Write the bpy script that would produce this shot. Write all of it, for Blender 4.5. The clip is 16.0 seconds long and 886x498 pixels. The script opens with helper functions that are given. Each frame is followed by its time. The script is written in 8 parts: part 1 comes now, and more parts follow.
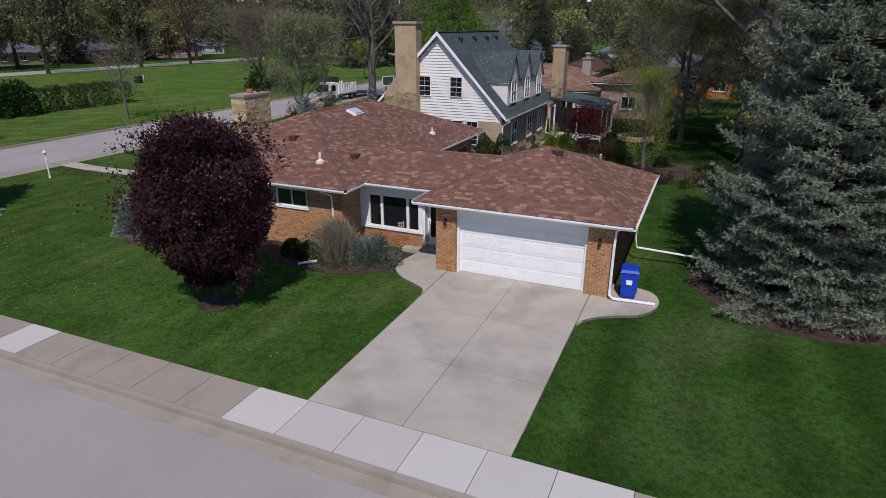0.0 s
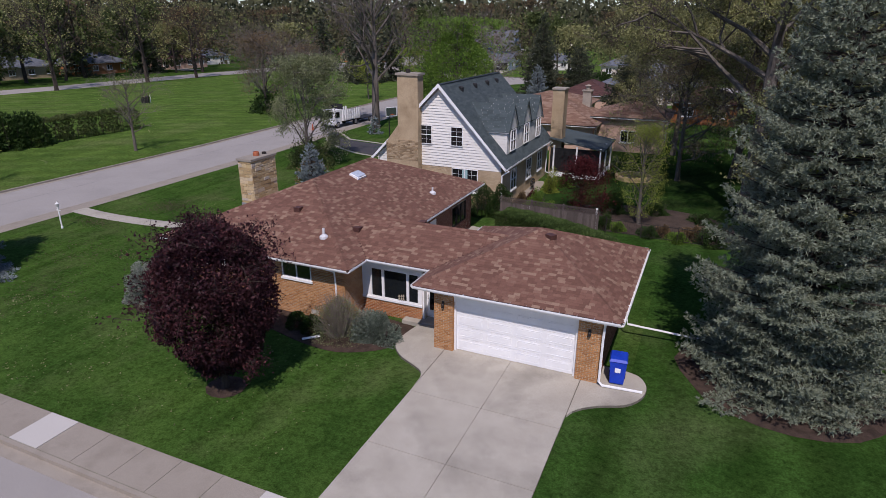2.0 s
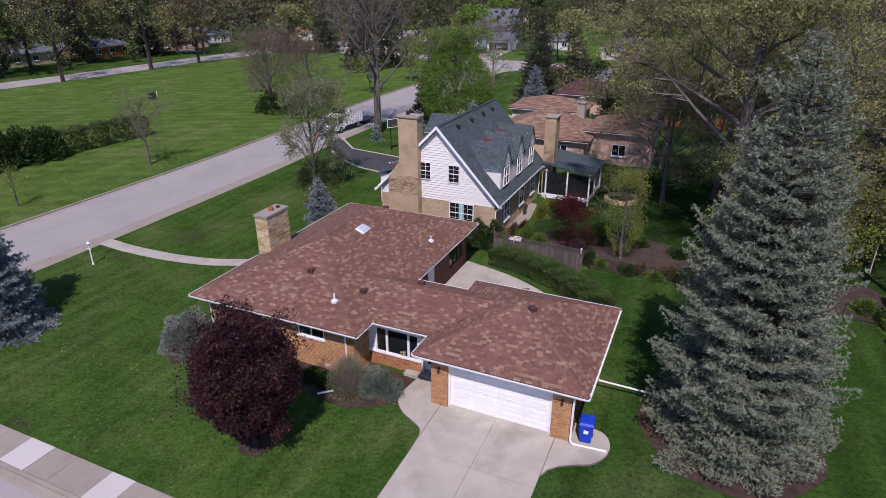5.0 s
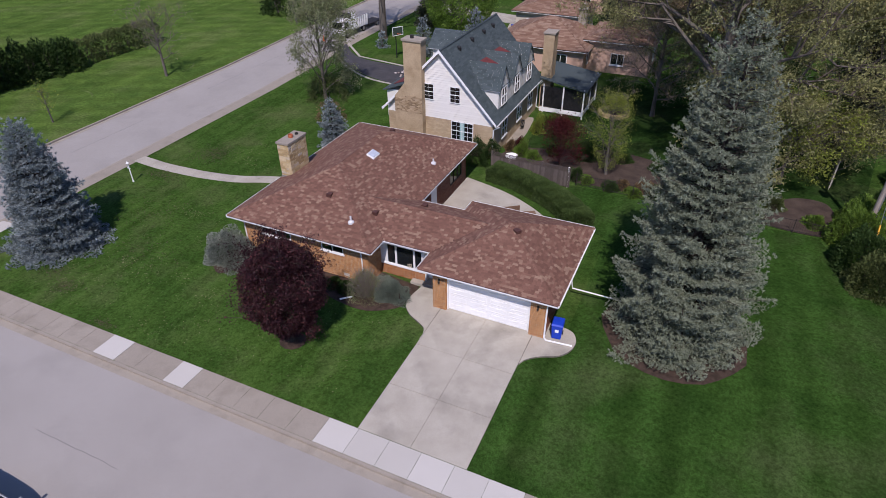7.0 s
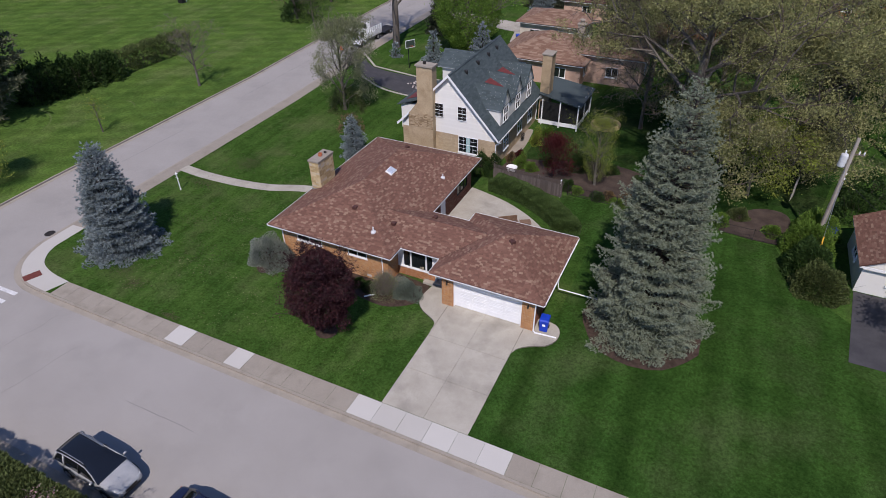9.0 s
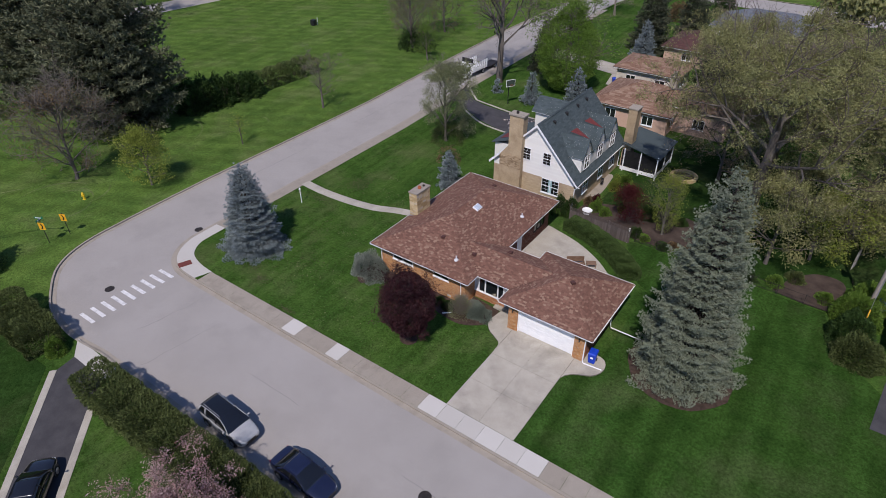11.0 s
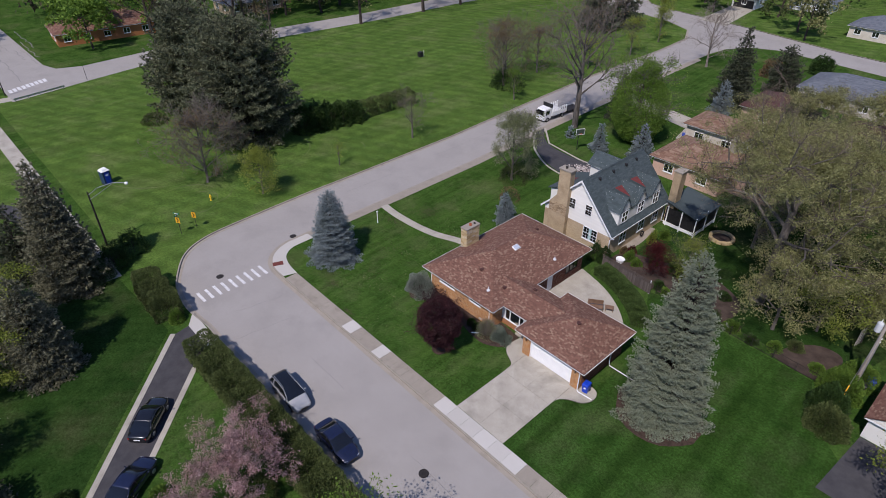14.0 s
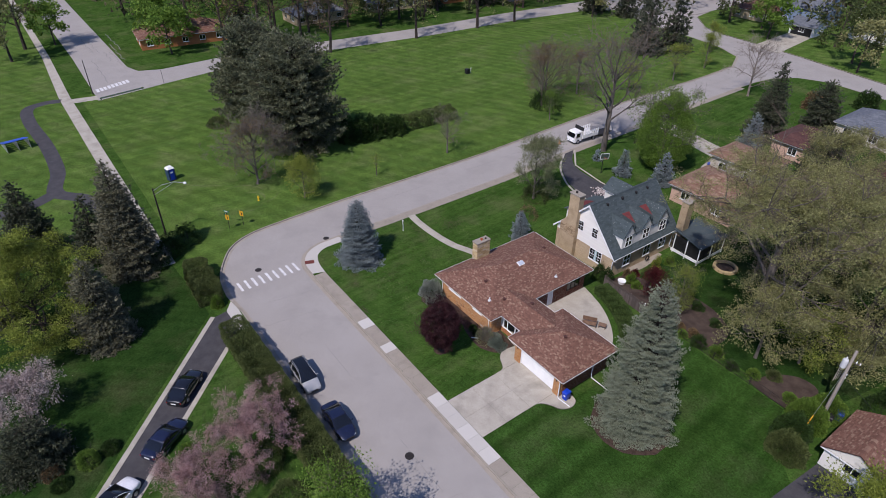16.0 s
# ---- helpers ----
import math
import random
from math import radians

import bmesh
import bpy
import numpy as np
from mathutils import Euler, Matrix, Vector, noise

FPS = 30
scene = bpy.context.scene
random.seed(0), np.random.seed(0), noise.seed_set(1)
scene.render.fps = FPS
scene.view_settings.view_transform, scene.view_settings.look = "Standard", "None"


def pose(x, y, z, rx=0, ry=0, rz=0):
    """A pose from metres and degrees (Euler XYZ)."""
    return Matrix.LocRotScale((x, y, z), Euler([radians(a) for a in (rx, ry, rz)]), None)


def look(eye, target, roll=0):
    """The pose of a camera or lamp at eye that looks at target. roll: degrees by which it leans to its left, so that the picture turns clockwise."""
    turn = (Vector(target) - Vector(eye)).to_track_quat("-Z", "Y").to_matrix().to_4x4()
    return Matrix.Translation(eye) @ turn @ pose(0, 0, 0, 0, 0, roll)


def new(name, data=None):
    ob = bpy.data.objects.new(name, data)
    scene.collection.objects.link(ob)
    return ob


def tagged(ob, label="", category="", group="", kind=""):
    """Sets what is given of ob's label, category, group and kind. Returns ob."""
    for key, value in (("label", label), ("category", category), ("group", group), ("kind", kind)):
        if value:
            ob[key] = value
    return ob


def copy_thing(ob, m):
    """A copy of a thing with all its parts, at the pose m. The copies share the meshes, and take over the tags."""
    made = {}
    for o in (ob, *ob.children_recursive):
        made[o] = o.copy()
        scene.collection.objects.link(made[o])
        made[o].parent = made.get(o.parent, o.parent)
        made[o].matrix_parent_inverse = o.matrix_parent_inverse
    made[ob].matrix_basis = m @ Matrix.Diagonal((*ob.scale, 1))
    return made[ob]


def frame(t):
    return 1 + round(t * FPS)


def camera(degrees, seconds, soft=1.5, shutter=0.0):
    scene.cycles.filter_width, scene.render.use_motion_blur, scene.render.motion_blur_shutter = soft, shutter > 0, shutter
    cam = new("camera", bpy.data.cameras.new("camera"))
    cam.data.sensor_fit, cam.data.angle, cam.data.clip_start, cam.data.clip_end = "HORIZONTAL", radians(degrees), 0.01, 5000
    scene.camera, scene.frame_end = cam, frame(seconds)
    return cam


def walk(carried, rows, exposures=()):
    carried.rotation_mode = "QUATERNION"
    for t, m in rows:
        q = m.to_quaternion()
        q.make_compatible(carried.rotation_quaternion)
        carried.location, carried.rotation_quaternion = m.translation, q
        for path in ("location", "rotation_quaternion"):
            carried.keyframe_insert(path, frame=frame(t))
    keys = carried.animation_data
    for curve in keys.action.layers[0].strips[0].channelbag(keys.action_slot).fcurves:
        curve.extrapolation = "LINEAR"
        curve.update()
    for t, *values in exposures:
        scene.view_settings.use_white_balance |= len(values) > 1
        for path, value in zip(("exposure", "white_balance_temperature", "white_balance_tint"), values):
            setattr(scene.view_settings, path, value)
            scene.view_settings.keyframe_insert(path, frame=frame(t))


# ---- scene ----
cam = camera(72.5, 16.0, 0.5)
PATH = [
    (0, (8.116, -20.163, 8.968), (7.372, -18.442, 8.273), 0.1),
    (0.5, (8.138, -20.149, 9.542), (7.383, -18.432, 8.847), 0.0),
    (1, (8.157, -20.137, 10.42), (7.401, -18.421, 9.725), 0.1),
    (1.5, (8.215, -20.078, 11.332), (7.46, -18.361, 10.637), 0.2),
    (2, (8.256, -19.943, 12.343), (7.501, -18.227, 11.648), 0.2),
    (2.5, (8.265, -19.9, 13.292), (7.511, -18.182, 12.6), 0.2),
    (3, (8.199, -19.878, 14.39), (7.449, -18.163, 13.685), 0.3),
    (3.2, (8.233, -19.964, 14.603), (7.481, -18.247, 13.906), 0.2),
    (5.3, (9.408, -21.588, 18.924), (8.667, -19.937, 18.072), -0.2),
    (5.5, (9.602, -21.856, 19.323), (8.862, -20.222, 18.437), -0.4),
    (6, (10.072, -22.638, 20.41), (9.346, -21.052, 19.432), -0.5),
    (6.5, (10.552, -23.488, 21.499), (9.845, -21.949, 20.435), -0.5),
    (7, (11.098, -24.39, 22.577), (10.403, -22.895, 21.445), -0.6),
    (7.5, (11.545, -25.376, 23.757), (10.857, -23.899, 22.598), -0.6),
    (8, (12.052, -26.373, 25.104), (11.369, -24.911, 23.923), -0.6),
    (8.2, (12.273, -26.759, 25.501), (11.587, -25.296, 24.323), -0.7),
    (10.3, (14.901, -31.651, 31.818), (14.072, -30.253, 30.653), -0.4),
    (10.5, (15.289, -31.935, 32.246), (14.421, -30.556, 31.086), -0.5),
    (11, (16.397, -32.727, 33.711), (15.438, -31.406, 32.555), -0.4),
    (11.5, (17.561, -33.298, 35.047), (16.538, -32.023, 33.894), -0.4),
    (12, (18.969, -33.81, 36.292), (17.892, -32.574, 35.145), -0.3),
    (12.5, (20.39, -34.285, 37.52), (19.267, -33.086, 36.379), -0.2),
    (13, (21.989, -34.613, 38.903), (20.814, -33.461, 37.766), -0.1),
    (13.5, (23.513, -34.884, 40.287), (22.319, -33.75, 39.151), 0.1),
    (14, (25.34, -34.927, 41.618), (24.131, -33.807, 40.485), 0.2),
    (14.5, (27.063, -34.892, 42.837), (25.841, -33.785, 41.705), 0.2),
    (15, (28.9, -34.89, 44.127), (27.659, -33.804, 42.995), 0.3),
    (15.5, (30.55, -34.8, 45.264), (29.267, -33.761, 44.135), 0.5),
    (16, (32.49, -34.414, 46.216), (31.159, -33.431, 45.092), 0.6),
]
walk(cam, [(t, look(eye, target, roll)) for t, eye, target, roll in PATH], [(0, -0.08, 6380, 18), (3, 0.02, 6340, 26), (5.5, 0.22, 6250, 28.5), (8, 0.1, 6340, 20), (12.5, 0.05, 6350, 18), (16, 0.13, 6290, 20)])


import functools

# ---- sky, sun ----
SUN_TO = Vector((0.34, -1.0, 1.38)).normalized()
world = bpy.data.worlds.new("sky")
scene.world = world
world.use_nodes = True
_wn = world.node_tree
_sky = _wn.nodes.new("ShaderNodeTexSky")
_sky.sky_type = "NISHITA"
_sky.sun_disc = False
_sky.sun_elevation = math.asin(SUN_TO.z)
_sky.sun_rotation = math.atan2(SUN_TO.x, SUN_TO.y)
_sky.air_density, _sky.dust_density, _sky.ozone_density = 1.0, 0.0, 3.0
_bg = _wn.nodes["Background"]
_bg.inputs["Strength"].default_value = 0.10
_tint = _wn.nodes.new("ShaderNodeVectorMath")
_tint.operation = "MULTIPLY"
_tint.inputs[1].default_value = (0.96, 0.97, 1.10)
_wn.links.new(_sky.outputs[0], _tint.inputs[0])
_wn.links.new(_tint.outputs[0], _bg.inputs["Color"])
sun_data = bpy.data.lights.new("sun", "SUN")
sun_data.energy, sun_data.angle, sun_data.color = 3.6, radians(0.5), (1.0, 0.95, 0.88)
sun = new("sun", sun_data)
sun.matrix_world = look(Vector((0, 0, 60)), Vector((0, 0, 60)) - SUN_TO)


# ---- materials ----
def material(name, a, b, scale=4.0, fine=40.0, rough=0.8, bump=0.15, metal=0.0, island=None, obj=None, spec=0.3, stain=None, stain_scale=0.4, stretch=(1, 1, 1), depth=0.02, lo=0.35, hi=0.65, grit=1.0):
    """Two-scale procedural surface: a to b by a broad noise, fine grain, bump; island / obj: colours spread over loose pieces / objects."""
    m = bpy.data.materials.new(name)
    m.use_nodes = True
    nt = m.node_tree
    nd, ln = nt.nodes, nt.links
    bsdf = nd["Principled BSDF"]
    bsdf.inputs["Roughness"].default_value = rough
    bsdf.inputs["Metallic"].default_value = metal
    bsdf.inputs["Specular IOR Level"].default_value = spec
    geo = nd.new("ShaderNodeNewGeometry")
    mapn = nd.new("ShaderNodeMapping")
    mapn.inputs["Scale"].default_value = stretch
    ln.new(geo.outputs["Position"], mapn.inputs["Vector"])

    def noise_tex(s, d):
        n = nd.new("ShaderNodeTexNoise")
        n.inputs["Scale"].default_value = s
        n.inputs["Detail"].default_value = d
        n.inputs["Roughness"].default_value = 0.6
        ln.new(mapn.outputs[0], n.inputs["Vector"])
        return n.outputs["Fac"]

    def ramp(fac, stops):
        r = nd.new("ShaderNodeValToRGB")
        while len(r.color_ramp.elements) < len(stops):
            r.color_ramp.elements.new(0.5)
        for e, (p, c) in zip(r.color_ramp.elements, stops):
            e.position, e.color = p, (*c, 1)
        ln.new(fac, r.inputs[0])
        return r.outputs[0]

    def mix(kind, f, c1, c2):
        x = nd.new("ShaderNodeMix")
        x.data_type, x.blend_type = "RGBA", kind
        for sock, v in ((x.inputs["Factor"], f), (x.inputs["A"], c1), (x.inputs["B"], c2)):
            if hasattr(v, "is_output"):
                ln.new(v, sock)
            else:
                sock.default_value = v if isinstance(v, float) else (*v, 1)
        return x.outputs["Result"]

    broad, grain = noise_tex(scale, 4), noise_tex(fine, 5)
    col = ramp(broad, [(lo, a), (hi, b)])
    for spread, sock in ((island, "Random Per Island"), (obj, "Random")):
        if spread:
            src = geo.outputs[sock] if sock != "Random" else nd.new("ShaderNodeObjectInfo").outputs["Random"]
            pal = ramp(src, spread)
            col = mix("MIX", 0.8, col, pal)
    if stain:
        st = noise_tex(stain_scale, 6)
        fac = nd.new("ShaderNodeMapRange")
        fac.inputs[1].default_value, fac.inputs[2].default_value = 0.5, 0.72
        ln.new(st, fac.inputs[0])
        col = mix("MIX", fac.outputs[0], col, stain)
    g = ramp(grain, [(0.25, (1 - 0.28 * grit,) * 3), (0.75, (1 + 0.2 * grit,) * 3)])
    col = mix("MULTIPLY", 1.0, col, g)
    ln.new(col, bsdf.inputs["Base Color"])
    if bump:
        bn = nd.new("ShaderNodeBump")
        bn.inputs["Strength"].default_value, bn.inputs["Distance"].default_value = bump, depth
        ln.new(grain, bn.inputs["Height"])
        ln.new(bn.outputs[0], bsdf.inputs["Normal"])
    return m


def tree_leaf(name, stops, rough=0.6, through_light=0.3):
    """Leaf surface: colours spread over the single leaves, some light passing through."""
    m = material(name, stops[0][1], stops[-1][1], 0.6, 8.0, rough, 0, island=stops, spec=0.12)
    nt = m.node_tree
    bsdf = nt.nodes["Principled BSDF"]
    col = bsdf.inputs["Base Color"].links[0].from_socket
    tr = nt.nodes.new("ShaderNodeBsdfTranslucent")
    nt.links.new(col, tr.inputs["Color"])
    mx = nt.nodes.new("ShaderNodeMixShader")
    mx.inputs[0].default_value = through_light
    nt.links.new(bsdf.outputs[0], mx.inputs[1])
    nt.links.new(tr.outputs[0], mx.inputs[2])
    nt.links.new(mx.outputs[0], nt.nodes["Material Output"].inputs["Surface"])
    return m


def glass_mat(name, tint, rough=0.05):
    m = bpy.data.materials.new(name)
    m.use_nodes = True
    b = m.node_tree.nodes["Principled BSDF"]
    b.inputs["Base Color"].default_value = (*tint, 1)
    b.inputs["Roughness"].default_value = rough
    b.inputs["Specular IOR Level"].default_value = 0.8
    return m


def grass_mat(name, a, b, dry, angle, width, contrast):
    """Mown lawn: patchy greens, mowing stripes of the given heading and width, dry spots."""
    m = material(name, a, b, 0.35, 22.0, 0.9, 0.5, stain=dry, stain_scale=0.16, depth=0.05, spec=0.0)
    nt = m.node_tree
    nd, ln = nt.nodes, nt.links
    bsdf = nd["Principled BSDF"]
    col = bsdf.inputs["Base Color"].links[0].from_socket
    mp = nd.new("ShaderNodeMapping")
    mp.inputs["Rotation"].default_value[2] = radians(angle)
    geo = nd.new("ShaderNodeNewGeometry")
    ln.new(geo.outputs["Position"], mp.inputs["Vector"])
    w = nd.new("ShaderNodeTexWave")
    w.inputs["Scale"].default_value = 0.314 / width
    w.inputs["Distortion"].default_value = 0.7
    w.inputs["Detail"].default_value = 3.0
    w.inputs["Detail Scale"].default_value = 0.6
    ln.new(mp.outputs[0], w.inputs["Vector"])
    r = nd.new("ShaderNodeMapRange")
    r.inputs[3].default_value, r.inputs[4].default_value = 1 - contrast, 1 + contrast
    ln.new(w.outputs["Fac"], r.inputs[0])
    n2 = nd.new("ShaderNodeTexNoise")
    n2.inputs["Scale"].default_value, n2.inputs["Detail"].default_value = 5.5, 9.0
    n2.inputs["Roughness"].default_value = 0.72
    ln.new(geo.outputs["Position"], n2.inputs["Vector"])
    r2 = nd.new("ShaderNodeMapRange")
    r2.inputs[1].default_value, r2.inputs[2].default_value = 0.3, 0.7
    r2.inputs[3].default_value, r2.inputs[4].default_value = 0.5, 1.5
    ln.new(n2.outputs["Fac"], r2.inputs[0])
    # uneven swaths left by the mower, long along the stripes
    mp3 = nd.new("ShaderNodeMapping")
    mp3.inputs["Rotation"].default_value[2] = radians(angle)
    mp3.inputs["Scale"].default_value = (1.5 / width, 0.035, 1)
    ln.new(geo.outputs["Position"], mp3.inputs["Vector"])
    n3 = nd.new("ShaderNodeTexNoise")
    n3.inputs["Scale"].default_value, n3.inputs["Detail"].default_value = 1.0, 3.0
    ln.new(mp3.outputs[0], n3.inputs["Vector"])
    r3 = nd.new("ShaderNodeMapRange")
    r3.inputs[1].default_value, r3.inputs[2].default_value = 0.3, 0.75
    r3.inputs[3].default_value, r3.inputs[4].default_value = 1 - 1.6 * contrast, 1 + 2.2 * contrast
    ln.new(n3.outputs["Fac"], r3.inputs[0])
    mul0 = nd.new("ShaderNodeMath")
    mul0.operation = "MULTIPLY"
    ln.new(r.outputs[0], mul0.inputs[0])
    ln.new(r3.outputs[0], mul0.inputs[1])
    mul = nd.new("ShaderNodeMath")
    mul.operation = "MULTIPLY"
    ln.new(mul0.outputs[0], mul.inputs[0])
    ln.new(r2.outputs[0], mul.inputs[1])
    mx = nd.new("ShaderNodeVectorMath")
    mx.operation = "SCALE"
    ln.new(col, mx.inputs[0])
    ln.new(mul.outputs[0], mx.inputs["Scale"])
    ln.new(mx.outputs[0], bsdf.inputs["Base Color"])
    return m


GRASS = grass_mat("lawn_grass", (0.030, 0.067, 0.013), (0.052, 0.102, 0.020), (0.086, 0.112, 0.038), -4, 1.15, 0.06)
# darker green than GRASS, wider stripes, for the lawn east of the driveway
GRASS_DARKER = grass_mat("darker_lawn_grass", (0.0205, 0.050, 0.0097), (0.033, 0.074, 0.0143), (0.051, 0.078, 0.0245), -4, 2.1, 0.11)
FIELD = grass_mat("field_grass", (0.056, 0.104, 0.022), (0.088, 0.147, 0.030), (0.108, 0.146, 0.045), 62, 2.6, 0.08)
# lawn green darkened to carry tree shade in its colour
GRASS_SHADE_TONE = grass_mat("shade_toned_lawn_grass", (0.016, 0.039, 0.009), (0.026, 0.057, 0.013), (0.045, 0.060, 0.022), 40, 1.3, 0.06)
ROAD = material("road_surface", (0.325, 0.302, 0.278), (0.35, 0.326, 0.302), 0.2, 60.0, 0.9, 0.25, stain=(0.30, 0.28, 0.258), stain_scale=0.3, grit=0.8)
ROAD_DARK = material("driveway_asphalt", (0.050, 0.048, 0.052), (0.07, 0.067, 0.07), 0.8, 60.0, 0.9, 0.3)
CONCRETE = material("concrete", (0.385, 0.352, 0.292), (0.45, 0.415, 0.35), 0.7, 50.0, 0.9, 0.2, stain=(0.29, 0.266, 0.222), stain_scale=0.42)
CONCRETE_OLD = material("old_concrete", (0.285, 0.25, 0.205), (0.36, 0.32, 0.265), 0.8, 50.0, 0.95, 0.25, stain=(0.26, 0.228, 0.185), stain_scale=0.9, obj=[(0, (0.30, 0.263, 0.216)), (1, (0.35, 0.31, 0.257))])
CONCRETE_NEW = material("new_concrete", (0.46, 0.435, 0.395), (0.53, 0.505, 0.465), 0.8, 50.0, 0.9, 0.15, obj=[(0, (0.46, 0.435, 0.395)), (1, (0.54, 0.515, 0.475))], grit=0.35)
JOINT = material("joint_dirt", (0.12, 0.108, 0.086), (0.19, 0.172, 0.14), 5.0, 60.0, 0.95, 0.2)
PAINT_ROAD = material("road_paint", (0.62, 0.61, 0.60), (0.72, 0.71, 0.70), 3.0, 30.0, 0.8, 0.1, stain=(0.42, 0.41, 0.41), stain_scale=2.0)
MULCH = material("mulch", (0.040, 0.026, 0.018), (0.085, 0.055, 0.040), 3.0, 30.0, 0.95, 0.8, depth=0.06)
SOIL = material("bare_soil", (0.045, 0.031, 0.024), (0.078, 0.056, 0.044), 1.0, 20.0, 0.95, 0.6, depth=0.05)
WHITE = material("white_paint", (0.78, 0.78, 0.78), (0.84, 0.84, 0.83), 1.5, 30.0, 0.5, 0.03, grit=0.15)
WHITE_SIDING = material("white_siding", (0.70, 0.68, 0.63), (0.77, 0.75, 0.70), 0.6, 20.0, 0.6, 0.03, obj=[(0, (0.69, 0.67, 0.62)), (1, (0.76, 0.74, 0.69))], grit=0.15)
STEEL = material("galvanised_steel", (0.40, 0.41, 0.42), (0.55, 0.56, 0.57), 3.0, 30.0, 0.4, 0.05, metal=0.7)
IRON = material("dark_iron", (0.03, 0.028, 0.026), (0.06, 0.05, 0.045), 6.0, 40.0, 0.6, 0.2, metal=0.4)
BLACK = material("black_plastic", (0.012, 0.012, 0.013), (0.025, 0.025, 0.026), 6.0, 40.0, 0.5, 0.05)
RUBBER = material("tyre_rubber", (0.015, 0.015, 0.015), (0.03, 0.03, 0.03), 8.0, 50.0, 0.85, 0.1)
BRICK_STOPS = [(0, (0.29, 0.125, 0.045)), (0.3, (0.38, 0.18, 0.068)), (0.6, (0.45, 0.225, 0.09)), (0.85, (0.51, 0.275, 0.125)), (1, (0.24, 0.105, 0.045))]
BRICK = material("orange_brick", (0.38, 0.19, 0.075), (0.50, 0.27, 0.115), 2.0, 30.0, 0.85, 0.3, island=BRICK_STOPS)
BRICK_PIECE = material("orange_brick_piece", (0.38, 0.19, 0.075), (0.50, 0.27, 0.115), 2.0, 30.0, 0.85, 0.3, obj=BRICK_STOPS)
RED_BRICK = material("rust_brick", (0.27, 0.10, 0.035), (0.38, 0.155, 0.055), 2.0, 30.0, 0.8, 0.3, island=[(0, (0.22, 0.075, 0.03)), (0.5, (0.36, 0.14, 0.05)), (1, (0.44, 0.2, 0.08))])
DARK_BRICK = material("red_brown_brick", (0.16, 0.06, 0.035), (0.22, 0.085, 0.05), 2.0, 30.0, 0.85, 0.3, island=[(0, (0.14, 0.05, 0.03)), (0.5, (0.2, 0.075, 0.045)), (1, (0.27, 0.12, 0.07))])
MORTAR = material("mortar", (0.42, 0.36, 0.27), (0.50, 0.44, 0.34), 3.0, 40.0, 0.95, 0.2)
TAN_BRICK = material("tan_brick", (0.43, 0.33, 0.21), (0.50, 0.39, 0.26), 1.0, 30.0, 0.9, 0.2, stain=(0.34, 0.25, 0.155), stain_scale=0.8, island=[(0, (0.41, 0.31, 0.195)), (0.6, (0.46, 0.36, 0.235)), (1, (0.51, 0.405, 0.27))])
STONE = material("buff_stone", (0.42, 0.31, 0.16), (0.55, 0.43, 0.25), 3.0, 25.0, 0.9, 0.5, island=[(0, (0.36, 0.25, 0.12)), (0.4, (0.5, 0.38, 0.2)), (0.7, (0.6, 0.48, 0.3)), (1, (0.45, 0.42, 0.38))])
SH_STOPS = [(0, (0.130, 0.066, 0.047)), (0.35, (0.162, 0.083, 0.060)), (0.62, (0.188, 0.099, 0.071)), (0.78, (0.212, 0.118, 0.084)), (0.9, (0.262, 0.166, 0.117)), (1, (0.31, 0.21, 0.148))]
SHINGLE = material("brown_shingle", (0.15, 0.065, 0.045), (0.19, 0.083, 0.058), 1.2, 45.0, 0.9, 0.4, island=SH_STOPS)
SHINGLE_PIECE = material("brown_shingle_piece", (0.15, 0.065, 0.045), (0.19, 0.083, 0.058), 1.2, 45.0, 0.9, 0.4, obj=SH_STOPS)
ROOF_FELT = material("roof_underlay", (0.08, 0.04, 0.03), (0.11, 0.05, 0.04), 2.0, 40.0, 0.95, 0.2)
SLATE = material("grey_green_shingle", (0.052, 0.070, 0.074), (0.070, 0.092, 0.097), 1.0, 45.0, 0.9, 0.4, island=[(0, (0.046, 0.062, 0.066)), (0.5, (0.062, 0.082, 0.087)), (1, (0.082, 0.104, 0.110))])
CLAY = material("orange_shingle", (0.21, 0.12, 0.08), (0.27, 0.16, 0.11), 1.0, 30.0, 0.9, 0.4, island=[(0, (0.16, 0.09, 0.06)), (0.5, (0.225, 0.132, 0.092)), (1, (0.32, 0.225, 0.165))])
MAROON_ROOF = material("maroon_shingle", (0.07, 0.035, 0.032), (0.10, 0.045, 0.04), 1.0, 30.0, 0.9, 0.3, island=[(0, (0.065, 0.032, 0.03)), (1, (0.115, 0.055, 0.048))])
GREY_ROOF = material("blue_grey_shingle", (0.10, 0.115, 0.14), (0.15, 0.165, 0.19), 1.0, 30.0, 0.9, 0.3, island=[(0, (0.10, 0.112, 0.135)), (1, (0.17, 0.185, 0.21))])
PINK_BRICK = material("pink_brick", (0.52, 0.33, 0.25), (0.60, 0.40, 0.31), 1.0, 30.0, 0.9, 0.25, island=[(0, (0.48, 0.30, 0.22)), (1, (0.64, 0.45, 0.35))])
CREAM = material("cream_brick", (0.56, 0.50, 0.42), (0.64, 0.58, 0.50), 1.0, 30.0, 0.9, 0.2)
BLUE_SIDING = material("blue_siding", (0.20, 0.27, 0.38), (0.25, 0.32, 0.44), 1.0, 30.0, 0.7, 0.05)
GREY_WOOD = material("weathered_wood", (0.092, 0.074, 0.066), (0.15, 0.124, 0.11), 2.0, 30.0, 0.9, 0.4, stretch=(1, 1, 0.15), obj=[(0, (0.075, 0.06, 0.053)), (1, (0.15, 0.123, 0.108))])
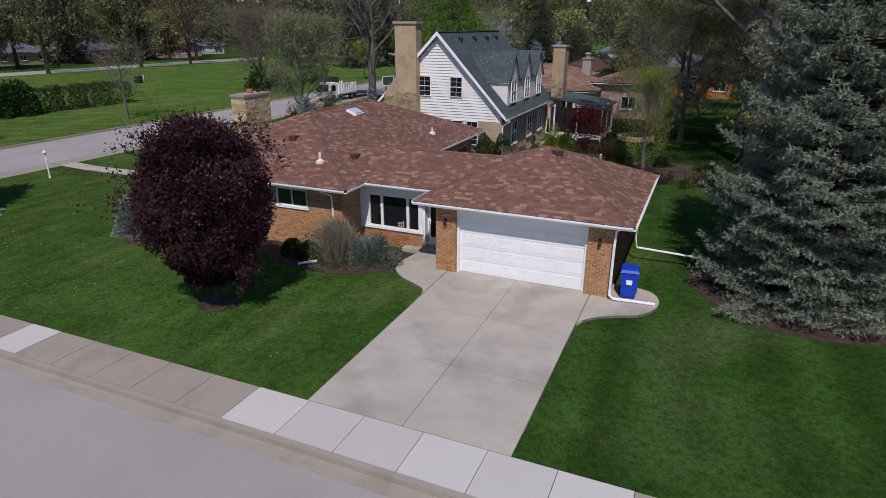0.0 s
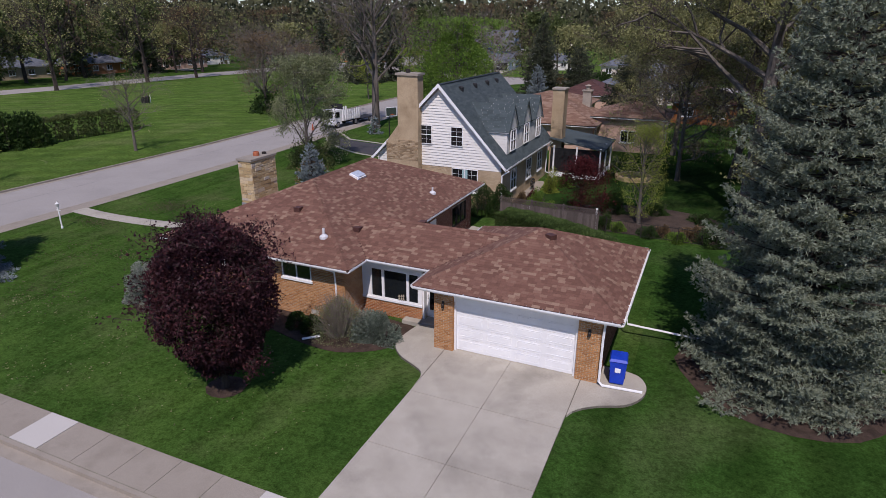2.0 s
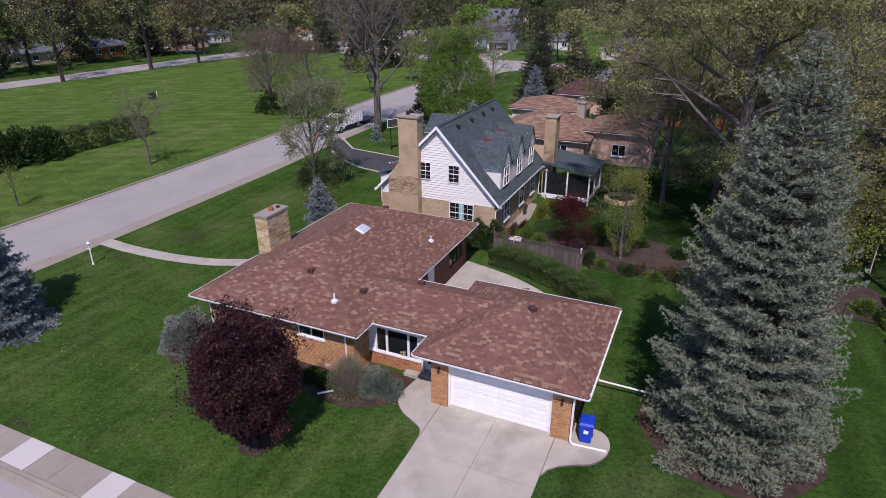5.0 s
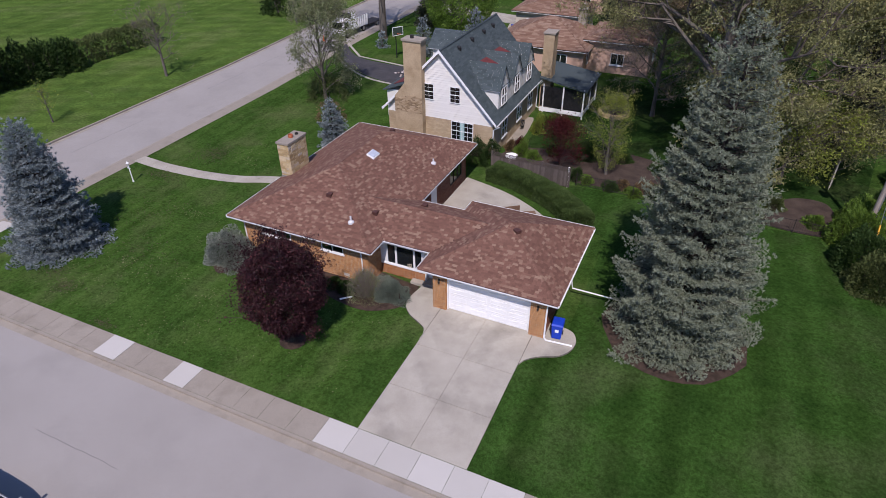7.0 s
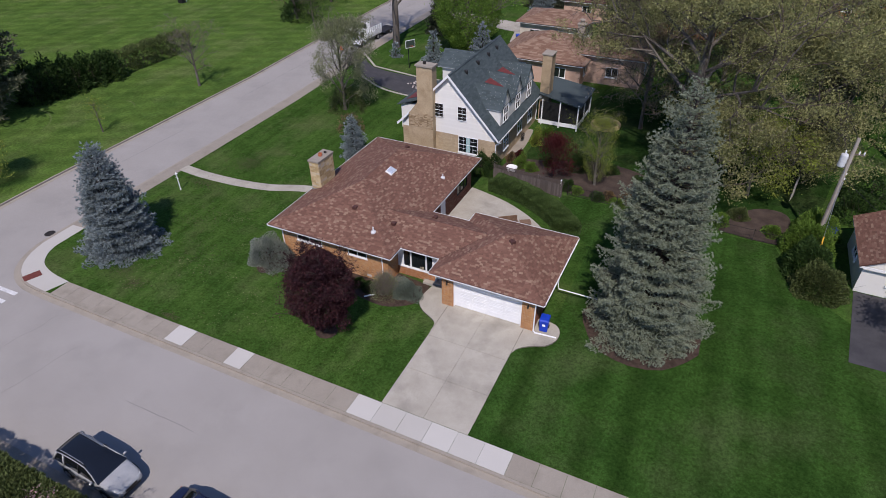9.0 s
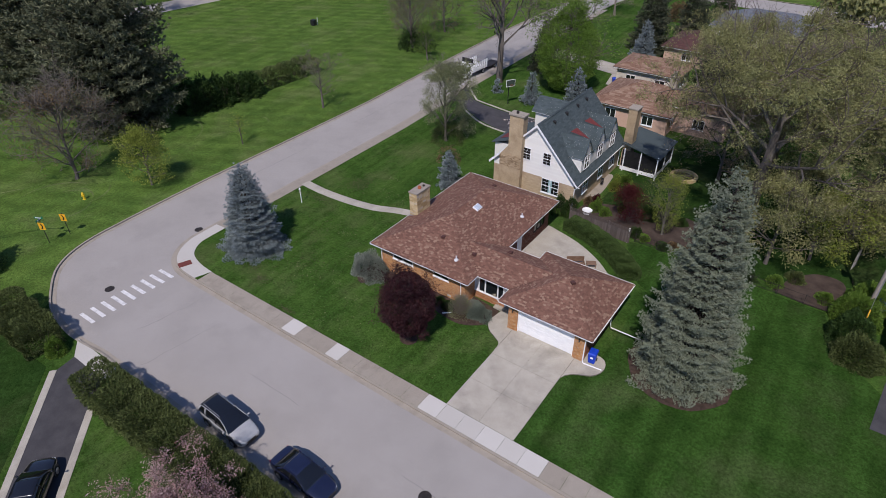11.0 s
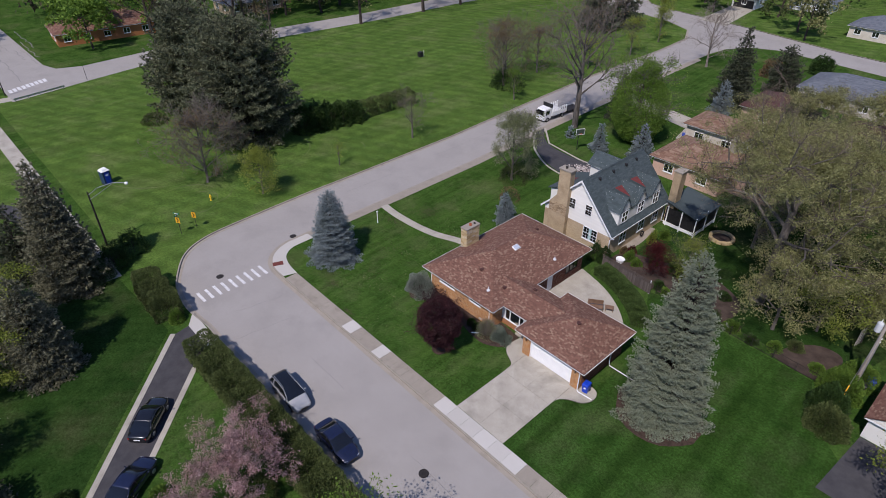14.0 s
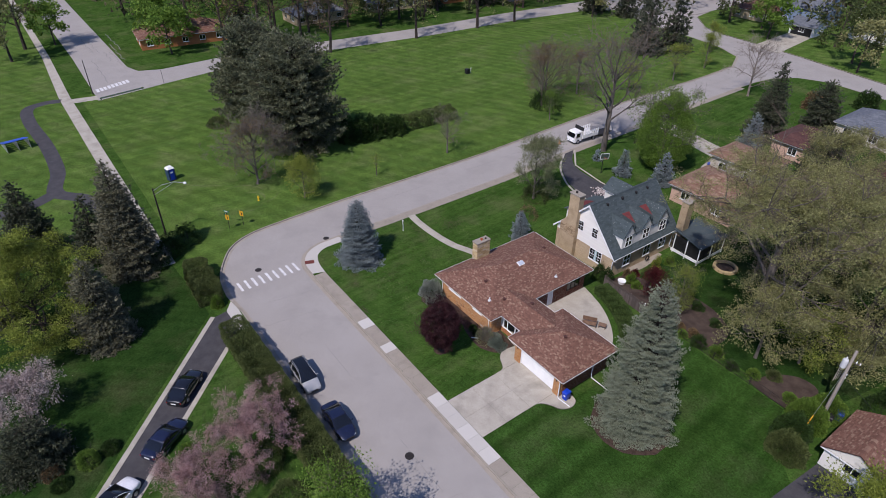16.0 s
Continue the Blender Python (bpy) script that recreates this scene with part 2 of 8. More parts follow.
BARK = material("grey_bark", (0.09, 0.075, 0.062), (0.16, 0.14, 0.12), 2.0, 14.0, 0.95, 0.7, stretch=(1, 1, 0.25), depth=0.05)
BARK_DARK = material("dark_bark", (0.035, 0.026, 0.02), (0.07, 0.055, 0.045), 2.0, 14.0, 0.95, 0.7, stretch=(1, 1, 0.25), depth=0.05)
GLASS = glass_mat("window_glass", (0.012, 0.015, 0.017))
GLASS_CAR = glass_mat("car_glass", (0.008, 0.009, 0.011), 0.03)
CURTAIN = material("curtain", (0.30, 0.26, 0.19), (0.42, 0.36, 0.26), 3.0, 20.0, 0.9, 0.1, stretch=(6, 6, 0.5))
BLUE_BIN = material("blue_plastic", (0.010, 0.045, 0.42), (0.015, 0.06, 0.50), 2.0, 30.0, 0.45, 0.03)


# ---- mesh helpers ----
class Geo:
    """Collects faces; boxes, tubes, prisms in one mesh."""

    def __init__(self):
        self.v, self.f = [], []

    def poly(self, pts):
        n = len(self.v)
        self.v += [tuple(p) for p in pts]
        self.f.append(tuple(range(n, n + len(pts))))
        return self

    def box(self, x0, y0, z0, x1, y1, z1):
        n = len(self.v)
        self.v += [(x0, y0, z0), (x1, y0, z0), (x1, y1, z0), (x0, y1, z0), (x0, y0, z1), (x1, y0, z1), (x1, y1, z1), (x0, y1, z1)]
        self.f += [tuple(n + k for k in q) for q in ((3, 2, 1, 0), (4, 5, 6, 7), (0, 1, 5, 4), (1, 2, 6, 5), (2, 3, 7, 6), (3, 0, 4, 7))]
        return self

    def prism(self, pts, z0, z1):
        """Upright prism over a plan polygon (counter-clockwise); z0, z1: numbers or functions of (x, y)."""
        n, k = len(self.v), len(pts)
        f0 = z0 if callable(z0) else (lambda x, y: z0)
        f1 = z1 if callable(z1) else (lambda x, y: z1)
        self.v += [(x, y, f0(x, y)) for x, y in pts] + [(x, y, f1(x, y)) for x, y in pts]
        self.f.append(tuple(range(n + k - 1, n - 1, -1)))
        self.f.append(tuple(range(n + k, n + 2 * k)))
        self.f += [(n + i, n + (i + 1) % k, n + k + (i + 1) % k, n + k + i) for i in range(k)]
        return self

    def slab(self, pts, normal, thick):
        """A plate: polygon in space and its thickness along -normal."""
        n, k = len(self.v), len(pts)
        d = Vector(normal).normalized() * thick
        self.v += [tuple(p) for p in pts] + [tuple(Vector(p) - d) for p in pts]
        self.f.append(tuple(range(n, n + k)))
        self.f.append(tuple(range(n + 2 * k - 1, n + k - 1, -1)))
        self.f += [(n + i, n + k + i, n + k + (i + 1) % k, n + (i + 1) % k) for i in range(k)]
        return self

    def tube(self, pts, radii, sides=8, caps=True):
        n, rings = len(self.v), len(pts)
        pts = [Vector(p) for p in pts]
        ref = None
        for i, p in enumerate(pts):
            d = (pts[min(i + 1, rings - 1)] - pts[max(i - 1, 0)]).normalized()
            if ref is None or abs(ref.dot(d)) > 0.98:
                ref = Vector((0, 0, 1)) if abs(d.z) < 0.9 else Vector((1, 0, 0))
            a = d.cross(ref).normalized()
            b = a.cross(d)
            ref = b if abs(b.dot(d)) < 0.5 else ref
            r = radii[i] if hasattr(radii, "__len__") else radii
            for s in range(sides):
                t = 2 * math.pi * s / sides
                self.v.append(tuple(p + (a * math.cos(t) + b * math.sin(t)) * r))
        for i in range(rings - 1):
            for s in range(sides):
                q = n + i * sides
                self.f.append((q + (s + 1) % sides, q + s, q + sides + s, q + sides + (s + 1) % sides))
        if caps:
            self.f.append(tuple(range(n, n + sides)))
            self.f.append(tuple(range(n + rings * sides - 1, n + (rings - 1) * sides - 1, -1)))
        return self

    def lathe(self, profile, x=0.0, y=0.0, sides=16):
        """Turned shape: (radius, z) pairs from bottom to top."""
        n, k = len(self.v), len(profile)
        for r, z in profile:
            self.v += [(x + max(r, 0.002) * math.cos(6.28319 * i / sides), y + max(r, 0.002) * math.sin(6.28319 * i / sides), z) for i in range(sides)]
        for j in range(k - 1):
            q = n + j * sides
            self.f += [(q + i, q + (i + 1) % sides, q + sides + (i + 1) % sides, q + sides + i) for i in range(sides)]
        self.f += [tuple(range(n + sides - 1, n - 1, -1)), tuple(range(n + (k - 1) * sides, n + k * sides))]
        return self

    def mesh(self, name, mat, bevel=0.0, smooth=False):
        me = bpy.data.meshes.new(name)
        if bevel:
            bm = bmesh.new()
            vs = [bm.verts.new(p) for p in self.v]
            for q in self.f:
                bm.faces.new([vs[i] for i in q])
            bmesh.ops.bevel(bm, geom=[e for e in bm.edges if e.calc_face_angle(0) > 0.5], offset=bevel, segments=2, profile=0.5, affect="EDGES", clamp_overlap=True)
            bm.to_mesh(me)
            bm.free()
        else:
            me.from_pydata(self.v, [], self.f)
        me.materials.append(mat)
        if smooth:
            me.polygons.foreach_set("use_smooth", [True] * len(me.polygons))
        return me


def thing(name, x=0.0, y=0.0, z=0.0, turn=0.0, label="", category="", group="", kind=""):
    ob = new(name)
    ob.matrix_basis = pose(x, y, z, 0, 0, turn)
    return tagged(ob, label, category, group, kind)


def part(name, geo, mat, parent=None, label="", bevel=0.0, smooth=False, kind=""):
    """Links one mesh object, under a thing or a part where given."""
    ob = new(name, geo if isinstance(geo, bpy.types.Mesh) else geo.mesh(name, mat, bevel, smooth))
    ob.parent = parent
    return tagged(ob, label, kind=kind)


def surface(name, geo, mat, label, category, bevel=0.0):
    return tagged(part(name, geo, mat, None, bevel=bevel), label, category, kind="structure")


def fast_mesh(name, verts, faces_n, mat):
    """Mesh from numpy vertices: consecutive polygons of faces_n corners each."""
    me = bpy.data.meshes.new(name)
    nv = len(verts)
    nf = nv // faces_n
    me.vertices.add(nv)
    me.vertices.foreach_set("co", np.asarray(verts, dtype=np.float32).ravel())
    me.loops.add(nv)
    me.loops.foreach_set("vertex_index", np.arange(nv, dtype=np.int32))
    me.polygons.add(nf)
    me.polygons.foreach_set("loop_start", np.arange(0, nv, faces_n, dtype=np.int32))
    me.update(calc_edges=True)
    me.materials.append(mat)
    return me


def smooth_line(pts, per=6):
    """A curve through plan points (Catmull-Rom)."""
    out, p = [], [Vector(q) for q in pts]
    for i in range(len(p) - 1):
        a, b, c, d = p[max(i - 1, 0)], p[i], p[i + 1], p[min(i + 2, len(p) - 1)]
        for k in range(per):
            t = k / per
            out.append(tuple(0.5 * (2 * b + (c - a) * t + (2 * a - 5 * b + 4 * c - d) * t * t + (3 * b - a - 3 * c + d) * t ** 3)))
    return out + [tuple(p[-1])]


def offset_line(line, d):
    """A plan line moved d to its left."""
    out = []
    for i in range(len(line)):
        a, b = Vector(line[max(i - 1, 0)]), Vector(line[min(i + 1, len(line) - 1)])
        t = (b - a).normalized()
        out.append((line[i][0] - t.y * d, line[i][1] + t.x * d))
    return out


def ribbon(geo, left, right, z0, z1):
    """Strip between two plan lines of equal count, as joined blocks."""
    n, k = len(geo.v), len(left)
    for a, b in zip(left, right):
        geo.v += [(*a, z0), (*b, z0), (*b, z1), (*a, z1)]
    for i in range(k - 1):
        q = n + 4 * i
        for s in range(4):
            geo.f.append((q + (s + 1) % 4, q + s, q + 4 + s, q + 4 + (s + 1) % 4))
    geo.f += [(n, n + 1, n + 2, n + 3), (n + 4 * k - 1, n + 4 * k - 2, n + 4 * k - 3, n + 4 * k - 4)]
    return geo


# ---- ground, streets, kerbs ----
LAWN_Z, ROAD_Z = -0.12, -0.26
kerb_back = smooth_line([(-24.5, -10.87), (-27.5, -10.86), (-29.7, -10.7), (-31.3, -10.05), (-32.4, -8.95), (-33.1, -7.4), (-33.3, -5.4), (-33.3, 3)], 5) + [(-33.35, 10), (-33.6, 26), (-34.7, 45), (-35.6, 78), (-36.0, 100)]
lawn_edge = smooth_line([(-24.5, -9.38), (-27.0, -9.35), (-29.0, -9.15), (-30.5, -8.68), (-31.3, -8.0), (-31.85, -7.0), (-32.0, -5.3), (-32.05, 3)], 5) + [(-32.1, 10), (-32.4, 26), (-33.5, 45), (-34.5, 78), (-35.0, 100)]
inner_kerb = [(900, -10.87), (40, -10.87), (10, -10.87), (-24.0, -10.87)] + kerb_back + [(-36.0, 106), (-35.2, 112), (-32.0, 117.5), (-26, 120.3), (-8, 118.3), (40, 113.5), (900, 90)]
outer_kerb = [(900, -21.0), (40, -21.0), (-18.0, -21.0), (-25.3, -21.05)] + smooth_line([(-27.5, -21.3), (-29.8, -21.4), (-33.2, -20.9), (-36.2, -19.6), (-39.6, -17.2), (-41.4, -13.7), (-42.0, -8.4), (-42.5, 1.5)], 5) + [(-42.6, 12.2), (-42.9, 30), (-44.5, 54.2), (-45.5, 73.6), (-45.6, 100), (-46.4, 113), (-50.2, 121.0), (-58, 125.2), (-67, 127.2), (-87, 129.5), (-106, 139), (-112, 148)]
far_lawn = [(900, 104), (40, 125.5), (-17, 129.8), (-41, 135.0), (-56, 137.0), (-66, 138.2), (-73, 141), (-82, 150), (-84, 160)]

ground = Geo()
ground.prism(inner_kerb, -0.5, LAWN_Z)
ground.prism(outer_kerb + [(-112, 2500), (-3000, 2500), (-3000, -3000), (900, -3000)], -0.5, LAWN_Z)
ground.prism(far_lawn[::-1] + [(3000, 104), (3000, 2500), (-84, 2500)], -0.5, LAWN_Z)
ground.prism([(900, -3000), (3000, -3000), (3000, 104), (900, 104), (900, 90), (900, -11.3), (900, -21)], -0.5, LAWN_Z)
gm = ground.mesh("ground", GRASS)
gm.materials.append(FIELD)
for p_ in gm.polygons:
    if p_.center.y > 130:
        p_.material_index = 1
tagged(new("ground", gm), "mown green grass, patchy, with faint mowing stripes", "grass", kind="structure")

surface("lawn", Geo().prism([(5.0, -9.36), (36.0, -9.36), (27.0, 7.0), (21.6, 12.4), (19.8, 16.9), (9.5, 17.3), (5.4, 17.6), (2.2, 17.6), (5.2, 12.0), (6.8, 11.0), (6.8, 0.0), (5.0, -2.0)], -0.3, LAWN_Z + 0.005), GRASS_DARKER, "dark green lawn with mowing stripes", "grass")
road = Geo()
road.poly([(-600, -400, ROAD_Z), (1000, -400, ROAD_Z), (1000, 400, ROAD_Z), (-600, 400, ROAD_Z)])
surface("road", road, ROAD, "pale worn asphalt street with faint cracks and patches", "road")


def kerb(name, line, side, label):
    """Kerb (a real step) and the concrete gutter pan before it."""
    g = Geo()
    ribbon(g, line, offset_line(line, side * 0.16), -0.4, LAWN_Z + 0.02)
    ob = surface(name, g, CONCRETE_OLD, label, "kerb")
    g2 = Geo()
    ribbon(g2, offset_line(line, side * 0.162), offset_line(line, side * 0.55), -0.4, ROAD_Z + 0.012)
    part("gutter_pan", g2, CONCRETE_OLD, ob, "stained concrete gutter")
    return ob


near = [p for p in inner_kerb if p[0] < 60]
kerb("kerb_1", near, 1, "low weathered concrete kerb beside the street")
kerb("kerb_2", [p for p in outer_kerb if p[0] < 60], -1, "low weathered concrete kerb round the bend")
kerb("kerb_3", [p for p in far_lawn if p[0] < 60], -1, "low concrete kerb of the cross street")

# light shoulder and corner ramp on the house side of the side street
g = Geo()
k_ = 31
ribbon(g, kerb_back[k_:], lawn_edge[k_:], -0.3, LAWN_Z + 0.01)
surface("pavement_3", g, CONCRETE_OLD, "pale gritty concrete shoulder along the side street", "pavement")
g = Geo()
ribbon(g, kerb_back[5:k_ + 1], lawn_edge[5:k_ + 1], -0.3, LAWN_Z + 0.016)
surface("pavement_2", g, CONCRETE_NEW, "new pale concrete corner ramp", "pavement")
tagged(part("tactile_plate", Geo().box(-0.6, -0.38, 0, 0.6, 0.38, 0.02), material("rust_paint", (0.13, 0.035, 0.028), (0.17, 0.05, 0.038), 4, 40, 0.8, 0.3)), "brick red tactile warning plate set in the ramp", "tactile plate").matrix_basis = pose(-30.05, -10.05, LAWN_Z + 0.012, 0, 0, 68)

# far streets
def flat_strip(name, pts, z, mat, label, cat):
    return surface(name, Geo().prism(pts, -0.3, z), mat, label, cat)


flat_strip("road_2", [(-109.3, -20.3), (-111.4, -10.6), (-112.5, -6), (-115.2, 8), (-114.8, 37), (-111.8, 67), (-111, 100), (-108, 125), (-100, 140), (-84, 152), (-84, 400), (-112, 400), (-112, 158), (-118, 135), (-120, 100), (-120.4, 67), (-123.3, 37), (-124.9, 11.5), (-123.4, -3.8), (-125.2, -8.6), (-130, -10), (-420, -10.2), (-420, -20), (-145, -19.6)], LAWN_Z + 0.02, ROAD, "pale worn asphalt street beyond the field", "road")
flat_strip("pavement_4", [(-420, -25.2), (-150, -25.6), (-115, -26.9), (-78, -26.7), (-40, -26.4), (-40, -24.4), (-78, -24.6), (-115, -24.8), (-150, -24.0), (-420, -23.6)], LAWN_Z + 0.02, CONCRETE, "long straight concrete pavement across the grass", "pavement")
flat_strip("pavement_5", [(-113.5, -24.9), (-110.6, -24.9), (-110.0, -20.1), (-112.6, -20.1)], LAWN_Z + 0.024, CONCRETE, "short concrete link to the crossing", "pavement")
asph = smooth_line([(-113.5, -26.8), (-114, -29.5), (-112, -33), (-104, -33.6), (-90.5, -32.6), (-78, -32.6), (-70, -34), (-65, -30.5), (-57, -29)], 6)
g = Geo()
ribbon(g, offset_line(asph, 1.15), offset_line(asph, -1.15), -0.3, LAWN_Z + 0.025)
surface("pavement_6", g, ROAD_DARK, "dark asphalt park path curving through grass", "path")
asph2 = smooth_line([(-70, -34), (-67, -40), (-70, -50), (-80, -62)], 6)
g = Geo()
ribbon(g, offset_line(asph2, 1.2), offset_line(asph2, -1.2), -0.3, LAWN_Z + 0.029)
surface("pavement_7", g, ROAD_DARK, "dark asphalt park path branching off", "path")

# field lawn beyond the side street, a lighter green
field = [p for p in outer_kerb if p[0] < -34.5]
fa = offset_line(field, 0.02)
surface("field", Geo().prism(fa + [(-113, 141), (-120.6, 122), (-120.9, 60), (-120.6, -6.4), (-113, -9.4), (-114.4, -19.5), (-114.4, -23.2), (-36.0, -23.0), (-33.5, -21.6)], -0.3, LAWN_Z + 0.012), FIELD, "wide open mown grass field, bright green", "grass")
surface("field_2", Geo().prism([(-420, -120), (-60, -120), (-52, -50), (-44, -24.9), (-420, -25.1)], -0.3, LAWN_Z + 0.012), FIELD, "mown park grass, bright green", "grass")

# lawn to the south; shade of tall trees is painted in as darker green
surface("lawn_2", Geo().prism([(-36.6, -24.7), (-27.3, -24.2), (-13.9, -36.2), (-7.6, -41.9), (-12, -62), (-54, -62), (-46, -25.2)], -0.3, LAWN_Z + 0.013), GRASS_SHADE_TONE, "lawn across the street, tree shade painted into its dark green", "grass")
# pale curved wheel marks in the field
PALE_GRASS = grass_mat("scuffed_grass", (0.075, 0.115, 0.035), (0.115, 0.155, 0.05), (0.14, 0.16, 0.07), 10, 2.0, 0.05)
rm = random.Random(5)
for i in range(26):
    cx, cy = (rm.uniform(-108, -48), rm.uniform(-19, 34)) if i > 4 else (-52 + rm.uniform(-2, 2), -9.5 + rm.uniform(-2, 2))
    r, a0, sweep = rm.uniform(2.5, 11), rm.uniform(0, 6.28), rm.uniform(0.5, 1.9)
    if cx + r > -46:
        r = 3.0
    arc = [(cx + r * math.cos(a0 + sweep * k / 12), cy + r * math.sin(a0 + sweep * k / 12)) for k in range(13)]
    wd = [0.02 + 0.09 * math.sin(math.pi * k / 12) for k in range(13)]
    g = Geo()
    ribbon(g, [(cx + (p[0] - cx) * (1 + w / r), cy + (p[1] - cy) * (1 + w / r)) for p, w in zip(arc, wd)], [(cx + (p[0] - cx) * (1 - w / r), cy + (p[1] - cy) * (1 - w / r)) for p, w in zip(arc, wd)], -0.2, LAWN_Z + 0.017)
    tagged(part("wheel_mark", g, PALE_GRASS), "faint pale curved wheel mark in the mown grass", "wheel mark", "wheel marks", kind="structure")
# back gardens: the shade under the big trees is put into the grass colour
surface("lawn_3", Geo().prism([(-3.0, 18.9), (16.0, 18.6), (23.0, 23.0), (25.5, 36.0), (14.0, 46.0), (1.5, 44.0), (-3.0, 33.5)], -0.3, LAWN_Z + 0.006), GRASS_SHADE_TONE, "lawn of the back gardens, tree shade painted into its dark green", "grass")
# crossing bars
bar = Geo().box(-0.99, -0.16, 0, 0.99, 0.16, 0.006).mesh("crossing_bar", PAINT_ROAD)
for i in range(9):
    ob = tagged(new("crossing_bar", bar), "worn white painted crossing bar on the street", "crossing bar", "crossing bars")
    ob.matrix_basis = pose(-30.36, -19.37 + 0.936 * i, ROAD_Z + 0.002, 0, 0, 1)
bar2 = Geo().box(-1.1, -0.3, 0, 1.1, 0.3, 0.006).mesh("crossing_bar", PAINT_ROAD)
for i in range(9):
    ob = tagged(new("crossing_bar", bar2), "white painted crossing bar on the far street", "crossing bar", "far crossing bars")
    ob.matrix_basis = pose(-116.0 - 0.356 * i, -19.2 + 0.845 * i, LAWN_Z + 0.022, 0, 0, 0)

def manhole(x, y):
    t = thing("manhole", x, y, ROAD_Z, 0, "round rusty iron manhole cover in the street", "manhole", "manholes")
    part("ring", Geo().lathe([(0.42, -0.05), (0.42, 0.008), (0.36, 0.008)], sides=24), IRON, t)
    part("lid", Geo().lathe([(0.34, -0.05), (0.34, 0.012), (0.30, 0.016), (0.12, 0.016), (0.1, 0.01)], sides=24), IRON, t)


for x, y in ((-32.5, -16.15), (-34.2, -5.55), (2.75, -16.0)):
    manhole(x, y)

# front pavement: slabs, each its own piece
pav = surface("pavement_1", Geo().box(-27.0, -10.86, -0.4, 60, -9.38, LAWN_Z - 0.012), JOINT, "concrete pavement of square slabs, some newer and paler", "pavement")
NEW_AT = [(-15.95, -14.42), (-10.95, -9.62)] + [(-1.86 + 1.612 * i, -1.86 + 1.612 * (i + 1)) for i in range(6)]
cuts = sorted({c for ab in NEW_AT for c in ab} | {-27.0, -25.6, -24.2, -22.8, -21.6, -20.1, -18.7, -17.3, -13.0, -8.1, -6.5, -5.0, -3.4, 9.3, 10.8, 12.3, 13.8} | {15.3 + 1.5 * i for i in range(30)})
for a, b in zip(cuts, cuts[1:]):
    new_ = any(abs(a - p) < 0.01 for p, _ in NEW_AT)
    part("slab", Geo().box(a + 0.008, -10.85, -0.25, b - 0.008, -9.39, LAWN_Z + (0.02 if new_ else 0.012)), CONCRETE_NEW if new_ else CONCRETE_OLD, pav, "newer pale concrete slab" if new_ else "", bevel=0.006)

# driveway: poured panels with joints, sloping gently to the pavement
def drive_z(x, y):
    return 0.0 + min(0.0, (y + 0.2) * 0.0115)


left_curve = smooth_line([(-0.35, -3.0), (-0.37, -2.5), (-0.55, -2.0), (-1.05, -1.68), (-1.7, -1.35), (-2.15, -0.95), (-2.42, -0.5), (-2.47, 0.2), (-2.3, 1.3)], 3)
right_curve = smooth_line([(5.12, -3.3), (5.1, -2.6), (5.42, -2.0), (6.05, -1.5), (6.9, -1.08), (7.38, -0.4), (7.45, 0.35), (7.1, 0.98), (6.4, 1.18), (5.75, 1.2)], 3)
drv = surface("driveway", Geo().prism([(-0.35, -9.37), (5.15, -9.37)] + right_curve + [(5.7, 0.2), (-0.8, 0.2), (-0.8, 2.3), (-2.3, 2.3)] + left_curve[::-1], -0.4, lambda x, y: drive_z(x, y) - 0.02), JOINT, "broad pale concrete driveway with stained panels", "driveway")


def panel(pts, label=""):
    cx, cy = sum(p[0] for p in pts) / len(pts), sum(p[1] for p in pts) / len(pts)
    shr = []
    for x, y in pts:
        d = Vector((cx - x, cy - y))
        d = d.normalized() * 0.012 if d.length else d
        shr.append((x + d.x, y + d.y))
    part("panel", Geo().prism(shr, -0.3, drive_z), CONCRETE, drv, label)


ys = [-9.37, -6.35, -3.3, 0.16]
for a, b in zip(ys, ys[1:]):
    for x0, x1 in ((-0.35, 2.38), (2.38, 5.13)):
        panel([(x0, a), (x1, a), (x1, b), (x0, b)])
panel([(-0.37, -2.9), (-0.37, 0.0), (-0.86, 0.0), (-0.86, 2.2), (-2.26, 2.2)] + left_curve[:1:-1], "curved concrete walk to the front door")
panel([(5.15, 0.0), (5.15, -2.5)] + right_curve[5:] + [(5.78, 0.0)], "rounded concrete pad beside the garage")

# patio behind the house
patio = smooth_line([(-5.25, 15.5), (-4.3, 15.28), (-1.5, 14.4), (1.1, 12.95), (3.1, 11.2), (3.9, 9.9), (4.2, 8.3), (4.2, 6.6)], 4)
surface("patio", Geo().prism([(-5.25, 6.0), (4.3, 6.0)] + patio[::-1], -0.3, -0.06), CONCRETE, "pale poured concrete patio with a rounded edge", "patio")
# garden path to the side street
gp = smooth_line([(-32.3, 7.5), (-29.5, 7.25), (-26.5, 7.3), (-24.3, 7.5), (-22, 7.95), (-19.6, 8.9), (-17, 9.5), (-15.3, 9.6)], 5)
g = Geo()
ribbon(g, offset_line(gp, 0.55), offset_line(gp, -0.55), -0.3, LAWN_Z + 0.02)
surface("path", g, CONCRETE, "narrow curved concrete garden path across the lawn", "path")


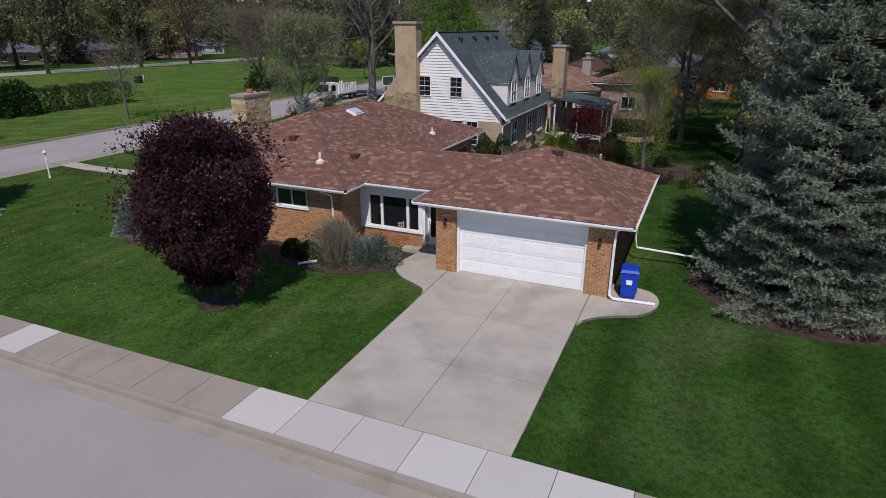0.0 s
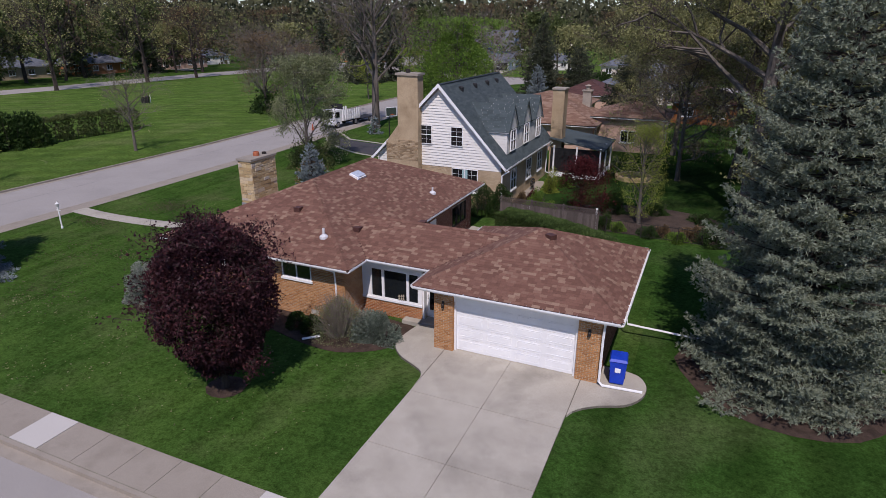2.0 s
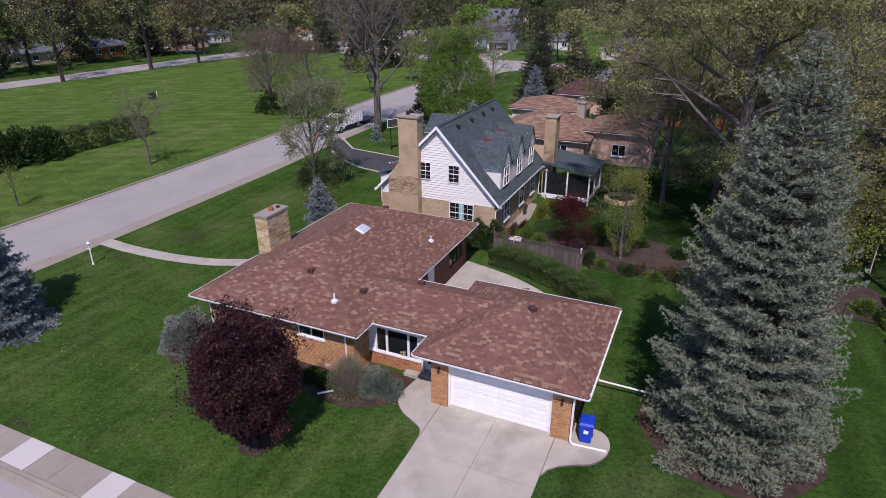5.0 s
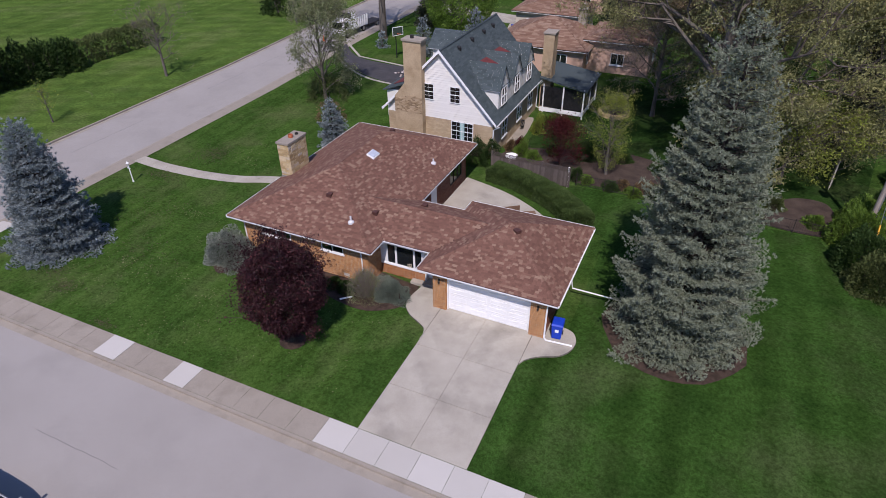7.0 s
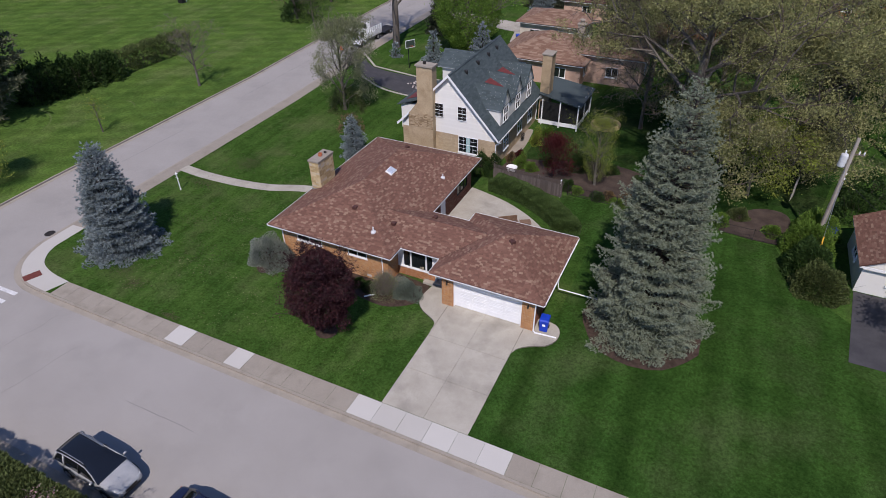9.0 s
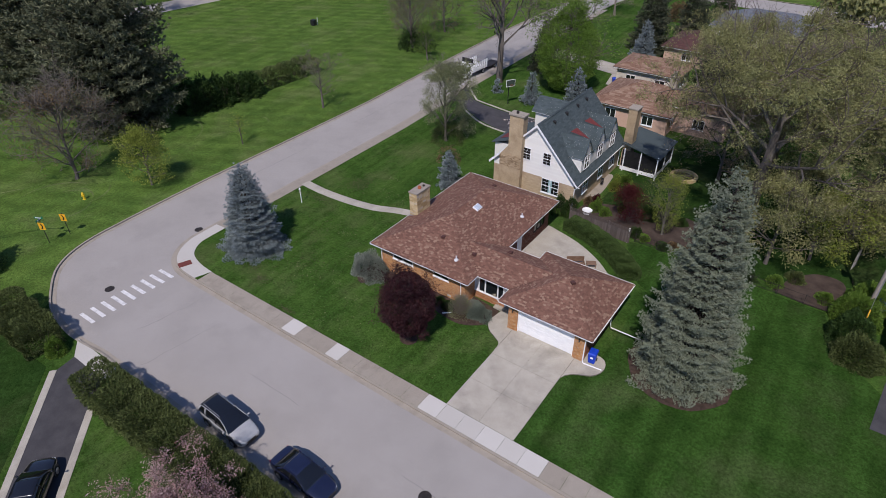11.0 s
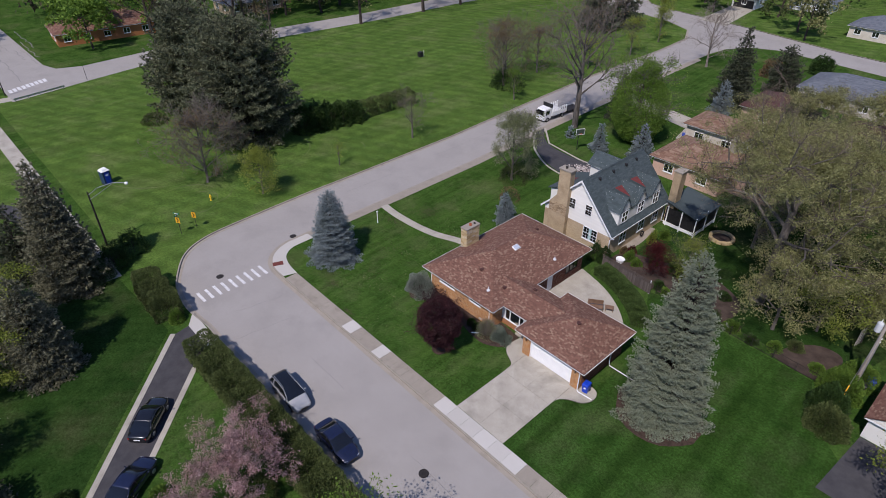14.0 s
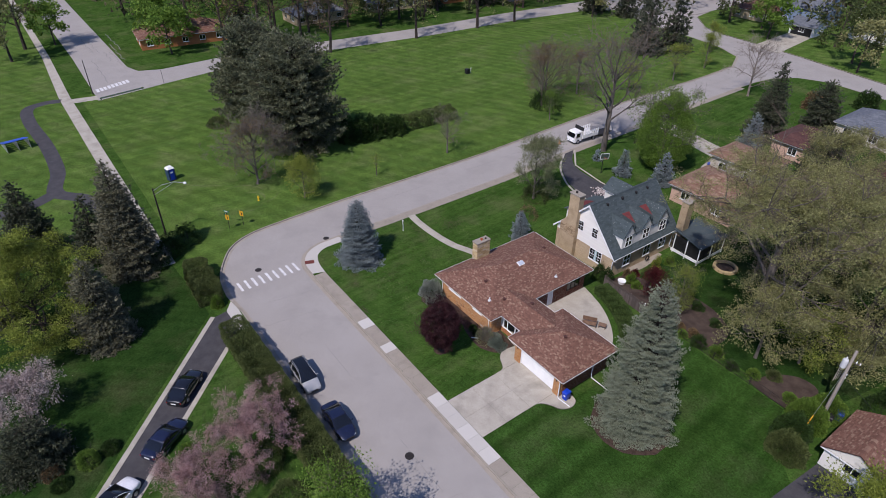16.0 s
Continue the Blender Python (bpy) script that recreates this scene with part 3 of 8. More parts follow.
# ---- brick, shingle and window builders ----
def bricks_on(origin, u, wide, high, normal, holes=(), bl=0.2, bh=0.064, joint=0.014, proud=0.012, name="bricks"):
    """Running-bond bricks on an upright wall: origin (lower corner), u along it, holes as (u0, z0, u1, z1). One numpy mesh of loose bricks."""
    o, u, n = Vector(origin), Vector(u).normalized(), Vector(normal).normalized()
    out = []
    rng = random.Random(int(abs(o.x * 31 + o.y * 17 + wide * 7) * 100))
    z, row = 0.0, 0
    while z + bh <= high + 1e-6:
        x = -(bl + joint) / 2 if row % 2 else 0.0
        while x < wide:
            a, b = max(x, 0.0), min(x + bl, wide)
            x += bl + joint
            spans = [(a, b)]
            for h0, hz0, h1, hz1 in holes:
                if z + bh > hz0 and z < hz1:
                    nxt = []
                    for s, e in spans:
                        if e <= h0 or s >= h1:
                            nxt.append((s, e))
                        else:
                            if h0 - s > 0.03:
                                nxt.append((s, h0))
                            if e - h1 > 0.03:
                                nxt.append((h1, e))
                    spans = nxt
            for s, e in spans:
                if e - s > 0.03:
                    out.append((s, z, e, z + bh, proud * rng.uniform(0.75, 1.2)))
        z += bh + joint
        row += 1
    vs, fs = [], []
    for s, z0, e, z1, pr in out:
        k = len(vs)
        b = 0.006
        for (uu, zz, d) in ((s, z0, 0), (e, z0, 0), (e, z1, 0), (s, z1, 0), (s + b, z0 + b, pr), (e - b, z0 + b, pr), (e - b, z1 - b, pr), (s + b, z1 - b, pr)):
            vs.append(tuple(o + u * uu + n * d + Vector((0, 0, zz))))
        fs += [(k + 4, k + 5, k + 6, k + 7), (k, k + 1, k + 5, k + 4), (k + 1, k + 2, k + 6, k + 5), (k + 2, k + 3, k + 7, k + 6), (k + 3, k, k + 4, k + 7)]
    g = Geo()
    g.v, g.f = vs, fs
    return g, out


def spans_at(poly, v):
    xs_ = []
    for (x0, y0), (x1, y1) in zip(poly, poly[1:] + poly[:1]):
        if (y0 <= v < y1) or (y1 <= v < y0):
            xs_.append(x0 + (x1 - x0) * (v - y0) / (y1 - y0))
    xs_.sort()
    return list(zip(xs_[::2], xs_[1::2]))


def shingle_plane(pts, eave_a, eave_b, expo=0.145, wide=(0.17, 0.31), thick=0.012, seed=1, pick=None):
    """Loose shingle tabs over a roof plane. pts: corners in space; eave_a to eave_b: along the eave. Returns joined tabs and those inside pick (plan box) apart."""
    rng = random.Random(seed)
    o = Vector(eave_a)
    u = (Vector(eave_b) - o).normalized()
    n = Vector((0, 0, 0))
    p3 = [Vector(p) for p in pts]
    for a, b in zip(p3, p3[1:] + p3[:1]):
        n += (a - p3[0]).cross(b - p3[0])
    n.normalize()
    if n.z < 0:
        n = -n
    v = n.cross(u)
    if v.z < 0:
        v = -v
    poly = [((p - o).dot(u), (p - o).dot(v)) for p in p3]
    vmax = max(q[1] for q in poly)
    g, apart = Geo(), []
    row = 0
    v0 = -0.03
    while v0 < vmax - 0.02:
        v1 = min(v0 + expo * 1.05, vmax)
        for a, b in spans_at(poly, min(max(v0 + expo / 2, 0.01), vmax - 0.005)):
            x = a - rng.uniform(0, wide[1])
            while x < b:
                w = rng.uniform(*wide)
                s, e = max(x, a), min(x + w - 0.006, b)
                x += w
                if e - s < 0.03:
                    continue
                t = thick * rng.uniform(0.8, 1.3)
                corners = []
                for (uu, vv, d) in ((s, v0, 0), (e, v0, 0), (e, v1, 0), (s, v1, 0), (s, v0, t), (e, v0, t), (e, v1, t * 0.35), (s, v1, t * 0.35)):
                    corners.append(o + u * uu + v * vv + n * (d + 0.004))
                c = (corners[0] + corners[2]) / 2
                if pick and pick[0] <= c.x <= pick[2] and pick[1] <= c.y <= pick[3] and e - s > 0.12:
                    apart.append((c, u, v, n, e - s, v1 - v0, t))
                else:
                    k = len(g.v)
                    g.v += [tuple(q) for q in corners]
                    g.f += [(k + 4, k + 5, k + 6, k + 7), (k, k + 1, k + 5, k + 4), (k + 1, k + 2, k + 6, k + 5), (k + 3, k, k + 4, k + 7)]
        v0 += expo
        row += 1
    return g, apart


def hip_caps(g, a, b, seed=0, wide=0.15, step=0.2):
    """Overlapping cap shingles along a hip or ridge, added to g."""
    rng = random.Random(seed)
    a, b = Vector(a), Vector(b)
    d = (b - a)
    n = int(d.length / step)
    side = Vector((d.y, -d.x, 0)).normalized()
    for i in range(n):
        p = a + d * (i / n)
        q = a + d * ((i + 1.15) / n)
        k = len(g.v)
        t = 0.03 + rng.uniform(0, 0.008)
        up = Vector((0, 0, 1))
        g.v += [tuple(p + side * wide + up * (t - 0.055)), tuple(p + up * t), tuple(p - side * wide + up * (t - 0.055)), tuple(q + side * wide + up * (t - 0.075)), tuple(q + up * (t - 0.018)), tuple(q - side * wide + up * (t - 0.075))]
        g.f += [(k, k + 1, k + 4, k + 3), (k + 1, k + 2, k + 5, k + 4)]


def window_on(parent, p, u, n, w, h, panes=2, rows=1, bar=0.045, frame_mat=WHITE, sill=True, name="window", curtain=False, muntin=0, proud=0.0):
    """A window on a wall: p lower left corner on the wall face, u along, n outward. Frame, panes, sill."""
    p, u, n = Vector(p), Vector(u).normalized(), Vector(n).normalized()
    p = p + n * proud
    up = Vector((0, 0, 1))

    def blk(g, u0, z0, u1, z1, d0, d1):
        k = len(g.v)
        for d in (d0, d1):
            for uu, zz in ((u0, z0), (u1, z0), (u1, z1), (u0, z1)):
                g.v.append(tuple(p + u * uu + up * zz + n * d))
        g.f += [tuple(k + i for i in q) for q in ((3, 2, 1, 0), (4, 5, 6, 7), (0, 1, 5, 4), (1, 2, 6, 5), (2, 3, 7, 6), (3, 0, 4, 7))]

    g = Geo()
    blk(g, 0, 0, bar, h, -0.05, 0.03)
    blk(g, w - bar, 0, w, h, -0.05, 0.03)
    blk(g, bar, 0, w - bar, bar, -0.05, 0.03)
    blk(g, bar, h - bar, w - bar, h, -0.05, 0.03)
    for i in range(1, panes):
        x = w * i / panes
        blk(g, x - bar / 2, bar, x + bar / 2, h - bar, -0.05, 0.025)
    for j in range(1, rows):
        z = h * j / rows
        blk(g, bar, z - bar / 2, w - bar, z + bar / 2, -0.05, 0.027)
    if muntin:
        for i in range(panes):
            for k in range(1, muntin):
                x = w * i / panes + w / panes * k / muntin
                blk(g, x - 0.007, bar, x + 0.007, h - bar, -0.04, -0.005)
        for k in range(1, 2 * rows):
            blk(g, bar, h * k / (2 * rows) - 0.007, w - bar, h * k / (2 * rows) + 0.007, -0.04, -0.005)
    win = part(name, g, frame_mat, parent, "white framed window")
    for i in range(panes):
        for j in range(rows):
            q = Geo()
            blk(q, w * i / panes + bar * 0.5, h * j / rows + bar * 0.5, w * (i + 1) / panes - bar * 0.5, h * (j + 1) / rows - bar * 0.5, -0.035, -0.02)
            part("pane", q, GLASS, win)
    if sill:
        q = Geo()
        blk(q, -0.06, -0.11, w + 0.06, -0.005, -0.03, 0.07)
        part("sill", q, WHITE, win)
    return win


def gutter(parent, a, b, out, mat=WHITE):
    """Box gutter from a to b with a lip, out: outward plan direction."""
    a, b, out = Vector(a), Vector(b), Vector(out).normalized()
    g = Geo()
    prof = [(0.0, -0.005), (0.0, -0.13), (0.085, -0.13), (0.125, -0.06), (0.125, 0.0), (0.108, 0.0), (0.108, -0.05), (0.08, -0.112), (0.015, -0.112), (0.015, -0.005)]
    k = len(prof)
    for p in (a, b):
        g.v += [tuple(p + out * d + Vector((0, 0, z))) for d, z in prof]
    g.f += [(i, (i + 1) % k, k + (i + 1) % k, k + i) for i in range(k)]
    g.f += [tuple(range(k)), tuple(range(2 * k - 1, k - 1, -1))]
    ob = part("gutter", g, mat, parent, "white metal gutter")
    h = Geo()
    n = max(2, int((b - a).length / 0.6))
    for i in range(n):
        p = a + (b - a) * ((i + 0.5) / n)
        h.tube([p + Vector((0, 0, 0.0)) + out * 0.12, p - out * 0.03 + Vector((0, 0, 0.02))], 0.008, 4)
    part("hanger_run", h, STEEL, ob, kind="stuff")
    return ob


def downspout(parent, pts, r=0.042):
    return part("downspout", Geo().tube(pts, r, 6), WHITE, parent, "white metal downspout")


# ---- the brick house ----
EZ, SL = 2.80, 0.417
house = thing("house", 0, 0, 0, 0, "low orange brick ranch house with brown hip roof and attached garage", "house")
MX0, MX1, MY0, MY1 = -15.15, -4.68, -0.36, 15.9
GX0, GX1, GY0, GY1 = -1.55, 6.42, -0.58, 7.5
CY0, CY1 = 1.16, 6.24
mh = (MX1 - MX0) / 2
gh = (GX1 - GX0) / 2
ch = (CY1 - CY0) / 2
cm, cyr, gmx = (MX0 + MX1) / 2, (CY0 + CY1) / 2, (GX0 + GX1) / 2


def rz(d):
    return EZ + d * SL


A, B, C, D = (MX0, MY0, EZ), (MX1, MY0, EZ), (MX1, MY1, EZ), (MX0, MY1, EZ)
RS, RN = (cm, MY0 + mh, rz(mh)), (cm, MY1 - mh, rz(mh))
GA, GB, GC, GD = (GX0, GY0, EZ), (GX1, GY0, EZ), (GX1, GY1, EZ), (GX0, GY1, EZ)
GS, GN = (gmx, GY0 + gh, rz(gh)), (gmx, GY1 - gh, rz(gh))
CA, CB, CC_, CD = (MX1, CY0, EZ), (GX0, CY0, EZ), (GX0, CY1, EZ), (MX1, CY1, EZ)
CRW, CRE = (MX1 - ch, cyr, rz(ch)), (GX0 + ch, cyr, rz(ch))
planes = [
    ([A, B, RS], A, B), ([B, CA, CRW, CD, C, RN, RS], B, C), ([C, D, RN], D, C), ([D, A, RS, RN], A, D),
    ([GA, GB, GS], GA, GB), ([GB, GC, GN, GS], GB, GC), ([GC, GD, GN], GD, GC), ([GD, CC_, CRE, CB, GA, GS, GN], GA, GD),
    ([CA, CB, CRE, CRW], CA, CB), ([CD, CC_, CRE, CRW], CD, CC_)]
deck = Geo()
tabs, loose = Geo(), []
for i, (pts, a, b) in enumerate(planes):
    nrm = Vector((0, 0, 1))
    deck.slab(pts if i not in (2, 3, 6, 7, 9) else pts[::-1], nrm, 0.10)
    g, ap = shingle_plane(pts, a, b, seed=20 + i, pick=(2.2, -0.75, 5.9, 0.95) if i == 4 else None)
    k = len(tabs.v)
    tabs.v += g.v
    tabs.f += [tuple(k + q for q in f) for f in g.f]
    loose += ap
roof = part("roof", deck, ROOF_FELT, house, "brown hip roof")
for i, (a, b) in enumerate(((A, RS), (B, RS), (C, RN), (D, RN), (RS, RN), (GA, GS), (GB, GS), (GC, GN), (GD, GN), (CRW, CRE))):
    hip_caps(tabs, a, b, i)
part("shingles", tabs, SHINGLE, roof, "blended brown and tan shingles", kind="stuff")
# soffit and fascia
sof = Geo()
for x0, y0, x1, y1 in ((MX0, MY0, MX1, MY1), (GX0, GY0, GX1, GY1), (MX1, CY0, GX0, CY1)):
    sof.box(x0 + 0.02, y0 + 0.02, EZ - 0.16, x1 - 0.02, y1 - 0.02, EZ - 0.105)
part("soffit", sof, WHITE, house, "white painted soffit")
for a, b, o in ((A, B, (0, -1)), (B, CA, (1, 0)), (CA, CB, (0, -1)), (CB, GA, (-1, 0)), (GA, GB, (0, -1)), (GB, GC, (1, 0)), (GD, GC, (0, 1)), (CC_, GD, (-1, 0)), (CD, CC_, (0, 1)), (CD, C, (1, 0)), (D, C, (0, 1)), (A, D, (-1, 0))):
    va, vb = Vector(a), Vector(b)
    o3 = Vector((*o, 0))
    gutter(house, va - Vector((0, 0, 0.0)) - o3 * 0.02, vb - o3 * 0.02, o3)


# walls: a mortar core with bricks proud of it, holes left for windows
def wall(name, x0, y0, x1, y1, z0=-0.35, z1=EZ - 0.16, mat=BRICK, normal=(0, -1, 0), holes=(), label=""):
    core = Geo()
    nx, ny = normal[0], normal[1]
    d = 0.16
    uw = Vector((x1 - x0, y1 - y0, 0))
    L = uw.length
    uw.normalize()
    zc = sorted({z0, z1} | {z0 + h[1] for h in holes} | {z0 + h[3] for h in holes})
    for za, zb in zip(zc, zc[1:]):
        zm = (za + zb) / 2 - z0
        cut = sorted((h[0], h[2]) for h in holes if h[1] < zm < h[3])
        at = 0.0
        for s, e in cut + [(L, L)]:
            if s - at > 0.01:
                p, q = Vector((x0, y0, 0)) + uw * at, Vector((x0, y0, 0)) + uw * s
                pts = [(p.x, p.y), (q.x, q.y), (q.x - nx * d, q.y - ny * d), (p.x - nx * d, p.y - ny * d)]
                core.prism(pts, za, zb)
            at = e
    w = part(name, core, MORTAR, house, label)
    g, _ = bricks_on((x0, y0, z0), uw, L, z1 - z0, normal, holes)
    part("bricks", g, mat, w, kind="stuff")
    return w


WZ = -0.35
WF, WE, WW, WN = 0.28, -5.30, -14.55, 15.3
wins = [(-13.1 - WW, 1.62 - WZ, -10.85 - WW, 2.42 - WZ), (-8.58 - WW, 1.66 - WZ, -7.0 - WW, 2.42 - WZ)]
base_vent = [(-7.15 - WW, 0.05 - WZ, -6.75 - WW, 0.25 - WZ)]
wall("wall", WW, WF, WE, WF, holes=wins + base_vent, label="orange brick front wall")
for a in wins:
    window_on(house, (WW + a[0], WF, WZ + a[1]), (1, 0, 0), (0, -1, 0), a[2] - a[0], a[3] - a[1], 2, 1)
part("base_vent", Geo().box(-7.15, WF + 0.02, 0.05, -6.75, WF + 0.06, 0.25), CONCRETE_NEW, house)
wall("wall", WE, WF, WE, 1.8, normal=(1, 0, 0), label="orange brick return wall")
wall("wall", WW, WN, WW, WF, normal=(-1, 0, 0), label="orange brick side wall")
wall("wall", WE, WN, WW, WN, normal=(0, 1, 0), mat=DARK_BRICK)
# wall under the picture window, the window and the front door
BY = 1.78
wall("wall", WE, BY, -2.28, BY, z1=0.63, mat=RED_BRICK, label="rust coloured rough brick below the picture window")
bay = part("picture_window", Geo().box(WE, BY - 0.07, 0.64, -2.28, BY + 0.1, 0.74).box(WE, BY - 0.02, 2.2, -2.28, BY + 0.1, EZ - 0.16).box(WE, BY - 0.02, 0.74, -4.86, BY + 0.1, 2.2).box(-2.42, BY - 0.04, 0.74, -2.28, BY + 0.1, 2.2), WHITE, house, "wide white picture window in three lights")
for a, b in ((-4.86, -4.22), (-4.22, -2.98), (-2.98, -2.42)):
    g = Geo()
    g.box(a, BY - 0.05, 0.74, a + 0.06, BY + 0.05, 2.2).box(b - 0.06, BY - 0.05, 0.74, b, BY + 0.05, 2.2).box(a + 0.06, BY - 0.05, 0.74, b - 0.06, BY + 0.05, 0.80).box(a + 0.06, BY - 0.05, 2.13, b - 0.06, BY + 0.05, 2.2)
    part("sash", g, WHITE, bay)
    part("pane", Geo().box(a + 0.05, BY, 0.79, b - 0.05, BY + 0.012, 2.14), GLASS, bay)
for i, x in enumerate((-3.42, -3.3, -3.2)):
    part("window_plant", Geo().lathe([(0.03, 0.80), (0.045, 0.88), (0.02, 0.9 + 0.03 * i), (0.05, 0.98 + 0.02 * i), (0.015, 1.04 + 0.03 * i)], x, BY - 0.03, 7), CURTAIN, bay, "small pale pot on the window sill")
part("ledge", Geo().box(-3.1, BY - 0.42, -0.3, -2.3, BY - 0.02, 0.06), CONCRETE, house, "concrete ledge under the window", bevel=0.015)
wall("wall", -1.12, 2.1, -0.82, 2.1)
part("door_head", Geo().box(-2.28, 2.08, 2.1, -1.12, 2.2, EZ - 0.16), WHITE, house)
part("door_frame", Geo().box(-2.28, 1.8, 0, -2.2, 2.2, 2.1).box(-1.2, 2.05, 0, -1.12, 2.2, 2.1), WHITE, house)
door = part("front_door", Geo().box(-2.2, 2.1, 0.02, -1.2, 2.16, 2.1), WHITE, house, "white storm door with a tall glass light", bevel=0.01)
part("pane", Geo().box(-2.06, 2.085, 0.45, -1.34, 2.1, 1.98), GLASS, door)
part("handle", Geo().tube([(-2.13, 2.09, 0.95), (-2.13, 2.05, 1.0), (-2.13, 2.05, 1.12), (-2.13, 2.09, 1.16)], 0.012, 6), IRON, door, "dark handle")
part("threshold", Geo().box(-2.28, 1.5, -0.3, -0.84, 2.1, 0.09), CONCRETE, house, "concrete doorstep", bevel=0.015)
# garage
wall("wall", -0.82, 2.1, -0.82, -0.14, normal=(-1, 0, 0), holes=[], label="orange brick garage side")
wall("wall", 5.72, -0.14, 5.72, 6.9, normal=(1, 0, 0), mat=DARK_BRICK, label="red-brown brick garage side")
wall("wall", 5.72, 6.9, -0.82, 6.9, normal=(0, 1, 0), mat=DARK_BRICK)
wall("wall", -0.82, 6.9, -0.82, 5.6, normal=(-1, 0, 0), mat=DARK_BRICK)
# back walls towards the patio
bw = [(9.0 - 5.6, 0.3, 9.9 - 5.6, 2.4), (12.2 - 5.6, 1.1, 14.4 - 5.6, 2.35)]
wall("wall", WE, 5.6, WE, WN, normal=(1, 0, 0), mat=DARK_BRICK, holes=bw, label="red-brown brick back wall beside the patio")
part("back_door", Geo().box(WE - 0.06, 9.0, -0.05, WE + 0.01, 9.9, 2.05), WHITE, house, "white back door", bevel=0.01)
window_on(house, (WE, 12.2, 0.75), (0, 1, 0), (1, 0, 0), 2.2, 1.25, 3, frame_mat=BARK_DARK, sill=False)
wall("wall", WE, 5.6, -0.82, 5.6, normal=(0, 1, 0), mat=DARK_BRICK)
# piers, brick by brick
for x0, x1 in ((-0.84, -0.02), (4.90, 5.74)):
    pier = part("pier", Geo().box(x0 + 0.012, -0.138, -0.2, x1 - 0.012, 0.3, EZ - 0.16), MORTAR, house, "orange brick pier beside the garage door")
    shared = {}
    for side in (0, 1):
        if side == 0:
            g, lst = bricks_on((x0, -0.14, -0.02), (1, 0, 0), x1 - x0, EZ - 0.16, (0, -1, 0))
        else:
            g, lst = bricks_on((x1, -0.14, -0.02), (0, 1, 0), 0.44, EZ - 0.16, (1, 0, 0))
        for s, z0, e, z1, pr in lst:
            key = round(e - s, 2)
            if key not in shared:
                b_ = 0.006
                q = Geo().box(-key / 2, -0.012, -0.0335, key / 2, 0.01, 0.0335)
                for i in (0, 1, 4, 5):
                    vx, vy, vz = q.v[i]
                    q.v[i] = (vx * (1 - 2 * b_ / key), vy, vz * 0.82)
                shared[key] = q.mesh("brick", BRICK_PIECE)
            ob = new("brick", shared[key])
            ob.parent = pier
            mid = (s + e) / 2
            ob.matrix_basis = pose(x0 + mid, -0.14, -0.02 + (z0 + z1) / 2) if side == 0 else pose(x1, -0.14 + mid, -0.02 + (z0 + z1) / 2, 0, 0, 90)
    lamp = part("wall_lamp", Geo().box((x0 + x1) / 2 - 0.05, -0.20, 2.02, (x0 + x1) / 2 + 0.05, -0.15, 2.14).lathe([(0.05, 1.88), (0.06, 1.9), (0.06, 2.02), (0.02, 2.06)], (x0 + x1) / 2, -0.23, 10), IRON, house, "small dark outdoor lamp")
    part("globe", Geo().lathe([(0.03, 1.87), (0.05, 1.89), (0.05, 1.99)], (x0 + x1) / 2, -0.235, 10), WHITE, lamp)
# header and sectional door
part("header", Geo().box(-0.02, -0.06, 2.16, 4.9, 0.2, EZ - 0.16), WHITE, house, "white painted board above the garage door")
jam = Geo().box(-0.03, -0.02, 0, 0.07, 0.2, 2.16).box(4.81, -0.02, 0, 4.91, 0.2, 2.16)
part("jamb", jam, WHITE, house)
gdoor = part("garage_door", Geo().box(0.07, 0.12, 0.005, 4.81, 0.16, 2.16), WHITE, house, "wide white panelled garage door, closed")
for r in range(4):
    z0, z1 = 0.012 + r * 0.535, 0.012 + (r + 1) * 0.535 - 0.012
    g = Geo().box(0.075, 0.075, z0, 4.805, 0.118, z1)
    sec = part("door_section", g, WHITE, gdoor, bevel=0.006)
    for c in range(4):
        a = 0.075 + c * 1.1825
        q = Geo()
        x0, x1, za, zb = a + 0.09, a + 1.1825 - 0.09, z0 + 0.1, z1 - 0.1
        for (p0, q0, p1, q1) in ((x0, za, x1, za + 0.025), (x0, zb - 0.025, x1, zb), (x0, za + 0.025, x0 + 0.025, zb - 0.025), (x1 - 0.025, za + 0.025, x1, zb - 0.025)):
            q.box(p0, 0.062, q0, p1, 0.08, q1)
        q.box(x0 + 0.06, 0.066, za + 0.055, x1 - 0.06, 0.08, zb - 0.055)
        part("raised_panel", q, WHITE, sec, bevel=0.004)
# downspouts
downspout(house, [(-6.1, WF - 0.45, EZ - 0.1), (-6.05, WF - 0.4, EZ - 0.25), (-5.72, WF - 0.1, EZ - 0.45), (-5.7, WF - 0.06, 1.6), (-5.7, WF - 0.06, 0.0), (-5.9, WF - 0.5, -0.05)])
downspout(house, [(-14.4, WF - 0.4, EZ - 0.12), (-14.4, WF - 0.08, EZ - 0.4), (-14.4, WF - 0.07, 0.05), (-14.4, WF - 0.4, -0.06)])
downspout(house, [(6.0, -0.5, EZ - 0.1), (5.85, -0.3, EZ - 0.3), (5.82, -0.26, 1.9), (5.82, -0.26, 0.16), (5.95, -0.3, 0.06), (7.35, -0.15, 0.04)], 0.05)
downspout(house, [(6.35, 4.1, EZ - 0.1), (6.2, 4.1, EZ - 0.35), (6.1, 4.15, 1.0), (6.2, 4.15, 0.5), (9.0, 4.35, 0.32)], 0.045)
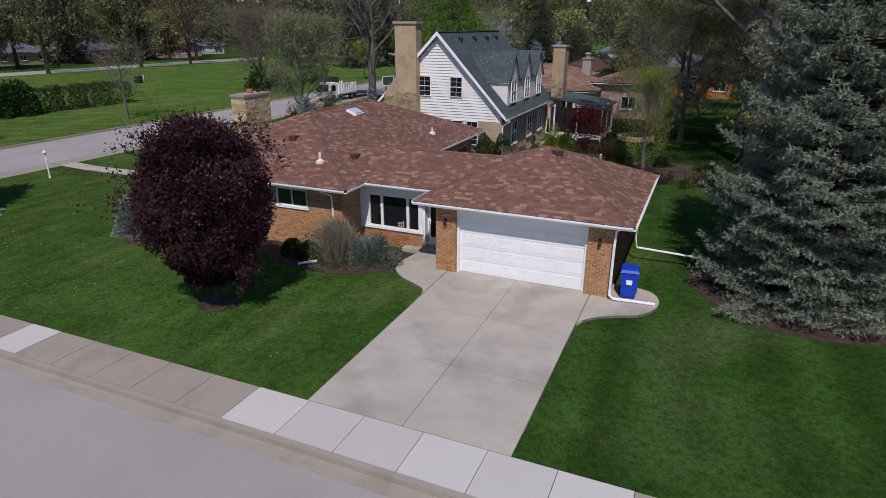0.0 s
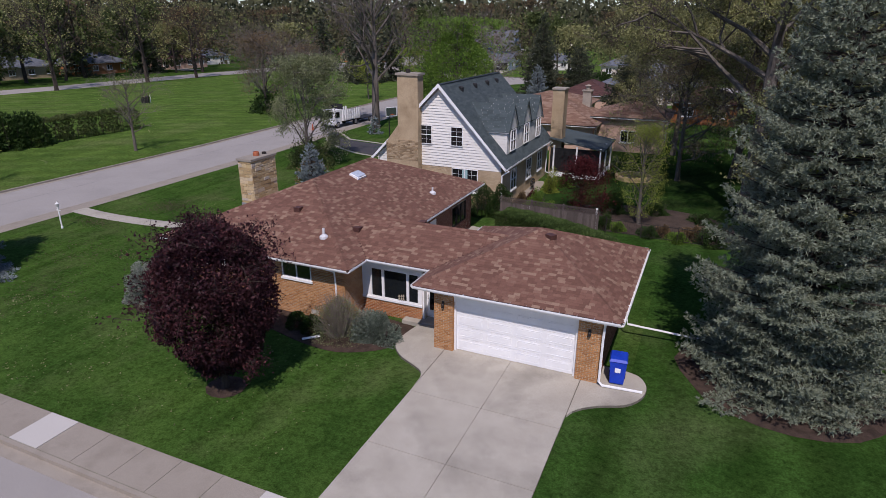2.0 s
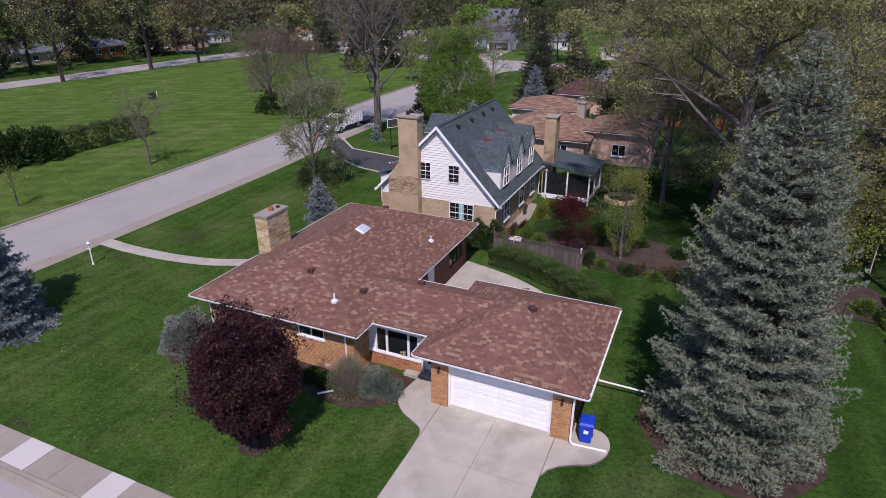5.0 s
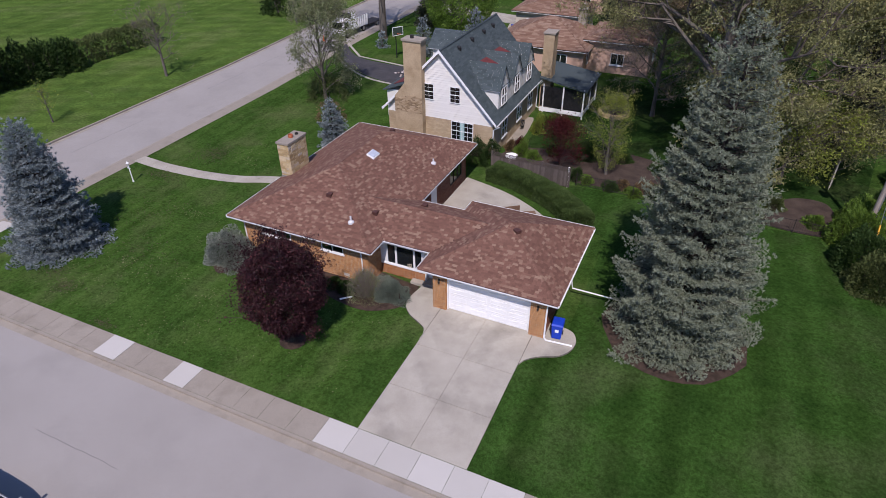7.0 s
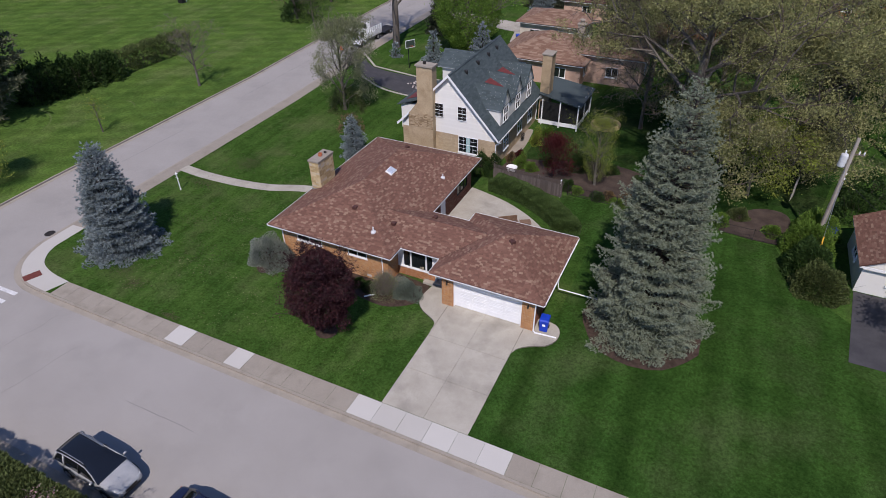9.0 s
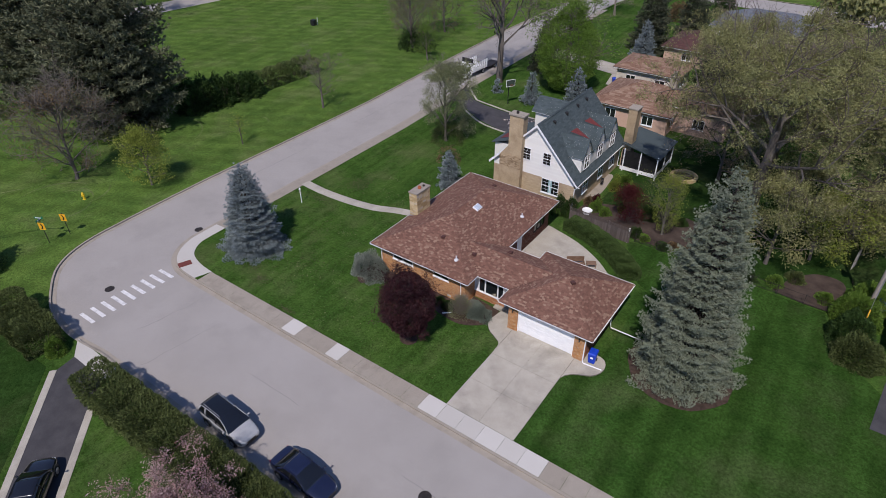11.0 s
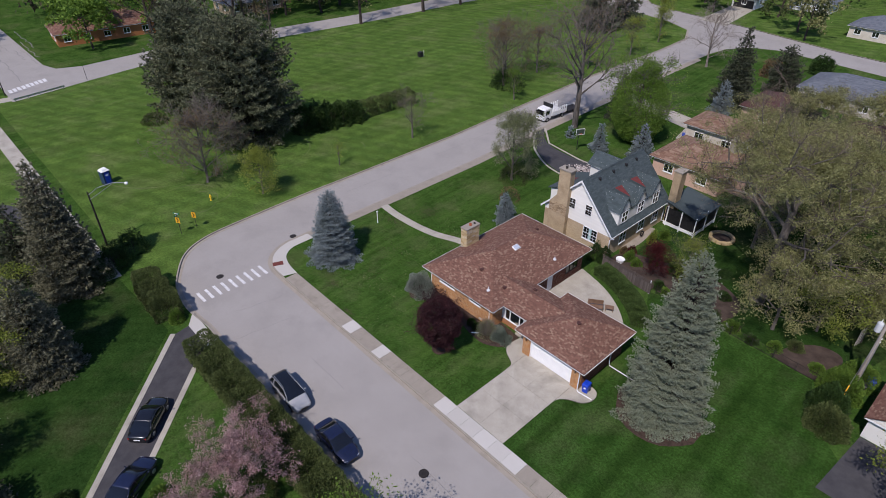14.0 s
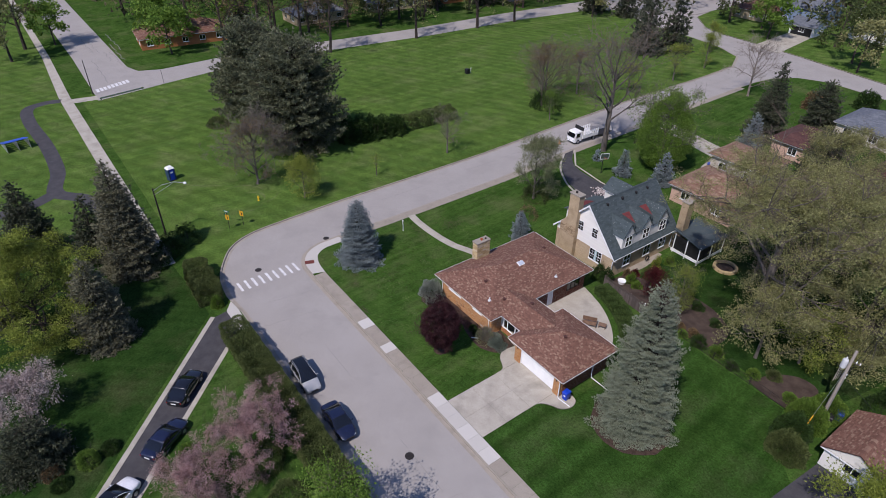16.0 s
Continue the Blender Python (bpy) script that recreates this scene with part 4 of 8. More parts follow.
# chimney of the house
CHX0, CHX1, CHY0, CHY1 = -14.98, -14.1, 5.2, 7.2
chim = part("chimney", Geo().box(CHX0, CHY0, -0.3, CHX1, CHY1, 5.42), MORTAR, house, "broad buff stone chimney")
rngc = random.Random(5)
for (o, u, w, n) in (((CHX0, CHY0, 2.4), (1, 0, 0), CHX1 - CHX0, (0, -1, 0)), ((CHX1, CHY0, 2.4), (0, 1, 0), CHY1 - CHY0, (1, 0, 0)), ((CHX1, CHY1, 2.4), (-1, 0, 0), CHX1 - CHX0, (0, 1, 0)), ((CHX0, CHY1, 2.4), (0, -1, 0), CHY1 - CHY0, (-1, 0, 0))):
    z = 0.0
    g = Geo()
    o, u, n = Vector(o), Vector(u), Vector(n)
    while z < 2.98:
        hgt = min(rngc.choice((0.1, 0.14, 0.18, 0.22)), 3.02 - z)
        x = 0.0
        while x < w - 0.01:
            ln_ = min(rngc.uniform(0.22, 0.6), w - x)
            if w - x - ln_ < 0.12:
                ln_ = w - x
            pr = rngc.uniform(0.012, 0.04)
            k = len(g.v)
            for (uu, zz, d) in ((x + 0.005, z + 0.005, 0), (x + ln_ - 0.005, z + 0.005, 0), (x + ln_ - 0.005, z + hgt - 0.005, 0), (x + 0.005, z + hgt - 0.005, 0), (x + 0.015, z + 0.015, pr), (x + ln_ - 0.015, z + 0.015, pr), (x + ln_ - 0.015, z + hgt - 0.015, pr), (x + 0.015, z + hgt - 0.015, pr)):
                g.v.append(tuple(o + u * uu + n * d + Vector((0, 0, zz))))
            g.f += [(k + 4, k + 5, k + 6, k + 7), (k, k + 1, k + 5, k + 4), (k + 1, k + 2, k + 6, k + 5), (k + 2, k + 3, k + 7, k + 6), (k + 3, k, k + 4, k + 7)]
            x += ln_
        z += hgt
    part("stones", g, STONE, chim, kind="stuff")
part("cap", Geo().box(CHX0 - 0.07, CHY0 - 0.07, 5.42, CHX1 + 0.07, CHY1 + 0.07, 5.54), CONCRETE_OLD, chim, "stone cap", bevel=0.02)
part("flue", Geo().lathe([(0.17, 5.54), (0.17, 5.74), (0.15, 5.76), (0.14, 5.62)], -14.55, 6.2, 14), material("clay_flue", (0.35, 0.10, 0.05), (0.45, 0.15, 0.07), 5, 30, 0.8, 0.2), chim, "red clay flue pot")
part("flue", Geo().lathe([(0.12, 5.54), (0.12, 5.64), (0.1, 5.65), (0.09, 5.56)], -14.5, 6.8, 14), IRON, chim)
part("flashing", Geo().box(CHX0 - 0.03, CHY0 - 0.03, EZ - 0.05, CHX1 + 0.03, CHY1 + 0.03, EZ + 0.28), STEEL, chim)


PALE_METAL = material("pale_metal", (0.55, 0.55, 0.56), (0.68, 0.68, 0.69), 4, 30, 0.5, 0.05)
# roof furniture
def roof_z(x, y):
    """Height of the roof over a plan point."""
    zs = [EZ + SL * min(x - MX0, MX1 - x, y - MY0, MY1 - y), EZ + SL * min(x - GX0, GX1 - x, y - GY0, GY1 - y)]
    if MX1 - ch <= x <= GX0 + ch:
        zs.append(EZ + SL * min(y - CY0, CY1 - y))
    return max(zs)


for x, y, turn in ((-9.2, 2.6, 0), (-6.0, 2.7, 90), (2.95, 3.0, 60), (-3.6, 4.6, 0), (-10.3, 12.8, 180)):
    z = roof_z(x, y)
    v_ = part("roof_vent", Geo().prism([(-0.17, -0.15), (0.17, -0.15), (0.14, 0.2), (-0.14, 0.2)], -0.1, 0.11), material("brown_metal", (0.07, 0.03, 0.025), (0.10, 0.045, 0.035), 5, 40, 0.6, 0.1), house, "brown metal roof vent", bevel=0.02)
    v_.matrix_basis = pose(x, y, z + 0.05, 0, 0, turn)
for x, y, r, hgt in ((-6.85, 1.2, 0.06, 0.42), (-5.85, 10.6, 0.05, 0.35)):
    z = roof_z(x, y)
    part("vent_pipe", Geo().lathe([(0.2, z - 0.05), (0.19, z + 0.06), (r + 0.02, z + 0.14), (r, z + 0.16), (r, z + hgt), (r * 0.8, z + hgt), (r * 0.8, z + hgt - 0.1)], x, y, 12), PALE_METAL, house, "pale metal vent pipe with flashing")
z = roof_z(-9.0, 7.7)
sk = part("skylight", Geo().box(-0.3, -0.42, -0.1, 0.3, 0.42, 0.1), WHITE, house, "small domed skylight with white frame", bevel=0.02)
sk.matrix_basis = pose(-9.0, 7.7, z + 0.02, 0, math.degrees(math.atan(SL)), 0)
part("dome", Geo().box(-0.24, -0.35, 0.09, 0.24, 0.35, 0.16), material("pale_dome", (0.42, 0.47, 0.55), (0.55, 0.6, 0.68), 2, 20, 0.15, 0), sk, "pale plastic dome", bevel=0.06)
# the shingles of the garage front, piece by piece
shared = {}
for c, u, v, n, w, dv, t in loose[:300]:
    key = round(w / 0.04) * 0.04
    if key not in shared:
        q = Geo().box(-key / 2, -dv / 2, 0, key / 2, dv / 2, t)
        for i in (6, 7):
            q.v[i] = (q.v[i][0], q.v[i][1], t * 0.35)
        shared[key] = q.mesh("shingle", SHINGLE_PIECE)
    ob = new("shingle", shared[key])
    ob.parent = roof
    rot = Matrix((u, v, n)).transposed().to_4x4()
    ob.matrix_basis = Matrix.Translation(c) @ rot @ Matrix.Diagonal((w / key, 1, 1, 1))
if len(loose) > 300:
    g = Geo()
    for c, u, v, n, w, dv, t in loose[300:]:
        k = len(g.v)
        for uu, vv, d in ((-w / 2, -dv / 2, 0), (w / 2, -dv / 2, 0), (w / 2, dv / 2, 0), (-w / 2, dv / 2, 0), (-w / 2, -dv / 2, t), (w / 2, -dv / 2, t), (w / 2, dv / 2, t * 0.35), (-w / 2, dv / 2, t * 0.35)):
            g.v.append(tuple(c + u * uu + v * vv + n * d))
        g.f += [(k + 4, k + 5, k + 6, k + 7), (k, k + 1, k + 5, k + 4), (k + 1, k + 2, k + 6, k + 5), (k + 3, k, k + 4, k + 7)]
    part("shingles", g, SHINGLE, roof, kind="stuff")


# ---- the white gabled house behind ----
set_window = functools.partial(window_on, proud=0.055)
nb = thing("house", -9.35, 19.5, 0, 0, "white clapboard and tan brick gabled house with dark shingle roof", "house")
NL, NE, NW_, PK, NEZ = 12.6, 5.1, -5.45, 8.55, 3.05
tan_e, tan_w = (PK - NEZ) / NE, (PK - NEZ) / -NW_
part("wall", Geo().box(-5.05, 0, -0.3, 4.65, NL, 2.75), TAN_BRICK, nb, "tan brick ground floor")
g, _ = bricks_on((-5.05, 0, 0.3), (1, 0, 0), 9.7, 2.4, (0, -1, 0), holes=[(5.95, 0.75, 8.05, 2.4)], bl=0.3, bh=0.09)
part("bricks", g, TAN_BRICK, nb, kind="stuff")
part("wall", Geo().slab([(-5.0, 0.02, 2.75), (4.6, 0.02, 2.75), (4.6, 0.02, 3.4), (0, 0.02, PK - 0.3), (-5.0, 0.02, 3.4)], (0, -1, 0), 0.1), WHITE_SIDING, nb, "white gable wall")
z = 2.75
while z < PK - 0.45:
    x1, x0 = min(4.66, (PK - 0.28 - z) / tan_e), max(-5.06, -(PK - 0.28 - z) / tan_w)
    gap = []
    b = Geo()
    y0, y1 = -0.032, 0.02
    x1t, x0t = min(4.66, (PK - 0.28 - z - 0.2) / tan_e), max(-5.06, -(PK - 0.28 - z - 0.2) / tan_w)
    if x1t - x0t > 0.1:
        k = len(b.v)
        b.v += [(x0, y0, z), (x1, y0, z), (x1t, 0.012, z + 0.2), (x0t, 0.012, z + 0.2), (x0, y1, z), (x1, y1, z)]
        b.f += [(0, 1, 2, 3), (4, 5, 1, 0), (0, 3, 4), (1, 5, 2)]
        part("clapboard", b, WHITE_SIDING, nb)
    z += 0.195
E_, W_, R_ = lambda y: (NE, y, NEZ), lambda y: (NW_, y, NEZ), lambda y: (0, y, PK)
dk = Geo()
dk.slab([E_(-0.38), E_(NL), R_(NL), R_(-0.38)], (0, 0, 1), 0.14)
dk.slab([W_(NL), W_(-0.38), R_(-0.38), R_(NL)], (0, 0, 1), 0.14)
nroof = part("roof", dk, WHITE, nb, "steep dark grey-green shingle roof with white rake boards")
tabs = Geo()
for pts, a, b, s in (([E_(-0.38), E_(NL), R_(NL), R_(-0.38)], E_(-0.38), E_(NL), 40), ([W_(-0.38), W_(NL), R_(NL), R_(-0.38)], W_(-0.38), W_(NL), 41)):
    g, _ = shingle_plane(pts, a, b, 0.17, (0.3, 0.6), seed=s)
    k = len(tabs.v)
    tabs.v += g.v
    tabs.f += [tuple(k + q for q in f) for f in g.f]
hip_caps(tabs, R_(-0.38), R_(NL), 3)
# dormers in a row on the east slope: shared base with cheeks, steep gable over each window
DX, DY0, DY1, DZ = 4.5, 1.5, 10.35, 5.3
zb = PK - tan_e * DX
dm = part("dormer", Geo().box(2.4, DY0, zb - 0.3, DX, DY1, DZ), WHITE_SIDING, nb, "white dormer with a row of gabled windows")
for i in range(9):
    za = zb - 0.25 + 0.19 * i
    xa = max(0.0, (PK - za - 0.1) / tan_e)
    if xa < DX:
        part("clapboard", Geo().box(xa - 0.1, DY0 - 0.025, za, DX + 0.02, DY0, za + 0.175), WHITE_SIDING, dm)
    part("clapboard", Geo().box(DX, DY0, za, DX + 0.025, DY1, za + 0.175), WHITE_SIDING, dm)
part("dormer_roof", Geo().box(2.6, DY0 - 0.12, DZ, DX + 0.15, DY1 + 0.1, DZ + 0.06), SLATE, dm)
for i in range(3):
    yc = 2.55 + 3.36 * i
    zg0, zg1, hw = DZ - 0.02, 7.12, 1.22
    xb = (PK - zg1) / tan_e - 0.25
    g, tbs = Geo(), Geo()
    for s in (-1, 1):
        q = [(DX + 0.2, yc + s * hw, zg0), (xb, yc + s * hw, zg0), (xb, yc, zg1), (DX + 0.2, yc, zg1)]
        g.slab(q if s < 0 else q[::-1], (0, 0, 1), 0.07)
        q2, _ = shingle_plane(q, q[0], q[1], 0.17, (0.3, 0.6), seed=60 + i)
        k = len(tbs.v)
        tbs.v += q2.v
        tbs.f += [tuple(k + j for j in f) for f in q2.f]
    part("gable_roof", g, WHITE, dm)
    part("shingles", tbs, SLATE, dm, kind="stuff")
    part("gable", Geo().slab([(DX + 0.06, yc - hw + 0.12, zg0), (DX + 0.06, yc + hw - 0.12, zg0), (DX + 0.06, yc, zg1 - 0.18)], (1, 0, 0), 0.06), WHITE_SIDING, dm)
    g = Geo()
    for s in (-1, 1):
        g.slab([(DX + 0.22, yc + s * (hw + 0.02), zg0 - 0.14), (DX + 0.22, yc + s * (hw + 0.02), zg0 - 0.01), (DX + 0.22, yc, zg1 + 0.02), (DX + 0.22, yc, zg1 - 0.16)], (1, 0, 0), 0.05)
    part("rake_board", g, SLATE, dm)
    set_window(dm, (DX + 0.1, yc - 0.62, zb + 0.14), (0, 1, 0), (1, 0, 0), 1.24, 1.5, 2, 2, bar=0.036, sill=False)
part("shingles", tabs, SLATE, nroof, kind="stuff")
for s, x1, z1 in ((1, NE, NEZ), (-1, NW_, NEZ)):
    g = Geo().slab([(x1, -0.41, z1 - 0.2), (x1, -0.41, z1 + 0.02), (0, -0.41, PK + 0.03), (0, -0.41, PK - 0.24)], (0, -1, 0), 0.05)
    part("rake_board", g, WHITE, nb, "white rake board")
gutter(nb, (NE, -0.3, NEZ), (NE, NL, NEZ), (1, 0, 0))
gutter(nb, (NW_, -0.3, NEZ), (NW_, NL, NEZ), (-1, 0, 0))
part("downspout", Geo().tube([(5.3, -0.2, 2.9), (4.75, -0.08, 2.5), (4.72, -0.06, 0.0)], 0.05, 6), WHITE, nb)
part("downspout", Geo().tube([(5.3, 11.9, 2.9), (4.85, 11.9, 2.5), (4.8, 11.9, 0.3), (5.4, 12.1, 0.1)], 0.05, 6), WHITE, nb)
for x in (-1.52, 0.85):
    set_window(nb, (x, -0.03, 4.3), (1, 0, 0), (0, -1, 0), 0.92, 1.35, 1, 2, bar=0.04, muntin=2, sill=False)
set_window(nb, (0.95, 0, 1.08), (1, 0, 0), (0, -1, 0), 2.0, 1.65, 2, 2, muntin=2)
TEAL = material("pale_teal_paint", (0.30, 0.46, 0.46), (0.38, 0.54, 0.54), 2, 30, 0.6, 0.05)
part("shutter", Geo().box(1.75, -0.06, 1.15, 2.15, -0.035, 2.65), TEAL, nb, "pale teal shutter")
for y in (2.2, 6.2, 9.4):
    set_window(nb, (4.65, y, 0.9), (0, 1, 0), (1, 0, 0), 1.3, 1.55, 2, 2)
# chimneys
RENDER = material("tan_stucco", (0.40, 0.30, 0.185), (0.47, 0.36, 0.23), 0.9, 22.0, 0.95, 0.35, stain=(0.31, 0.225, 0.135), stain_scale=1.1)
OLD_BRICK = material("worn_brown_brick", (0.34, 0.24, 0.14), (0.44, 0.33, 0.21), 1.0, 30.0, 0.9, 0.3, island=[(0, (0.17, 0.115, 0.065)), (0.35, (0.32, 0.23, 0.135)), (0.7, (0.43, 0.325, 0.205)), (1, (0.50, 0.39, 0.26))])
c1 = part("chimney", Geo().box(-3.05, -0.62, -0.3, -1.45, 0.3, 9.05), RENDER, nb, "tall tan rendered chimney with a patch of bare brick")
g = Geo()
g.prism([(-4.05, -0.6), (-3.05, -0.6), (-3.05, 0.2), (-4.05, 0.2)], -0.3, lambda x, y: 4.35 + (x + 4.05) * 1.25 * (x > -4.0))
part("chimney_shoulder", g, RENDER, c1)
for (o, u, w, n, z0, h) in (((-3.05, -0.62, 3.1), (1, 0, 0), 1.6, (0, -1, 0), 0, 1.5), ((-4.05, -0.6, 3.1), (1, 0, 0), 1.0, (0, -1, 0), 0, 1.2)):
    q, _ = bricks_on(o, u, w, h, n, bl=0.26, bh=0.085, proud=0.02)
    part("bricks", q, OLD_BRICK, c1, kind="stuff")
part("cap", Geo().box(-3.15, -0.72, 9.05, -1.35, 0.4, 9.2), CONCRETE_OLD, c1, bevel=0.02)
part("flue", Geo().lathe([(0.15, 9.2), (0.15, 9.45), (0.12, 9.46)], -2.4, -0.2, 10), IRON, c1)
c2 = part("chimney", Geo().box(5.0, 12.1, -0.3, 6.0, 13.4, 7.3), RENDER, nb, "tan brick chimney beside the porch")
part("cap", Geo().box(4.92, 12.02, 7.3, 6.08, 13.48, 7.42), CONCRETE_OLD, c2, bevel=0.02)
# red roof patches and roof vents
RUST = material("rust_red_metal", (0.13, 0.03, 0.03), (0.18, 0.045, 0.04), 3, 30, 0.7, 0.1)
for y in (4.28, 7.66):
    saddle = [(1.75, y - 0.25), (4.1, y - 0.2), (1.85, y + 1.15)]
    ck = part("roof_saddle", Geo().prism(saddle, 4.6, lambda x, yy: 6.9 - 0.13 * x), SLATE, nb, "dark shingled saddle between the dormers")
    part("roof_patch", Geo().prism([(1.8, y - 0.2), (4.0, y - 0.17), (1.9, y + 1.08)], 6.0, lambda x, yy: 6.92 - 0.13 * x), RUST, ck, "dark red triangular roof patch")
for y in (2.5, 5.3, 8.0, 10.3):
    part("roof_vent", Geo().lathe([(0.2, PK - 0.75), (0.2, PK - 0.45), (0.14, PK - 0.36)], 0.55, y, 10), BLACK, nb, "small dark roof vent")
# west wing with two low gables
part("wing_wall", Geo().box(-8.0, 5.0, -0.3, -5.0, 10.6, 2.6), WHITE_SIDING, nb, "white side wing")
wg = Geo().slab([(-8.3, 4.7, 2.6), (-4.6, 4.7, 3.95), (-4.6, 10.9, 3.95), (-8.3, 10.9, 2.6)], (0, 0, 1), 0.12)
wr = part("wing_roof", wg, SLATE, nb, "dark shingle lean-to roof")
part("roof_patch", Geo().slab([(-7.6, 5.6, 2.91), (-6.2, 5.6, 3.42), (-6.2, 8.4, 3.42), (-7.6, 8.4, 2.91)], (0, 0, 1), 0.02), RUST, wr, "dark red roof strip")
# single dormer on the west slope
wd = part("dormer", Geo().box(-4.95, 8.9, 3.4, -1.9, 11.9, 5.95), WHITE_SIDING, nb, "white gabled dormer on the west slope")
part("gable", Geo().slab([(-4.95, 8.95, 5.95), (-4.95, 11.85, 5.95), (-4.95, 10.4, 7.0)], (-1, 0, 0), 0.06), WHITE_SIDING, wd)
g, tbs = Geo(), Geo()
for s in (-1, 1):
    q = [(-5.35, 10.4 + s * 1.8, 5.8), (-1.2, 10.4 + s * 1.8, 5.8), (-1.2, 10.4, 7.2), (-5.35, 10.4, 7.2)]
    g.slab(q if s < 0 else q[::-1], (0, 0, 1), 0.08)
    q2, _ = shingle_plane(q, q[0], q[1], 0.17, (0.3, 0.6), seed=70)
    k = len(tbs.v)
    tbs.v += q2.v
    tbs.f += [tuple(k + j for j in f) for f in q2.f]
part("gable_roof", g, WHITE, wd)
part("shingles", tbs, SLATE, wd, kind="stuff")
set_window(wd, (-5.0, 10.95, 4.4), (0, -1, 0), (-1, 0, 0), 1.1, 1.3, 2, 1, sill=False)
# screened porch
pz = Geo().slab([(5.0, 11.7, 3.35), (9.8, 11.2, 2.65), (9.8, 17.2, 2.65), (5.0, 17.2, 3.35)], (0, 0, 1), 0.12)
porch = part("porch_roof", pz, SLATE, nb, "dark low porch roof")
for x, y in ((5.5, 11.75), (7.5, 11.55), (9.5, 11.4), (9.5, 14.2), (9.5, 17.0)):
    part("post", Geo().box(x - 0.06, y - 0.06, -0.2, x + 0.06, y + 0.06, 2.72), WHITE, porch)
part("screen", Geo().box(5.2, 11.8, 0.5, 9.4, 11.84, 2.5).box(9.38, 11.8, 0.5, 9.42, 17.0, 2.5), BLACK, porch, "dark insect screen")
part("porch_rail", Geo().box(5.2, 11.75, 0.0, 9.45, 11.8, 0.42).box(9.43, 11.75, 0.0, 9.48, 17.0, 0.42), WHITE, porch)


# ---- plainer houses further off ----
def hip_house(name, x, y, w, d, turn, wall_mat, roof_mat, label, eave=2.9, slope=0.42, over=0.55, wins=((0.2, 0.55),), door=None, tab=True, base=LAWN_Z, ridge_gable=False, seed=1, tabs=(0.24, (0.5, 1.0), 0.025)):
    """Hipped or gabled single-storey house: walls, shingled roof, windows on all sides, gutters."""
    t = thing(name, x, y, base, turn, label, "house")
    part("wall", Geo().box(-w / 2, -d / 2, -0.2, w / 2, d / 2, eave - 0.12), wall_mat, t)
    W2, D2 = w / 2 + over, d / 2 + over
    A_, B_, C_, D_ = (-W2, -D2, eave), (W2, -D2, eave), (W2, D2, eave), (-W2, D2, eave)
    m = min(W2, D2)
    if ridge_gable:
        r1, r2 = ((-W2, 0, eave + D2 * slope), (W2, 0, eave + D2 * slope)) if W2 >= D2 else ((0, -D2, eave + W2 * slope), (0, D2, eave + W2 * slope))
    elif W2 >= D2:
        r1, r2 = (-W2 + m, 0, eave + m * slope), (W2 - m, 0, eave + m * slope)
    else:
        r1, r2 = (0, -D2 + m, eave + m * slope), (0, D2 - m, eave + m * slope)
    if W2 >= D2:
        pl = [([A_, B_, r2, r1], A_, B_), ([D_, C_, r2, r1], D_, C_), ([B_, C_, r2], B_, C_), ([A_, D_, r1], A_, D_)]
    else:
        pl = [([A_, D_, r2, r1], A_, D_), ([B_, C_, r2, r1], B_, C_), ([A_, B_, r1], A_, B_), ([D_, C_, r2], D_, C_)]
    gables = []
    if ridge_gable:
        gables, pl = pl[2:], pl[:2]
    dk_, tb = Geo(), Geo()
    for i, (pts, a, b) in enumerate(pl):
        dk_.slab(pts, (0, 0, 1), 0.1)
        q, _ = shingle_plane(pts, a, b, *tabs, seed * 10 + i)
        k = len(tb.v)
        tb.v += q.v
        tb.f += [tuple(k + j for j in f) for f in q.f]
    hip_caps(tb, r1, r2, 5, 0.2, 0.4)
    rf = part("roof", dk_, ROOF_FELT, t)
    part("shingles", tb, roof_mat, rf, kind="stuff")
    for pts, a, b in gables:
        va, vb, vr = Vector(pts[0]), Vector(pts[1]), Vector(pts[2])
        mid = (va + vb) / 2
        inw = Vector((-mid.x, -mid.y, 0)).normalized() * (over + 0.0)
        part("gable", Geo().slab([va + inw - Vector((0, 0, 0.15)), vb + inw - Vector((0, 0, 0.15)), vr + inw - Vector((0, 0, 0.12))], inw, 0.12), wall_mat, t)
    for (p, u, n, length) in (((-w / 2, -d / 2), (1, 0, 0), (0, -1, 0), w), ((w / 2, -d / 2), (0, 1, 0), (1, 0, 0), d), ((w / 2, d / 2), (-1, 0, 0), (0, 1, 0), w), ((-w / 2, d / 2), (0, -1, 0), (-1, 0, 0), d)):
        k = max(1, int(length / 4))
        for i in range(k):
            s = length * (i + 0.5) / k - 0.75
            pp = Vector((p[0], p[1], 1.0)) + Vector(u) * s
            set_window(t, pp, u, n, 1.5, 1.25, 2, 1, bar=0.07)
    for a, b, o in ((A_, B_, (0, -1, 0)), (B_, C_, (1, 0, 0)), (D_, C_, (0, 1, 0)), (A_, D_, (-1, 0, 0))):
        part("fascia", Geo().slab([Vector(a) - Vector((0, 0, 0.16)), Vector(b) - Vector((0, 0, 0.16)), Vector(b), Vector(a)], o, 0.03), WHITE, t)
    return t


